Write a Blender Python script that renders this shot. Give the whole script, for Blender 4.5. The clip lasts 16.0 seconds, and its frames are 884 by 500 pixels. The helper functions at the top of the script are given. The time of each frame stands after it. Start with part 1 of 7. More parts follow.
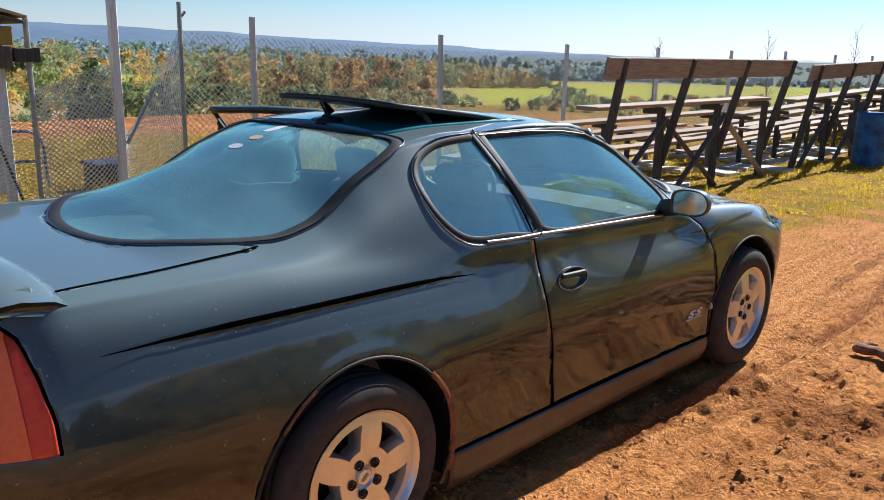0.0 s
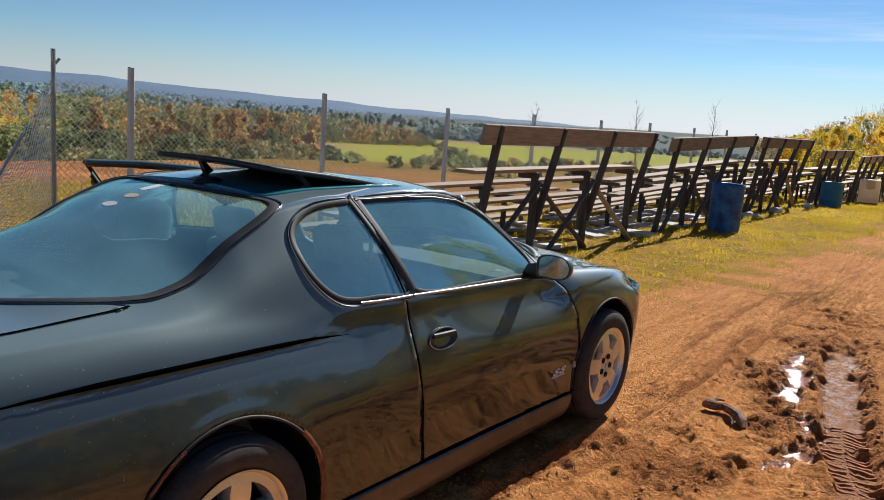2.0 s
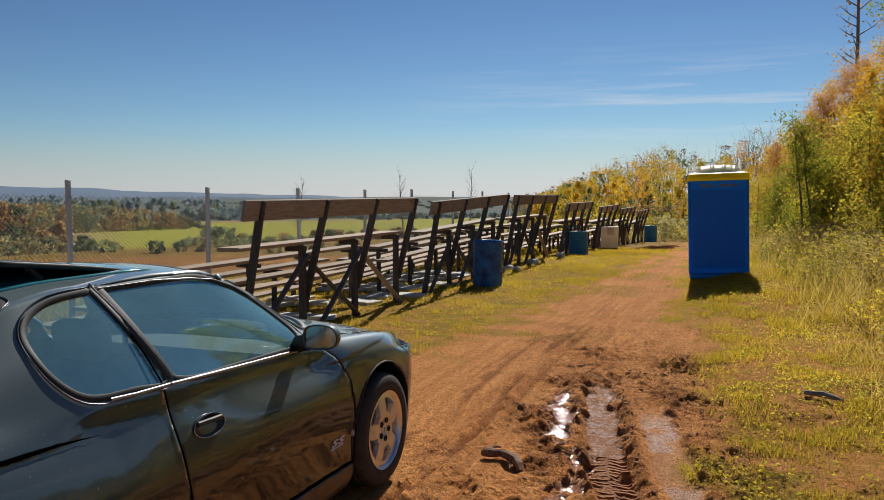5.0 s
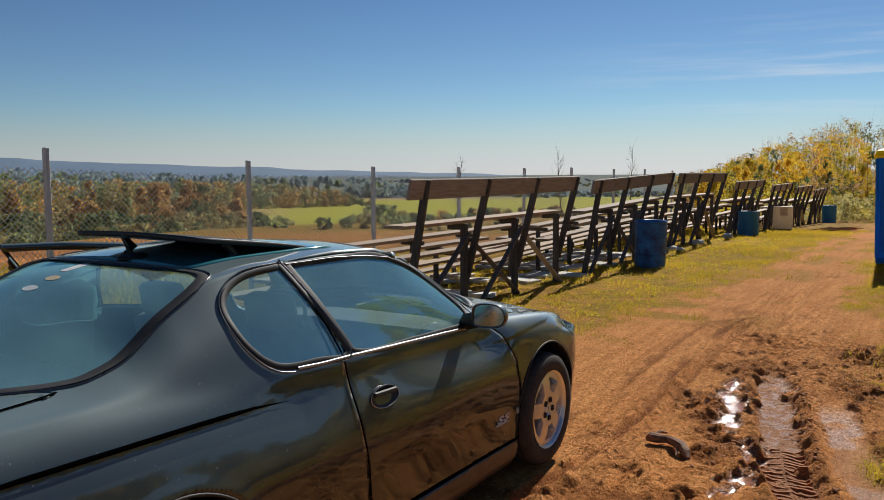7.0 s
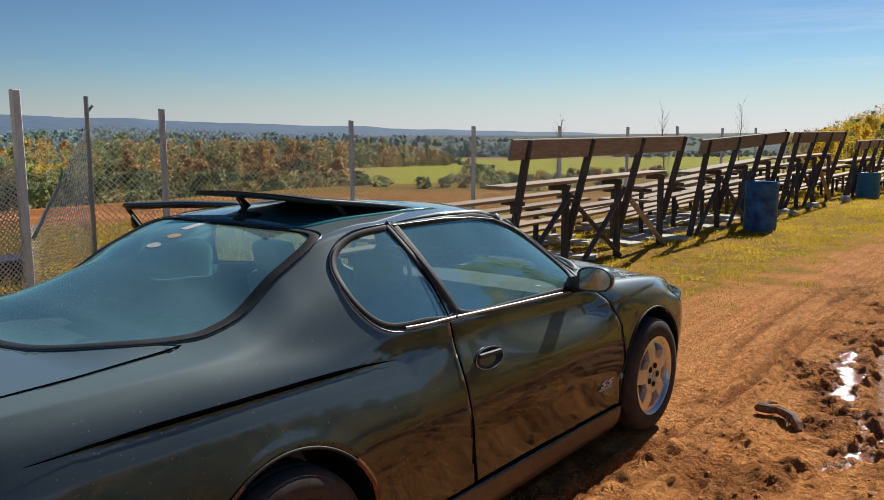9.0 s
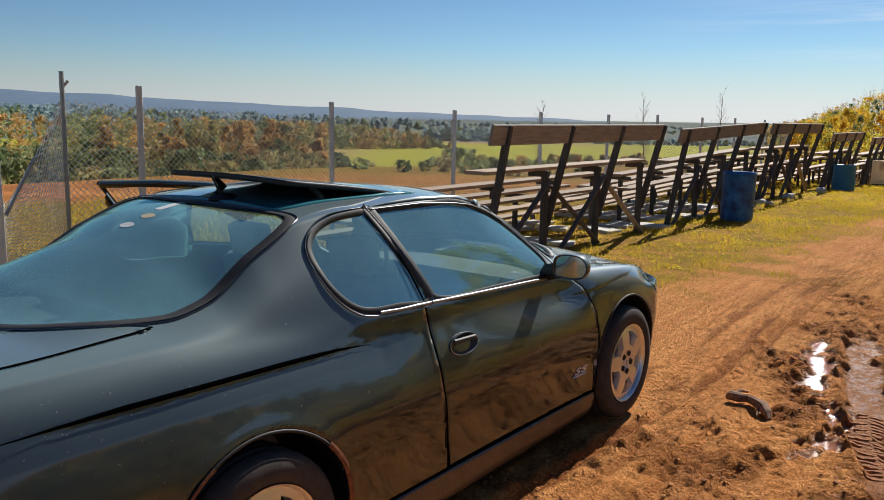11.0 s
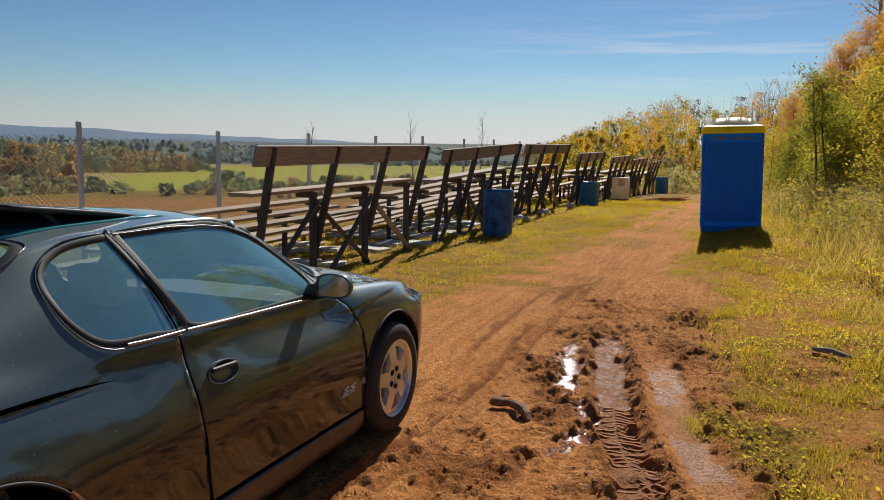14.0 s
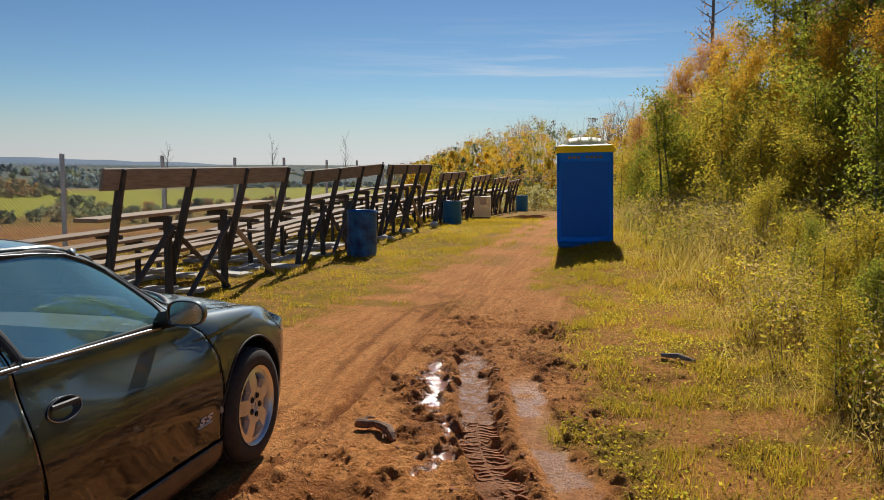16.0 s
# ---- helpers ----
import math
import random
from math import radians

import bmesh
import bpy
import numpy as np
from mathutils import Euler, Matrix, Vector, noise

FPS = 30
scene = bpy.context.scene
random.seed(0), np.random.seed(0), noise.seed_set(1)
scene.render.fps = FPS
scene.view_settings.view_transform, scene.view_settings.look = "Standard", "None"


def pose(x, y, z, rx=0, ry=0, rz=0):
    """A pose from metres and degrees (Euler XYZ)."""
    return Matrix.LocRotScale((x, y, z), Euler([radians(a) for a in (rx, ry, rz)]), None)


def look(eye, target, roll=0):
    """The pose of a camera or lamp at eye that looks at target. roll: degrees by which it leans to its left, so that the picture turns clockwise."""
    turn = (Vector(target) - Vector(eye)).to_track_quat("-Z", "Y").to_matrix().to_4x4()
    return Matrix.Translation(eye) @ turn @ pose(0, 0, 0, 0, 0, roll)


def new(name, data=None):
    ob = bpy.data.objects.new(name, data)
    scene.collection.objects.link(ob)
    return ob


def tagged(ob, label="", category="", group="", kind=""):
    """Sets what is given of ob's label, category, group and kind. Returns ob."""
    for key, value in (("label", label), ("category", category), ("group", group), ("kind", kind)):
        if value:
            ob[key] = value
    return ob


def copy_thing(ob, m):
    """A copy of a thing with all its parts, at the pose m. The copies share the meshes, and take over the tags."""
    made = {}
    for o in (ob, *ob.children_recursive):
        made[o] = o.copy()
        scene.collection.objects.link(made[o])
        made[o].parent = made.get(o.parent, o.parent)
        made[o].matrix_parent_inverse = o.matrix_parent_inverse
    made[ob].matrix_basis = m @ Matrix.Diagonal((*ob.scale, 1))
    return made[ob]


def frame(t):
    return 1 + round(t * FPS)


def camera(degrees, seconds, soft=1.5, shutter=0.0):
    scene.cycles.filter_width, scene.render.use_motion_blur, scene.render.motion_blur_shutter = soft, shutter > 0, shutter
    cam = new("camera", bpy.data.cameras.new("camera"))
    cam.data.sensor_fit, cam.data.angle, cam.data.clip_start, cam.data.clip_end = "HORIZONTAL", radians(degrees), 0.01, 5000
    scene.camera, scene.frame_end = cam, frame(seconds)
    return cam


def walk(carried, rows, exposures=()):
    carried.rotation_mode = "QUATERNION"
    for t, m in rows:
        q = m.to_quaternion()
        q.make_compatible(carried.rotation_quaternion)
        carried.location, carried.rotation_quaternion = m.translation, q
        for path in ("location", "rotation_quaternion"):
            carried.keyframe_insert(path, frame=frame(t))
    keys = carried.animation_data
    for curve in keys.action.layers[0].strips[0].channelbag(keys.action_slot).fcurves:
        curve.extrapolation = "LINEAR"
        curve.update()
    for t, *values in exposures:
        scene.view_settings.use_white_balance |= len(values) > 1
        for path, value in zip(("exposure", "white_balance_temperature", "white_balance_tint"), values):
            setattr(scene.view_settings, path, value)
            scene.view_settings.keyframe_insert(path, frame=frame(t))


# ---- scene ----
cam = camera(57.4, 16.0, soft=0.8)
PATH = [
    (0, (2.845, -1.56, 1.742), (1.469, -0.189, 1.264), 1.1),
    (0.5, (2.854, -1.547, 1.749), (1.479, -0.177, 1.267), 0.3),
    (1, (2.843, -1.541, 1.739), (1.491, -0.16, 1.222), 0.8),
    (1.5, (2.84, -1.551, 1.757), (1.48, -0.154, 1.308), 2.0),
    (2, (2.948, -1.628, 1.797), (1.767, -0.048, 1.464), 3.7),
    (2.5, (2.976, -1.586, 1.793), (2.102, 0.2, 1.581), 3.3),
    (3, (3.007, -1.584, 1.798), (2.266, 0.267, 1.642), 1.2),
    (3.2, (3.024, -1.571, 1.791), (2.32, 0.295, 1.633), 0.3),
    (5.3, (3.005, -1.598, 1.785), (2.276, 0.26, 1.651), -0.4),
    (5.5, (3.0, -1.641, 1.797), (2.239, 0.204, 1.667), -0.4),
    (6, (2.99, -1.606, 1.784), (2.127, 0.191, 1.621), -0.2),
    (6.5, (2.976, -1.611, 1.784), (2.007, 0.131, 1.62), 0.3),
    (7, (2.967, -1.639, 1.799), (1.906, 0.046, 1.606), -0.3),
    (7.5, (2.958, -1.642, 1.795), (1.847, 0.01, 1.597), 0.2),
    (8, (2.962, -1.64, 1.79), (1.823, -0.01, 1.572), -0.3),
    (8.5, (2.939, -1.627, 1.802), (1.742, -0.043, 1.56), -0.3),
    (9, (2.925, -1.65, 1.809), (1.676, -0.115, 1.518), -0.4),
    (9.2, (2.935, -1.644, 1.808), (1.688, -0.105, 1.526), -0.3),
    (11.3, (2.931, -1.635, 1.815), (1.735, -0.072, 1.464), 0.9),
    (11.5, (2.938, -1.624, 1.802), (1.761, -0.053, 1.419), 0.2),
    (12, (2.91, -1.579, 1.791), (1.761, -0.006, 1.339), -0.2),
    (12.5, (2.929, -1.646, 1.819), (1.799, -0.036, 1.461), 2.3),
    (13, (2.917, -1.603, 1.799), (1.887, 0.08, 1.471), 1.3),
    (13.5, (2.979, -1.616, 1.816), (2.105, 0.161, 1.536), 1.0),
    (14, (2.984, -1.586, 1.804), (2.251, 0.255, 1.534), 0.9),
    (14.5, (2.973, -1.574, 1.794), (2.263, 0.279, 1.542), 0.6),
    (15, (2.99, -1.578, 1.8), (2.289, 0.277, 1.535), 0.4),
    (15.5, (3.005, -1.576, 1.812), (2.438, 0.328, 1.582), 1.1),
    (16, (3.025, -1.568, 1.801), (2.603, 0.375, 1.585), 0.4),
]
EXPOSURES = [(0, 0.72, 5850, 10), (1.5, 0.65, 5900, 10), (2.0, 0.32, 6150, 10), (2.5, 0.02, 6500, 10), (3.2, -0.05, 6500, 10), (6.0, -0.07, 6450, 10), (9.0, 0.13, 6450, 10), (11.5, 0.28, 6400, 10), (12.0, 0.38, 6300, 10), (12.5, 0.3, 6400, 10), (13.5, 0.02, 6500, 10), (16.0, -0.04, 6500, 10)]
walk(cam, [(t, look(eye, target, roll)) for t, eye, target, roll in PATH], EXPOSURES)

# ---- light: clear autumn sky, sun ahead and a little to the left of the car's nose ----
SUN_AZ, SUN_EL = -5.0, 35.5          # degrees from +y towards +x, degrees up
world = bpy.data.worlds.new("sky")
scene.world = world
world.use_nodes = True
wn, wl = world.node_tree.nodes, world.node_tree.links
sky = wn.new("ShaderNodeTexSky")
sky.sky_type = "NISHITA"
sky.sun_disc = False
sky.sun_elevation, sky.sun_rotation = radians(SUN_EL), radians(SUN_AZ)
sky.altitude, sky.air_density, sky.dust_density, sky.ozone_density = 900, 0.95, 0.05, 2.6
wn["Background"].inputs["Strength"].default_value = 0.066
# thin cirrus streaks, long and level
wc = wn.new("ShaderNodeTexCoord")
wmap = wn.new("ShaderNodeMapping")
wmap.inputs["Scale"].default_value = (1.6, 1.6, 30.0)
wmap.inputs["Rotation"].default_value = (0.0, radians(2.5), 0.0)
wnoise = wn.new("ShaderNodeTexNoise")
wnoise.inputs["Scale"].default_value, wnoise.inputs["Detail"].default_value, wnoise.inputs["Roughness"].default_value = 1.3, 5.0, 0.6
wramp = wn.new("ShaderNodeValToRGB")
wramp.color_ramp.elements[0].position, wramp.color_ramp.elements[1].position = 0.47, 0.72
wramp.color_ramp.elements[1].color = (0.85, 0.85, 0.85, 1)
wmix = wn.new("ShaderNodeMixRGB")
wmix.inputs["Color2"].default_value = (11.5, 11.6, 12.0, 1)
wl.new(wc.outputs["Generated"], wmap.inputs["Vector"])
wl.new(wmap.outputs["Vector"], wnoise.inputs["Vector"])
wl.new(wnoise.outputs["Fac"], wramp.inputs["Fac"])
wsep = wn.new("ShaderNodeSeparateXYZ")
wband = wn.new("ShaderNodeMapRange")
wband.interpolation_type = "SMOOTHSTEP"
wband.inputs["From Min"].default_value, wband.inputs["From Max"].default_value = 0.19, 0.10
wlow = wn.new("ShaderNodeMapRange")
wlow.interpolation_type = "SMOOTHSTEP"
wlow.inputs["From Min"].default_value, wlow.inputs["From Max"].default_value = 0.045, 0.09
wboth = wn.new("ShaderNodeMath")
wboth.operation = "MULTIPLY"
wfac = wn.new("ShaderNodeMath")
wfac.operation = "MULTIPLY"
wl.new(wc.outputs["Generated"], wsep.inputs["Vector"])
wl.new(wsep.outputs["Z"], wband.inputs["Value"])
wl.new(wsep.outputs["Z"], wlow.inputs["Value"])
wl.new(wband.outputs["Result"], wboth.inputs[0])
wl.new(wlow.outputs["Result"], wboth.inputs[1])
wl.new(wramp.outputs["Color"], wfac.inputs[0])
wside = wn.new("ShaderNodeMapRange")
wside.interpolation_type = "SMOOTHSTEP"
wside.inputs["From Min"].default_value, wside.inputs["From Max"].default_value = -0.45, -0.05
wstreak = wn.new("ShaderNodeMath")
wstreak.operation = "MULTIPLY"
wl.new(wsep.outputs["X"], wside.inputs["Value"])
wl.new(wside.outputs["Result"], wstreak.inputs[0])
wl.new(wboth.outputs["Value"], wstreak.inputs[1])
wl.new(wstreak.outputs["Value"], wfac.inputs[1])
wl.new(wfac.outputs["Value"], wmix.inputs["Fac"])
# deeper blue overhead, greyer haze near the horizon
wdown = wn.new("ShaderNodeMixRGB")
wdown.blend_type = "MULTIPLY"
wdown.inputs["Fac"].default_value, wdown.inputs["Color2"].default_value = 1.0, (0.125, 0.125, 0.125, 1)
wgam = wn.new("ShaderNodeGamma")
wgam.inputs["Gamma"].default_value = 1.30
wtone = wn.new("ShaderNodeMixRGB")
wtone.blend_type = "MULTIPLY"
wtone.inputs["Fac"].default_value, wtone.inputs["Color2"].default_value = 1.0, (7.0, 7.55, 7.8, 1)
wgrey = wn.new("ShaderNodeRGBToBW")
wpale = wn.new("ShaderNodeMixRGB")
wpale.blend_type = "MULTIPLY"
wpale.inputs["Fac"].default_value, wpale.inputs["Color2"].default_value = 1.0, (0.80, 0.83, 0.92, 1)
wnear = wn.new("ShaderNodeMapRange")
wnear.interpolation_type = "SMOOTHSTEP"
wnear.inputs["From Min"].default_value, wnear.inputs["From Max"].default_value = 0.085, 0.0
wnear.inputs["To Max"].default_value = 0.75
whaze = wn.new("ShaderNodeMixRGB")
wl.new(sky.outputs["Color"], wdown.inputs["Color1"])
wl.new(wdown.outputs["Color"], wgam.inputs["Color"])
wl.new(wgam.outputs["Color"], wtone.inputs["Color1"])
wl.new(sky.outputs["Color"], wgrey.inputs["Color"])
wl.new(wgrey.outputs["Val"], wpale.inputs["Color1"])
wl.new(wsep.outputs["Z"], wnear.inputs["Value"])
wl.new(wnear.outputs["Result"], whaze.inputs["Fac"])
wl.new(wtone.outputs["Color"], whaze.inputs["Color1"])
wl.new(wpale.outputs["Color"], whaze.inputs["Color2"])
wl.new(whaze.outputs["Color"], wmix.inputs["Color1"])
wl.new(wmix.outputs["Color"], wn["Background"].inputs["Color"])

sun_lamp = bpy.data.lights.new("sun", "SUN")
sun_lamp.energy, sun_lamp.angle, sun_lamp.color = 4.85, radians(0.53), (1.0, 0.945, 0.86)
sun_ob = new("sun", sun_lamp)
ca, sa = math.cos(radians(SUN_AZ)), math.sin(radians(SUN_AZ))
ce, se = math.cos(radians(SUN_EL)), math.sin(radians(SUN_EL))
sun_ob.matrix_world = look((0, 0, 60), (-sa * ce * 10, -ca * ce * 10, 60 - se * 10))


# ---- small numeric helpers ----
def vnoise(x, y, seed=0):
    """Value noise in 0..1 on arrays."""
    xi, yi = np.floor(x).astype(np.int64), np.floor(y).astype(np.int64)
    fx, fy = x - xi, y - yi
    fx, fy = fx * fx * (3 - 2 * fx), fy * fy * (3 - 2 * fy)

    def h(a, b):
        n = (a * 374761393 + b * 668265263 + seed * 974711) & 0x7FFFFFFF
        n = ((n ^ (n >> 13)) * 1274126177) & 0x7FFFFFFF
        return ((n ^ (n >> 16)) & 0xFFFF) / 65535.0
    return (h(xi, yi) * (1 - fx) + h(xi + 1, yi) * fx) * (1 - fy) + (h(xi, yi + 1) * (1 - fx) + h(xi + 1, yi + 1) * fx) * fy


def fbm(x, y, octaves=4, seed=0):
    total, amp, norm = 0.0, 1.0, 0.0
    for o in range(octaves):
        total = total + amp * vnoise(x * 2**o, y * 2**o, seed + 17 * o)
        norm += amp
        amp *= 0.5
    return total / norm


def sstep(a, b, v):
    t = np.clip((np.asarray(v, float) - a) / (b - a), 0, 1)
    return t * t * (3 - 2 * t)


def curve_at(keys, v):
    """Smooth interpolation through (position, value) keys."""
    ks, vs = np.array([k for k, _ in keys], float), np.array([q for _, q in keys], float)
    d = np.diff(vs) / np.diff(ks)
    m = np.zeros(len(ks))
    m[1:-1] = np.where(d[:-1] * d[1:] > 0, 2 * d[:-1] * d[1:] / (d[:-1] + d[1:] + 1e-12), 0)
    m[0], m[-1] = d[0], d[-1]
    v = np.clip(np.asarray(v, float), ks[0], ks[-1])
    i = np.clip(np.searchsorted(ks, v) - 1, 0, len(ks) - 2)
    h = ks[i + 1] - ks[i]
    t = (v - ks[i]) / h
    return vs[i] * (1 + 2 * t) * (1 - t) ** 2 + h * m[i] * t * (1 - t) ** 2 + vs[i + 1] * t * t * (3 - 2 * t) - h * m[i + 1] * t * t * (1 - t)


# ---- materials ----
def material(name):
    m = bpy.data.materials.new(name)
    m.use_nodes = True
    return m, m.node_tree.nodes, m.node_tree.links, m.node_tree.nodes["Principled BSDF"]


def noise_node(n, l, scale, detail=4.0, rough=0.55, vector=None, stretch=None):
    co = n.new("ShaderNodeTexCoord")
    tex = n.new("ShaderNodeTexNoise")
    tex.inputs["Scale"].default_value, tex.inputs["Detail"].default_value, tex.inputs["Roughness"].default_value = scale, detail, rough
    src = vector or co.outputs["Object"]
    if stretch:
        mp = n.new("ShaderNodeMapping")
        mp.inputs["Scale"].default_value = stretch
        l.new(src, mp.inputs["Vector"])
        src = mp.outputs["Vector"]
    l.new(src, tex.inputs["Vector"])
    return tex


def ramp_node(n, l, source, stops):
    r = n.new("ShaderNodeValToRGB")
    e = r.color_ramp.elements
    e[0].position, e[0].color = stops[0][0], (*stops[0][1], 1)
    e[1].position, e[1].color = stops[-1][0], (*stops[-1][1], 1)
    for p, c in stops[1:-1]:
        q = e.new(p)
        q.color = (*c, 1)
    l.new(source, r.inputs["Fac"])
    return r


def mix_node(n, l, fac, a, b, blend="MIX"):
    mx = n.new("ShaderNodeMixRGB")
    mx.blend_type = blend
    for key, v in (("Fac", fac), ("Color1", a), ("Color2", b)):
        if isinstance(v, (int, float)):
            mx.inputs[key].default_value = v
        elif isinstance(v, tuple):
            mx.inputs[key].default_value = (*v, 1)
        else:
            l.new(v, mx.inputs[key])
    return mx


def bump_node(n, l, bsdf, height, strength=0.3, distance=0.01):
    b = n.new("ShaderNodeBump")
    b.inputs["Strength"].default_value, b.inputs["Distance"].default_value = strength, distance
    l.new(height, b.inputs["Height"])
    l.new(b.outputs["Normal"], bsdf.inputs["Normal"])
    return b


def surface(name, c1, c2, scale=8.0, rough=0.6, metal=0.0, bump=0.2, stretch=None, fine=60.0, spread=0.15, coat=0.0, dist=0.004):
    """Two tones mixed by coarse and fine noise, uneven roughness, fine relief."""
    m, n, l, b = material(name)
    t1 = noise_node(n, l, scale, 5.0, 0.6, stretch=stretch)
    t2 = noise_node(n, l, fine, 3.0, 0.6, stretch=stretch)
    both = mix_node(n, l, 0.4, t1.outputs["Fac"], t2.outputs["Fac"])
    r = ramp_node(n, l, both.outputs["Color"], [(0.35, c1), (0.65, c2)])
    rnd = n.new("ShaderNodeObjectInfo")
    hs = n.new("ShaderNodeHueSaturation")
    mr = n.new("ShaderNodeMapRange")
    mr.inputs["To Min"].default_value, mr.inputs["To Max"].default_value = 1 - spread, 1 + spread
    l.new(rnd.outputs["Random"], mr.inputs["Value"])
    l.new(mr.outputs["Result"], hs.inputs["Value"])
    l.new(r.outputs["Color"], hs.inputs["Color"])
    l.new(hs.outputs["Color"], b.inputs["Base Color"])
    rr = n.new("ShaderNodeMapRange")
    rr.inputs["To Min"].default_value, rr.inputs["To Max"].default_value = max(0.02, rough - 0.12), min(1.0, rough + 0.12)
    l.new(both.outputs["Color"], rr.inputs["Value"])
    l.new(rr.outputs["Result"], b.inputs["Roughness"])
    b.inputs["Metallic"].default_value = metal
    b.inputs["Coat Weight"].default_value = coat
    if bump:
        bump_node(n, l, b, both.outputs["Color"], bump, dist)
    return m


def leaf_material(name, tones, glow=0.68, through_gain=1.6):
    """Leaves: each island its own tone, light passing through."""
    m, n, l, b = material(name)
    b.inputs["Specular IOR Level"].default_value = 0.15
    geo = n.new("ShaderNodeNewGeometry")
    step = 1.0 / max(1, len(tones) - 1)
    r = ramp_node(n, l, geo.outputs["Random Per Island"], [(i * step, c) for i, c in enumerate(tones)])
    co = noise_node(n, l, 0.35, 2.0)
    v = n.new("ShaderNodeMapRange")
    v.inputs["From Min"].default_value, v.inputs["From Max"].default_value = 0.3, 0.7
    v.inputs["To Min"].default_value, v.inputs["To Max"].default_value = 0.75, 1.2
    l.new(co.outputs["Fac"], v.inputs["Value"])
    hs = n.new("ShaderNodeHueSaturation")
    l.new(v.outputs["Result"], hs.inputs["Value"])
    l.new(r.outputs["Color"], hs.inputs["Color"])
    l.new(hs.outputs["Color"], b.inputs["Base Color"])
    b.inputs["Roughness"].default_value = 0.55
    tr = n.new("ShaderNodeBsdfTranslucent")
    thr = n.new("ShaderNodeHueSaturation")
    thr.inputs["Value"].default_value = through_gain
    l.new(hs.outputs["Color"], thr.inputs["Color"])
    l.new(thr.outputs["Color"], tr.inputs["Color"])
    mx = n.new("ShaderNodeMixShader")
    mx.inputs["Fac"].default_value = glow
    l.new(b.outputs["BSDF"], mx.inputs[1])
    l.new(tr.outputs["BSDF"], mx.inputs[2])
    l.new(mx.outputs["Shader"], n["Material Output"].inputs["Surface"])
    return m


def glass_material(name, tint, ior=2.3, rough=0.0, dust=0.10, gloss=(0.54, 0.96, 1.0)):
    m, n, l, b = material(name)
    n.remove(b)
    fr = n.new("ShaderNodeFresnel")
    fr.inputs["IOR"].default_value = ior
    tr = n.new("ShaderNodeBsdfTransparent")
    tr.inputs["Color"].default_value = (*tint, 1)
    gl = n.new("ShaderNodeBsdfGlossy")
    gl.inputs["Roughness"].default_value = rough
    gl.inputs["Color"].default_value = (*gloss, 1)
    mx = n.new("ShaderNodeMixShader")
    l.new(fr.outputs["Fac"], mx.inputs["Fac"])
    l.new(tr.outputs["BSDF"], mx.inputs[1])
    l.new(gl.outputs["BSDF"], mx.inputs[2])
    # teal film: streaky dust and a painted veil of sky reflection in one
    film = n.new("ShaderNodeBsdfDiffuse")
    film.inputs["Color"].default_value = (0.42, 0.80, 0.84, 1)
    streak = noise_node(n, l, 3.0, 5.0, 0.6)
    amount = n.new("ShaderNodeMapRange")
    amount.inputs["To Min"].default_value, amount.inputs["To Max"].default_value = dust * 0.5, dust * 1.5
    l.new(streak.outputs["Fac"], amount.inputs["Value"])
    dusty = n.new("ShaderNodeMixShader")
    l.new(amount.outputs["Result"], dusty.inputs["Fac"])
    l.new(mx.outputs["Shader"], dusty.inputs[1])
    l.new(film.outputs["BSDF"], dusty.inputs[2])
    l.new(dusty.outputs["Shader"], n["Material Output"].inputs["Surface"])
    return m


def paint_material():
    """Black car paint under a clear coat, dusty with fine specks."""
    m, n, l, b = material("black_paint")
    t1 = noise_node(n, l, 2.2, 5.0, 0.6)
    t2 = noise_node(n, l, 90.0, 1.0, 0.4)
    specks = ramp_node(n, l, t2.outputs["Fac"], [(0.745, (0, 0, 0)), (0.775, (1, 1, 1))])
    film = ramp_node(n, l, t1.outputs["Fac"], [(0.35, (0.004, 0.008, 0.0085)), (0.70, (0.008, 0.015, 0.016))])
    col = mix_node(n, l, specks.outputs["Color"], film.outputs["Color"], (0.22, 0.22, 0.21))
    # settled dust plus sky sheen painted into the colour of upward faces
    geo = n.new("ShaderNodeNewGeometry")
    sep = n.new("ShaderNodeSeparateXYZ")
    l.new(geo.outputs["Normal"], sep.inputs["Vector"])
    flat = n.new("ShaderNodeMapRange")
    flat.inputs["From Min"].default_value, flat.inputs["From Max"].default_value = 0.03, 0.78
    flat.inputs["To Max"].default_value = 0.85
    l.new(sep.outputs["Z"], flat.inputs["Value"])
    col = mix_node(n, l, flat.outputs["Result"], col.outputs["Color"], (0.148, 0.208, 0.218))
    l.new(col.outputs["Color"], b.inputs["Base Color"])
    rr = n.new("ShaderNodeMapRange")
    rr.inputs["To Min"].default_value, rr.inputs["To Max"].default_value = 0.42, 0.60
    l.new(t1.outputs["Fac"], rr.inputs["Value"])
    l.new(rr.outputs["Result"], b.inputs["Roughness"])
    b.inputs["Specular IOR Level"].default_value = 0.25
    b.inputs["Specular Tint"].default_value = (0.82, 1.0, 1.0, 1)
    b.inputs["Coat Weight"].default_value, b.inputs["Coat Roughness"].default_value, b.inputs["Coat IOR"].default_value = 1.0, 0.05, 1.68
    return m


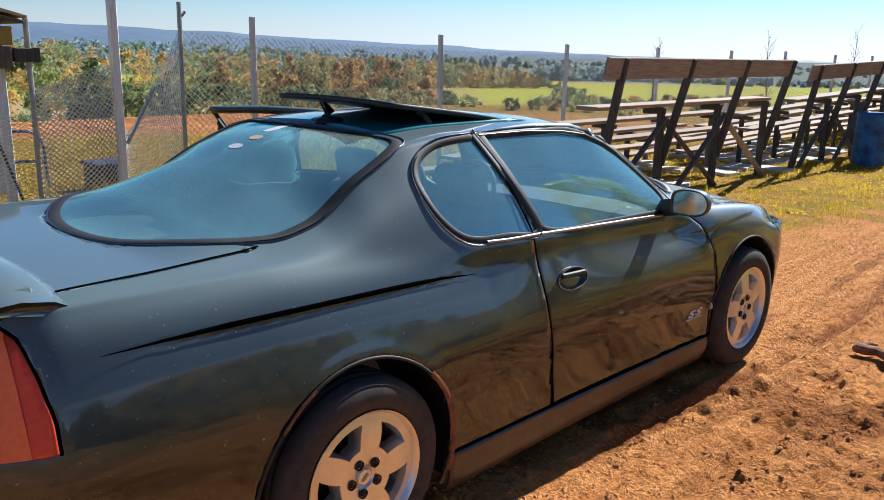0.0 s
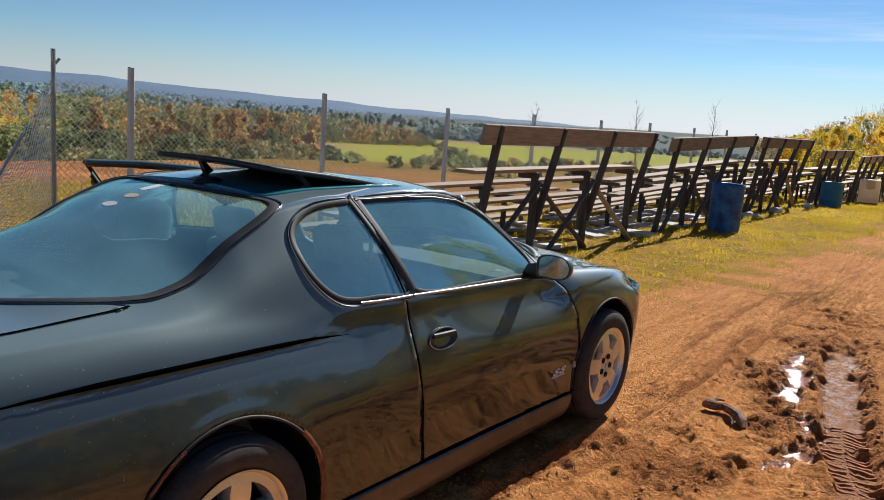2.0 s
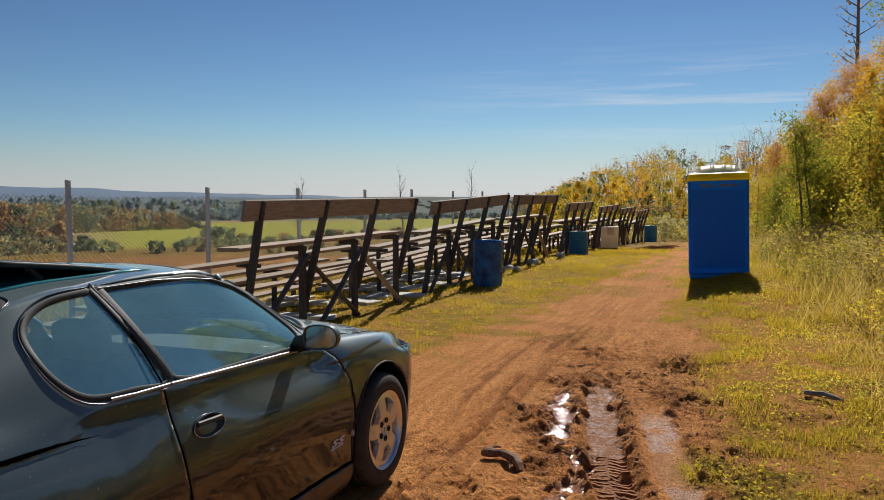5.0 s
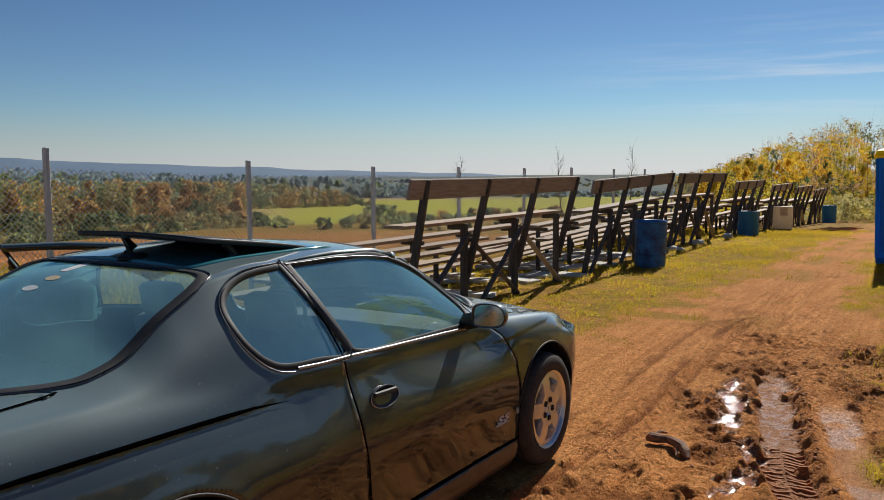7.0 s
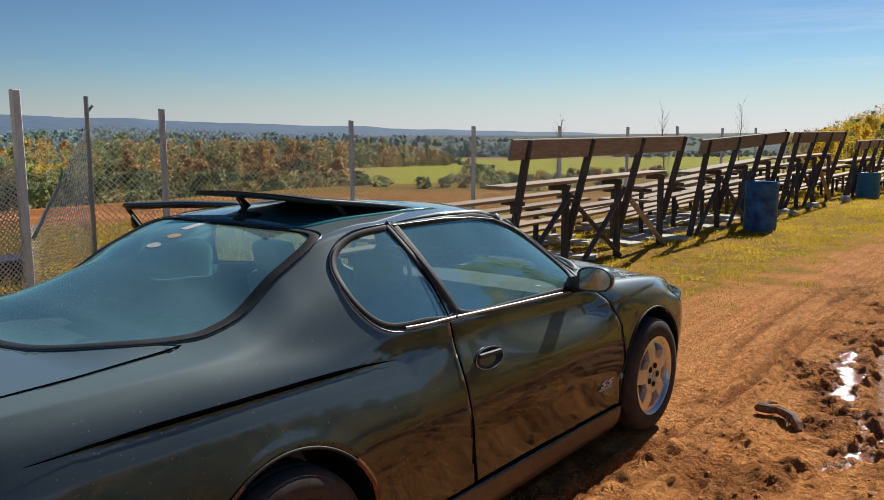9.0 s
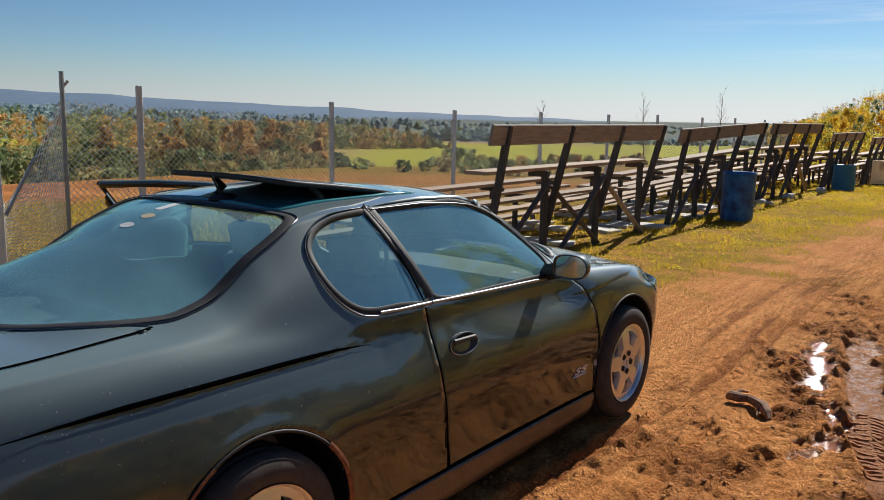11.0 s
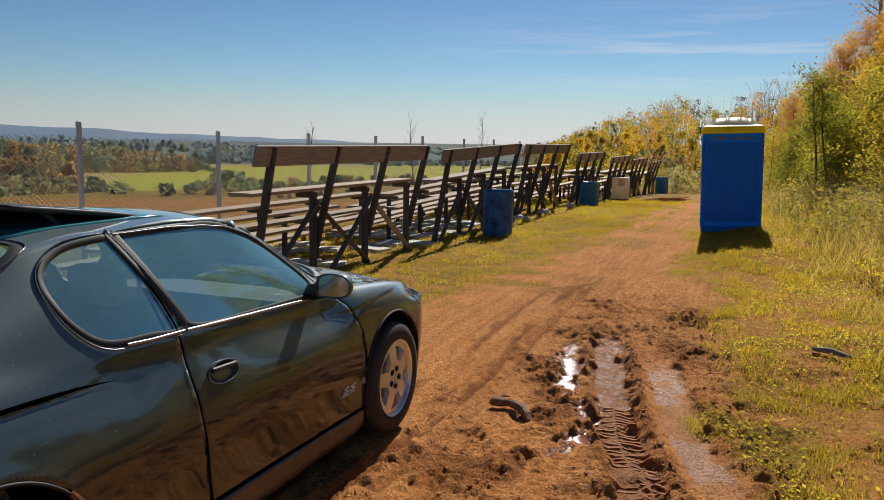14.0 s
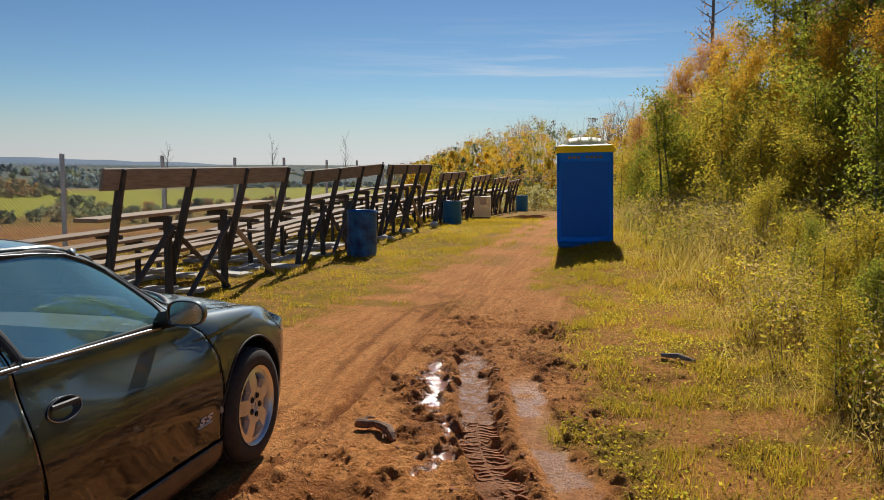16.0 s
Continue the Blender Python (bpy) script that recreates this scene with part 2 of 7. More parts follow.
def ground_material():
    """Red clay road, ruts with wet mud, and turf, by the sheet's own masks."""
    m, n, l, b = material("ground_clay_turf")

    def mask(key):
        a = n.new("ShaderNodeAttribute")
        a.attribute_name = key
        return a.outputs["Fac"]
    big = noise_node(n, l, 0.6, 5.0, 0.6)
    mid = noise_node(n, l, 6.0, 5.0, 0.65)
    fine = noise_node(n, l, 55.0, 4.0, 0.7)
    grit = noise_node(n, l, 150.0, 2.0, 0.6)
    lumps = noise_node(n, l, 24.0, 5.0, 0.7)
    clay = ramp_node(n, l, mid.outputs["Fac"], [(0.28, (0.58, 0.195, 0.048)), (0.5, (0.82, 0.325, 0.085)), (0.72, (0.93, 0.44, 0.145))])
    clay2 = mix_node(n, l, 0.55, clay.outputs["Color"], ramp_node(n, l, fine.outputs["Fac"], [(0.34, (0.36, 0.105, 0.026)), (0.66, (0.96, 0.46, 0.15))]).outputs["Color"])
    mud = ramp_node(n, l, fine.outputs["Fac"], [(0.34, (0.13, 0.042, 0.012)), (0.66, (0.46, 0.165, 0.045))])
    turf = ramp_node(n, l, mid.outputs["Fac"], [(0.25, (0.18, 0.125, 0.010)), (0.5, (0.34, 0.205, 0.022)), (0.75, (0.44, 0.21, 0.034))])
    turf2 = mix_node(n, l, 0.5, turf.outputs["Color"], ramp_node(n, l, fine.outputs["Fac"], [(0.34, (0.07, 0.06, 0.008)), (0.66, (0.50, 0.33, 0.06))]).outputs["Color"])
    far = ramp_node(n, l, big.outputs["Fac"], [(0.4, (0.36, 0.37, 0.030)), (0.6, (0.47, 0.45, 0.042))])
    far = mix_node(n, l, 0.5, far.outputs["Color"], ramp_node(n, l, mid.outputs["Fac"], [(0.35, (0.33, 0.33, 0.028)), (0.65, (0.48, 0.43, 0.05))]).outputs["Color"])
    tan = ramp_node(n, l, mid.outputs["Fac"], [(0.3, (0.36, 0.22, 0.10)), (0.7, (0.50, 0.34, 0.17))])
    streak = noise_node(n, l, 1.0, 4.0, 0.6, stretch=(11.0, 0.55, 1.0))
    clay2 = mix_node(n, l, 0.28, clay2.outputs["Color"], ramp_node(n, l, streak.outputs["Fac"], [(0.36, (0.54, 0.18, 0.045)), (0.62, (0.94, 0.46, 0.16))]).outputs["Color"])
    rubble = ramp_node(n, l, lumps.outputs["Fac"], [(0.36, (0.58, 0.55, 0.53)), (0.50, (1.0, 1.0, 1.0)), (0.64, (1.0, 1.0, 1.0))])
    clay2 = mix_node(n, l, 0.8, clay2.outputs["Color"], rubble.outputs["Color"], "MULTIPLY")
    c = mix_node(n, l, mask("mud"), clay2.outputs["Color"], mud.outputs["Color"])
    c = mix_node(n, l, mask("grass"), c.outputs["Color"], turf2.outputs["Color"])
    c = mix_node(n, l, mask("field"), c.outputs["Color"], far.outputs["Color"])
    c = mix_node(n, l, mask("stubble"), c.outputs["Color"], tan.outputs["Color"])
    # far woods ground, haze blue put into its green
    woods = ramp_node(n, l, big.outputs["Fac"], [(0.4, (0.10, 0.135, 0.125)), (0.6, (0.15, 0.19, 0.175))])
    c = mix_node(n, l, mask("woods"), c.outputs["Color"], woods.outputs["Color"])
    l.new(c.outputs["Color"], b.inputs["Base Color"])
    rough = n.new("ShaderNodeMapRange")
    rough.inputs["To Min"].default_value, rough.inputs["To Max"].default_value = 0.92, 0.12
    l.new(mask("wet"), rough.inputs["Value"])
    l.new(rough.outputs["Result"], b.inputs["Roughness"])
    shine = n.new("ShaderNodeMapRange")
    shine.inputs["To Min"].default_value, shine.inputs["To Max"].default_value = 0.08, 0.6
    l.new(mask("wet"), shine.inputs["Value"])
    l.new(shine.outputs["Result"], b.inputs["Specular IOR Level"])
    hsum = mix_node(n, l, 0.35, fine.outputs["Fac"], grit.outputs["Fac"])
    hsum = mix_node(n, l, 0.5, hsum.outputs["Color"], lumps.outputs["Fac"])
    dry = n.new("ShaderNodeMapRange")
    dry.inputs["From Min"].default_value, dry.inputs["From Max"].default_value = 0.99, 0.85
    dry.inputs["To Min"].default_value = 0.20
    l.new(mask("wet"), dry.inputs["Value"])
    bp = bump_node(n, l, b, hsum.outputs["Color"], 1.0, 0.065)
    l.new(dry.outputs["Result"], bp.inputs["Strength"])
    return m


def shine_through(m, colour, amount=0.45):
    """Thin plastic that lets some sunlight through."""
    n, l = m.node_tree.nodes, m.node_tree.links
    tr = n.new("ShaderNodeBsdfTranslucent")
    tr.inputs["Color"].default_value = (*colour, 1)
    mx = n.new("ShaderNodeMixShader")
    mx.inputs["Fac"].default_value = amount
    l.new(n["Principled BSDF"].outputs["BSDF"], mx.inputs[1])
    l.new(tr.outputs["BSDF"], mx.inputs[2])
    l.new(mx.outputs["Shader"], n["Material Output"].inputs["Surface"])
    return m


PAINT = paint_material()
RUBBER = surface("tyre_rubber", (0.032, 0.028, 0.026), (0.075, 0.063, 0.055), 14, 0.82, bump=0.3, fine=90)
TRIM = surface("black_trim", (0.008, 0.008, 0.009), (0.02, 0.02, 0.02), 20, 0.45, bump=0.05)
GAP_FOLD = surface("gap_and_fold_black", (0.002, 0.002, 0.002), (0.004, 0.004, 0.004), 20, 0.9, bump=0)
GAP_FOLD.node_tree.nodes["Principled BSDF"].inputs["Specular IOR Level"].default_value = 0.0
DULLCHROME = surface("dull_bright_trim", (0.10, 0.10, 0.11), (0.16, 0.16, 0.17), 12, 0.30, 1.0, bump=0.0, spread=0.02)
CHROME = surface("chrome", (0.34, 0.34, 0.35), (0.44, 0.44, 0.45), 12, 0.36, 1.0, bump=0.0, spread=0.02)
ALLOY = surface("alloy_wheel", (0.76, 0.75, 0.73), (0.86, 0.85, 0.83), 18, 0.36, 0.85, bump=0.05, spread=0.02)
BRAKE = surface("brake_dark", (0.02, 0.018, 0.016), (0.06, 0.045, 0.035), 20, 0.7, 0.4)
ORANGELENS = surface("faded_orange_lens", (0.88, 0.15, 0.035), (0.95, 0.24, 0.07), 5, 0.45, bump=0.0)
REDLENS = surface("red_lens", (0.72, 0.045, 0.014), (0.86, 0.10, 0.03), 5, 0.40, bump=0.0)
DUSTSKIRT = surface("dusty_lower_paint", (0.045, 0.034, 0.028), (0.10, 0.070, 0.052), 9, 0.45, bump=0.05, coat=0.4)
RUST = surface("rust", (0.10, 0.03, 0.012), (0.34, 0.13, 0.05), 30, 0.9, bump=0.6, fine=120)
PRIMER = surface("grey_primer", (0.30, 0.30, 0.29), (0.45, 0.45, 0.44), 12, 0.7)
GLASS = glass_material("tinted_glass", (0.72, 0.97, 0.97), 3.8, 0.0, 0.20)
FRONTGLASS = glass_material("clear_windscreen_glass", (0.78, 0.95, 0.95), 1.45, 0.0, 0.05)
REARGLASS = glass_material("dark_tinted_glass", (0.58, 0.90, 0.92), 4.6, 0.01, 0.24)
CLEAR = glass_material("lamp_glass", (0.85, 0.87, 0.87), 1.5, 0.02, 0.05, (1, 1, 1))
MIRROR = surface("mirror_glass", (0.50, 0.54, 0.54), (0.55, 0.58, 0.58), 3, 0.03, 1.0, bump=0, spread=0)
SEATCLOTH = surface("grey_seat_leather", (0.30, 0.29, 0.27), (0.42, 0.41, 0.38), 12, 0.55)
CABIN = surface("dark_cabin_plastic", (0.03, 0.03, 0.03), (0.06, 0.06, 0.06), 14, 0.7)
CABINLIGHT = surface("grey_cabin_lining", (0.10, 0.10, 0.10), (0.15, 0.15, 0.14), 10, 0.8)
OLDWOOD = surface("weathered_wood", (0.22, 0.185, 0.155), (0.48, 0.41, 0.345), 3.0, 0.8, bump=0.5, stretch=(14, 1.0, 14), fine=18, spread=0.25)
SEATWOOD = surface("sunbleached_wood", (0.25, 0.172, 0.108), (0.48, 0.35, 0.235), 3.0, 0.75, bump=0.5, stretch=(14, 1.0, 14), fine=18, spread=0.2)
BRACEWOOD = surface("grey_brown_brace_wood", (0.06, 0.05, 0.042), (0.20, 0.165, 0.135), 4.0, 0.8, bump=0.5, stretch=(10, 10, 1.2), fine=22, spread=0.25)
DARKWOOD = surface("dark_stained_wood", (0.036, 0.035, 0.033), (0.13, 0.115, 0.098), 4.0, 0.8, bump=0.5, stretch=(10, 10, 1.2), fine=22, spread=0.25)
POSTWOOD = surface("grey_post_wood", (0.58, 0.61, 0.62), (0.82, 0.84, 0.85), 4.0, 0.85, bump=0.6, stretch=(16, 16, 1.0), fine=20)
GALV = surface("galvanised_wire", (0.72, 0.72, 0.71), (0.88, 0.87, 0.85), 20, 0.40, 0.5, bump=0)
PIPE = surface("galvanised_pipe", (0.26, 0.28, 0.29), (0.42, 0.44, 0.45), 10, 0.5, 0.6, bump=0.05)
BLUEWC = surface("blue_moulded_plastic", (0.0, 0.22, 0.60), (0.0, 0.25, 0.68), 2.0, 0.42, bump=0.06, spread=0.02)
YELLOWWC = surface("yellow_moulded_plastic", (0.84, 0.60, 0.03), (0.92, 0.68, 0.05), 4.0, 0.4, bump=0.05, spread=0.02)
WHITEWC = surface("white_translucent_roof", (0.72, 0.72, 0.66), (0.82, 0.82, 0.78), 4.0, 0.35, bump=0.05, spread=0.02)
BLUEDRUM = surface("worn_blue_plastic", (0.005, 0.025, 0.10), (0.03, 0.24, 0.62), 4.0, 0.45, bump=0.15, fine=9)
TEALBIN = surface("teal_blue_plastic", (0.02, 0.17, 0.33), (0.03, 0.21, 0.38), 3.0, 0.5, bump=0.1)
CREAMBOX = surface("cream_painted_box", (0.80, 0.70, 0.56), (0.90, 0.82, 0.70), 4.0, 0.7, bump=0.1)
shine_through(CREAMBOX, (0.85, 0.72, 0.52), 0.5)
shine_through(BLUEWC, (0.0, 0.38, 0.98), 0.42)
shine_through(YELLOWWC, (0.98, 0.76, 0.05), 0.7)
shine_through(WHITEWC, (0.95, 0.95, 0.90), 0.75)
SLAB = surface("pale_concrete_slab", (0.50, 0.48, 0.44), (0.74, 0.71, 0.65), 5.0, 0.9, bump=0.5)
BARK = surface("grey_brown_bark", (0.07, 0.055, 0.042), (0.19, 0.16, 0.13), 10.0, 0.9, bump=0.6, stretch=(3, 3, 0.6))
PALEBARK = surface("pale_dead_wood", (0.16, 0.14, 0.125), (0.30, 0.27, 0.25), 10.0, 0.9, bump=0.4)
GROUND = ground_material()
# far haze painted into the ridge's base colour as blue
RIDGE = surface("haze_blue_ridge", (0.090, 0.150, 0.225), (0.120, 0.190, 0.275), 0.004, 1.0, bump=0, fine=0.02)
LEAF_GREEN = leaf_material("green_leaves", [(0.13, 0.16, 0.018), (0.22, 0.24, 0.027), (0.32, 0.30, 0.034), (0.15, 0.18, 0.020)])
# distant leaves: haze put into the base colours, paler, the farthest bluer
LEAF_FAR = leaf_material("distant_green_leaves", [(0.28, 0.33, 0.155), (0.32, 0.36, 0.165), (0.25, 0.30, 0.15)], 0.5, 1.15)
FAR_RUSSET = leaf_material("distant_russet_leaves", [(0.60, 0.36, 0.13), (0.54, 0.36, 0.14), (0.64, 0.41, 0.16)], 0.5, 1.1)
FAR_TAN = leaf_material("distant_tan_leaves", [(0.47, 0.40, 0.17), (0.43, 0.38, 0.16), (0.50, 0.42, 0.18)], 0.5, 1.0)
FAR_BLUE = leaf_material("haze_blue_far_woods", [(0.30, 0.39, 0.39), (0.32, 0.40, 0.39), (0.29, 0.38, 0.385)], 0.5, 1.1)
SHRUB_DARK = leaf_material("dark_green_shrub_leaves", [(0.12, 0.17, 0.08), (0.15, 0.20, 0.09), (0.17, 0.21, 0.09)], 0.5, 1.0)
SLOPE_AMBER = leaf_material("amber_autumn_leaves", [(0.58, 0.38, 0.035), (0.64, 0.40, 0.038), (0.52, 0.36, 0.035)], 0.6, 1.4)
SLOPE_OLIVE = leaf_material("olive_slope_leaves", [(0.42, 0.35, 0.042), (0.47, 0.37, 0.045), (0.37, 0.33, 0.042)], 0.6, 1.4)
SAGE = leaf_material("grey_green_weed_leaves", [(0.48, 0.43, 0.17), (0.53, 0.47, 0.20), (0.43, 0.41, 0.16)], 0.5, 1.3)
PLUM = leaf_material("dark_russet_crown_leaves", [(0.20, 0.11, 0.07), (0.24, 0.14, 0.08), (0.17, 0.11, 0.07)], 0.4, 1.0)
LEAF_YELLOW = leaf_material("yellow_leaves", [(0.50, 0.30, 0.028), (0.58, 0.34, 0.030), (0.40, 0.30, 0.030), (0.56, 0.29, 0.030)])
LEAF_ORANGE = leaf_material("orange_leaves", [(0.46, 0.21, 0.06), (0.38, 0.16, 0.06), (0.52, 0.31, 0.07), (0.34, 0.23, 0.07)])
LEAF_OLIVE = leaf_material("olive_leaves", [(0.40, 0.34, 0.030), (0.52, 0.40, 0.040), (0.28, 0.27, 0.025), (0.56, 0.38, 0.050)])
LEAF_BROWN = leaf_material("russet_leaves", [(0.30, 0.19, 0.11), (0.38, 0.25, 0.14), (0.24, 0.15, 0.09), (0.38, 0.29, 0.13)])
LEAF_DARK = leaf_material("conifer_needles", [(0.045, 0.075, 0.035), (0.065, 0.10, 0.04), (0.09, 0.11, 0.045)], 0.2)
GRASSM = leaf_material("grass_blades", [(0.33, 0.245, 0.018), (0.46, 0.31, 0.028), (0.22, 0.20, 0.018), (0.50, 0.29, 0.045)])
WEEDM = leaf_material("dry_weeds", [(0.40, 0.28, 0.075), (0.33, 0.26, 0.04), (0.43, 0.31, 0.12), (0.36, 0.29, 0.036)])
PLUME = leaf_material("dry_plumes", [(0.38, 0.27, 0.17), (0.32, 0.24, 0.14), (0.44, 0.33, 0.21), (0.35, 0.27, 0.11)])
SEAL = surface("black_rubber_seal", (0.010, 0.010, 0.011), (0.022, 0.022, 0.022), 20, 0.62, bump=0.05)


# ---- mesh helpers ----
def empty(name, m=None):
    ob = new(name)
    ob.empty_display_size = 0.2
    if m is not None:
        ob.matrix_basis = m
    return ob


def part(name, bm, mat, parent=None, label="", smooth=False):
    """Links a bmesh as one mesh object, in its parent's own axes."""
    me = bpy.data.meshes.new(name)
    bm.normal_update()
    bm.to_mesh(me)
    bm.free()
    me.materials.append(mat)
    if smooth:
        me.shade_smooth()
    ob = new(name, me)
    ob.parent = parent
    if label:
        tagged(ob, label)
    return ob


def raw(name, verts, faces, mat, parent=None, label="", smooth=False):
    me = bpy.data.meshes.new(name)
    me.from_pydata(verts if isinstance(verts, list) else [tuple(v) for v in verts], [], faces if isinstance(faces, list) else [tuple(f) for f in faces])
    me.materials.append(mat)
    if smooth:
        me.shade_smooth()
    me.update()
    ob = new(name, me)
    ob.parent = parent
    if label:
        tagged(ob, label)
    return ob


def cloud_mesh(name, verts, size, mat, parent=None, label=""):
    """A mesh of many equal faces of `size` corners each, from one big array of corners."""
    verts = np.asarray(verts, np.float32).reshape(-1, 3)
    count = len(verts) // size
    me = bpy.data.meshes.new(name)
    me.vertices.add(len(verts))
    me.vertices.foreach_set("co", verts.ravel())
    me.loops.add(len(verts))
    me.loops.foreach_set("vertex_index", np.arange(len(verts), dtype=np.int32))
    me.polygons.add(count)
    me.polygons.foreach_set("loop_start", np.arange(count, dtype=np.int32) * size)
    me.update(calc_edges=True)
    me.materials.append(mat)
    ob = new(name, me)
    ob.parent = parent
    if label:
        tagged(ob, label)
    return ob


def slab(x0, x1, y0, y1, z0, z1, bevel=0.006, bm=None):
    """A box with chamfered edges."""
    own = bmesh.new()
    r = bmesh.ops.create_cube(own, size=1.0)
    bmesh.ops.scale(own, vec=(x1 - x0, y1 - y0, z1 - z0), verts=r["verts"])
    bmesh.ops.translate(own, vec=((x0 + x1) / 2, (y0 + y1) / 2, (z0 + z1) / 2), verts=r["verts"])
    if bevel:
        bmesh.ops.bevel(own, geom=own.edges[:], offset=bevel, segments=1, affect="EDGES")
    return own


def beam(a, b, w, h, up=(0, 0, 1), bevel=0.006):
    """A squared timber from a to b; w across, h along `up`."""
    a, b = Vector(a), Vector(b)
    d = b - a
    L = d.length
    own = slab(-w / 2, w / 2, 0, L, -h / 2, h / 2, bevel)
    y = d.normalized()
    u = Vector(up)
    x = y.cross(u).normalized()
    z = x.cross(y)
    m = Matrix((x, y, z)).transposed().to_4x4()
    m.translation = a
    own.transform(m)
    return own


def tube(points, radii, sides=8, caps=True):
    """A tapered round tube along points."""
    own = bmesh.new()
    rings = []
    pts = [Vector(p) for p in points]
    for i, p in enumerate(pts):
        d = (pts[min(i + 1, len(pts) - 1)] - pts[max(i - 1, 0)]).normalized()
        s = d.cross(Vector((0.31, 0.17, 1)) if abs(d.z) < 0.9 else Vector((1, 0.2, 0))).normalized()
        u = s.cross(d)
        r = float(radii[i] if isinstance(radii, (list, tuple)) else radii)
        rings.append([own.verts.new(p + r * (math.cos(2 * math.pi * k / sides) * s + math.sin(2 * math.pi * k / sides) * u)) for k in range(sides)])
    for a, b in zip(rings, rings[1:]):
        for k in range(sides):
            own.faces.new((a[k], a[(k + 1) % sides], b[(k + 1) % sides], b[k]))
    if caps:
        own.faces.new(rings[0][::-1])
        own.faces.new(rings[-1])
    return own


def lathe(profile, steps=32, axis="z", closed=False):
    """Turns (radius, height) pairs round an axis."""
    own = bmesh.new()
    rings = []
    for r, h in profile:
        ring = []
        for k in range(steps):
            a = 2 * math.pi * k / steps
            c = (r * math.cos(a), r * math.sin(a), h) if axis == "z" else (h, r * math.cos(a), r * math.sin(a))
            ring.append(own.verts.new(c))
        rings.append(ring)
    pairs = list(zip(rings, rings[1:])) + ([(rings[-1], rings[0])] if closed else [])
    for a, b in pairs:
        for k in range(steps):
            own.faces.new((a[k], a[(k + 1) % steps], b[(k + 1) % steps], b[k]))
    return own


def join(target, source):
    me = bpy.data.meshes.new("tmp")
    source.to_mesh(me)
    source.free()
    target.from_mesh(me)
    bpy.data.meshes.remove(me)
    return target

# ---- ground: one sheet from the road to the valley ----
RUT = [(-6.0, 3.6), (1.0, 2.9), (2.45, 2.52), (2.93, 2.37), (3.45, 2.20), (4.1, 2.06), (5.0, 1.87), (6.0, 1.69), (7.2, 1.60), (9.0, 1.5), (14.0, 1.2), (40.0, 0.9)]
LINE = [(-6.0, 1.0), (2.5, 1.03), (3.2, 1.09), (4.0, 1.10), (5.2, 0.96), (6.8, 0.88), (9.0, 0.87), (14.0, 0.72), (40.0, 0.3)]
POOLS = [(1.60, 4.78, 0.12, 0.32), (1.67, 4.30, 0.10, 0.22), (1.53, 5.28, 0.08, 0.24), (1.955, 3.68, 0.075, 0.17), (1.985, 3.28, 0.070, 0.20), (2.00, 2.90, 0.045, 0.14)]
RIGHT_EDGE = [(-6.0, 4.2), (0.0, 3.3), (3.0, 2.9), (8.0, 2.25), (12.0, 1.65), (20.0, 1.45), (60.0, 1.6)]
LEFT_EDGE = [(-6.0, -2.6), (4.0, -1.3), (6.0, -0.55), (9.0, -0.3), (18.0, 0.2), (45.0, 0.0)]


def base_height(x, y):
    z = -0.036 * np.logaddexp(0, (y - 20.0) * 1.2) / 1.2
    z = np.maximum(z, -1.7 - 0 * z)
    z = z + 0.28 * sstep(1.6, 3.2, x) * sstep(9, 14, y) + 0.10 * sstep(-1.3, -2.6, x) * sstep(4, 10, y) * 0
    z = z + 0.5 * sstep(3.5, 7.0, x) + 10.0 * sstep(6, 75, x + 0.10 * np.maximum(y - 30, 0)) * sstep(-8, 22, y)
    z = z - 0.25 * sstep(-6.5, -10, x) - 2.2 * sstep(-20, -34, x) - 6.5 * sstep(-34, -120, x) - 0.004 * np.maximum(-x - 120, 0).clip(0, 1500)
    z = z + 0.8 * (fbm(x / 30, y / 30, 3, 5) - 0.5) * sstep(12, 30, np.abs(x))
    return z


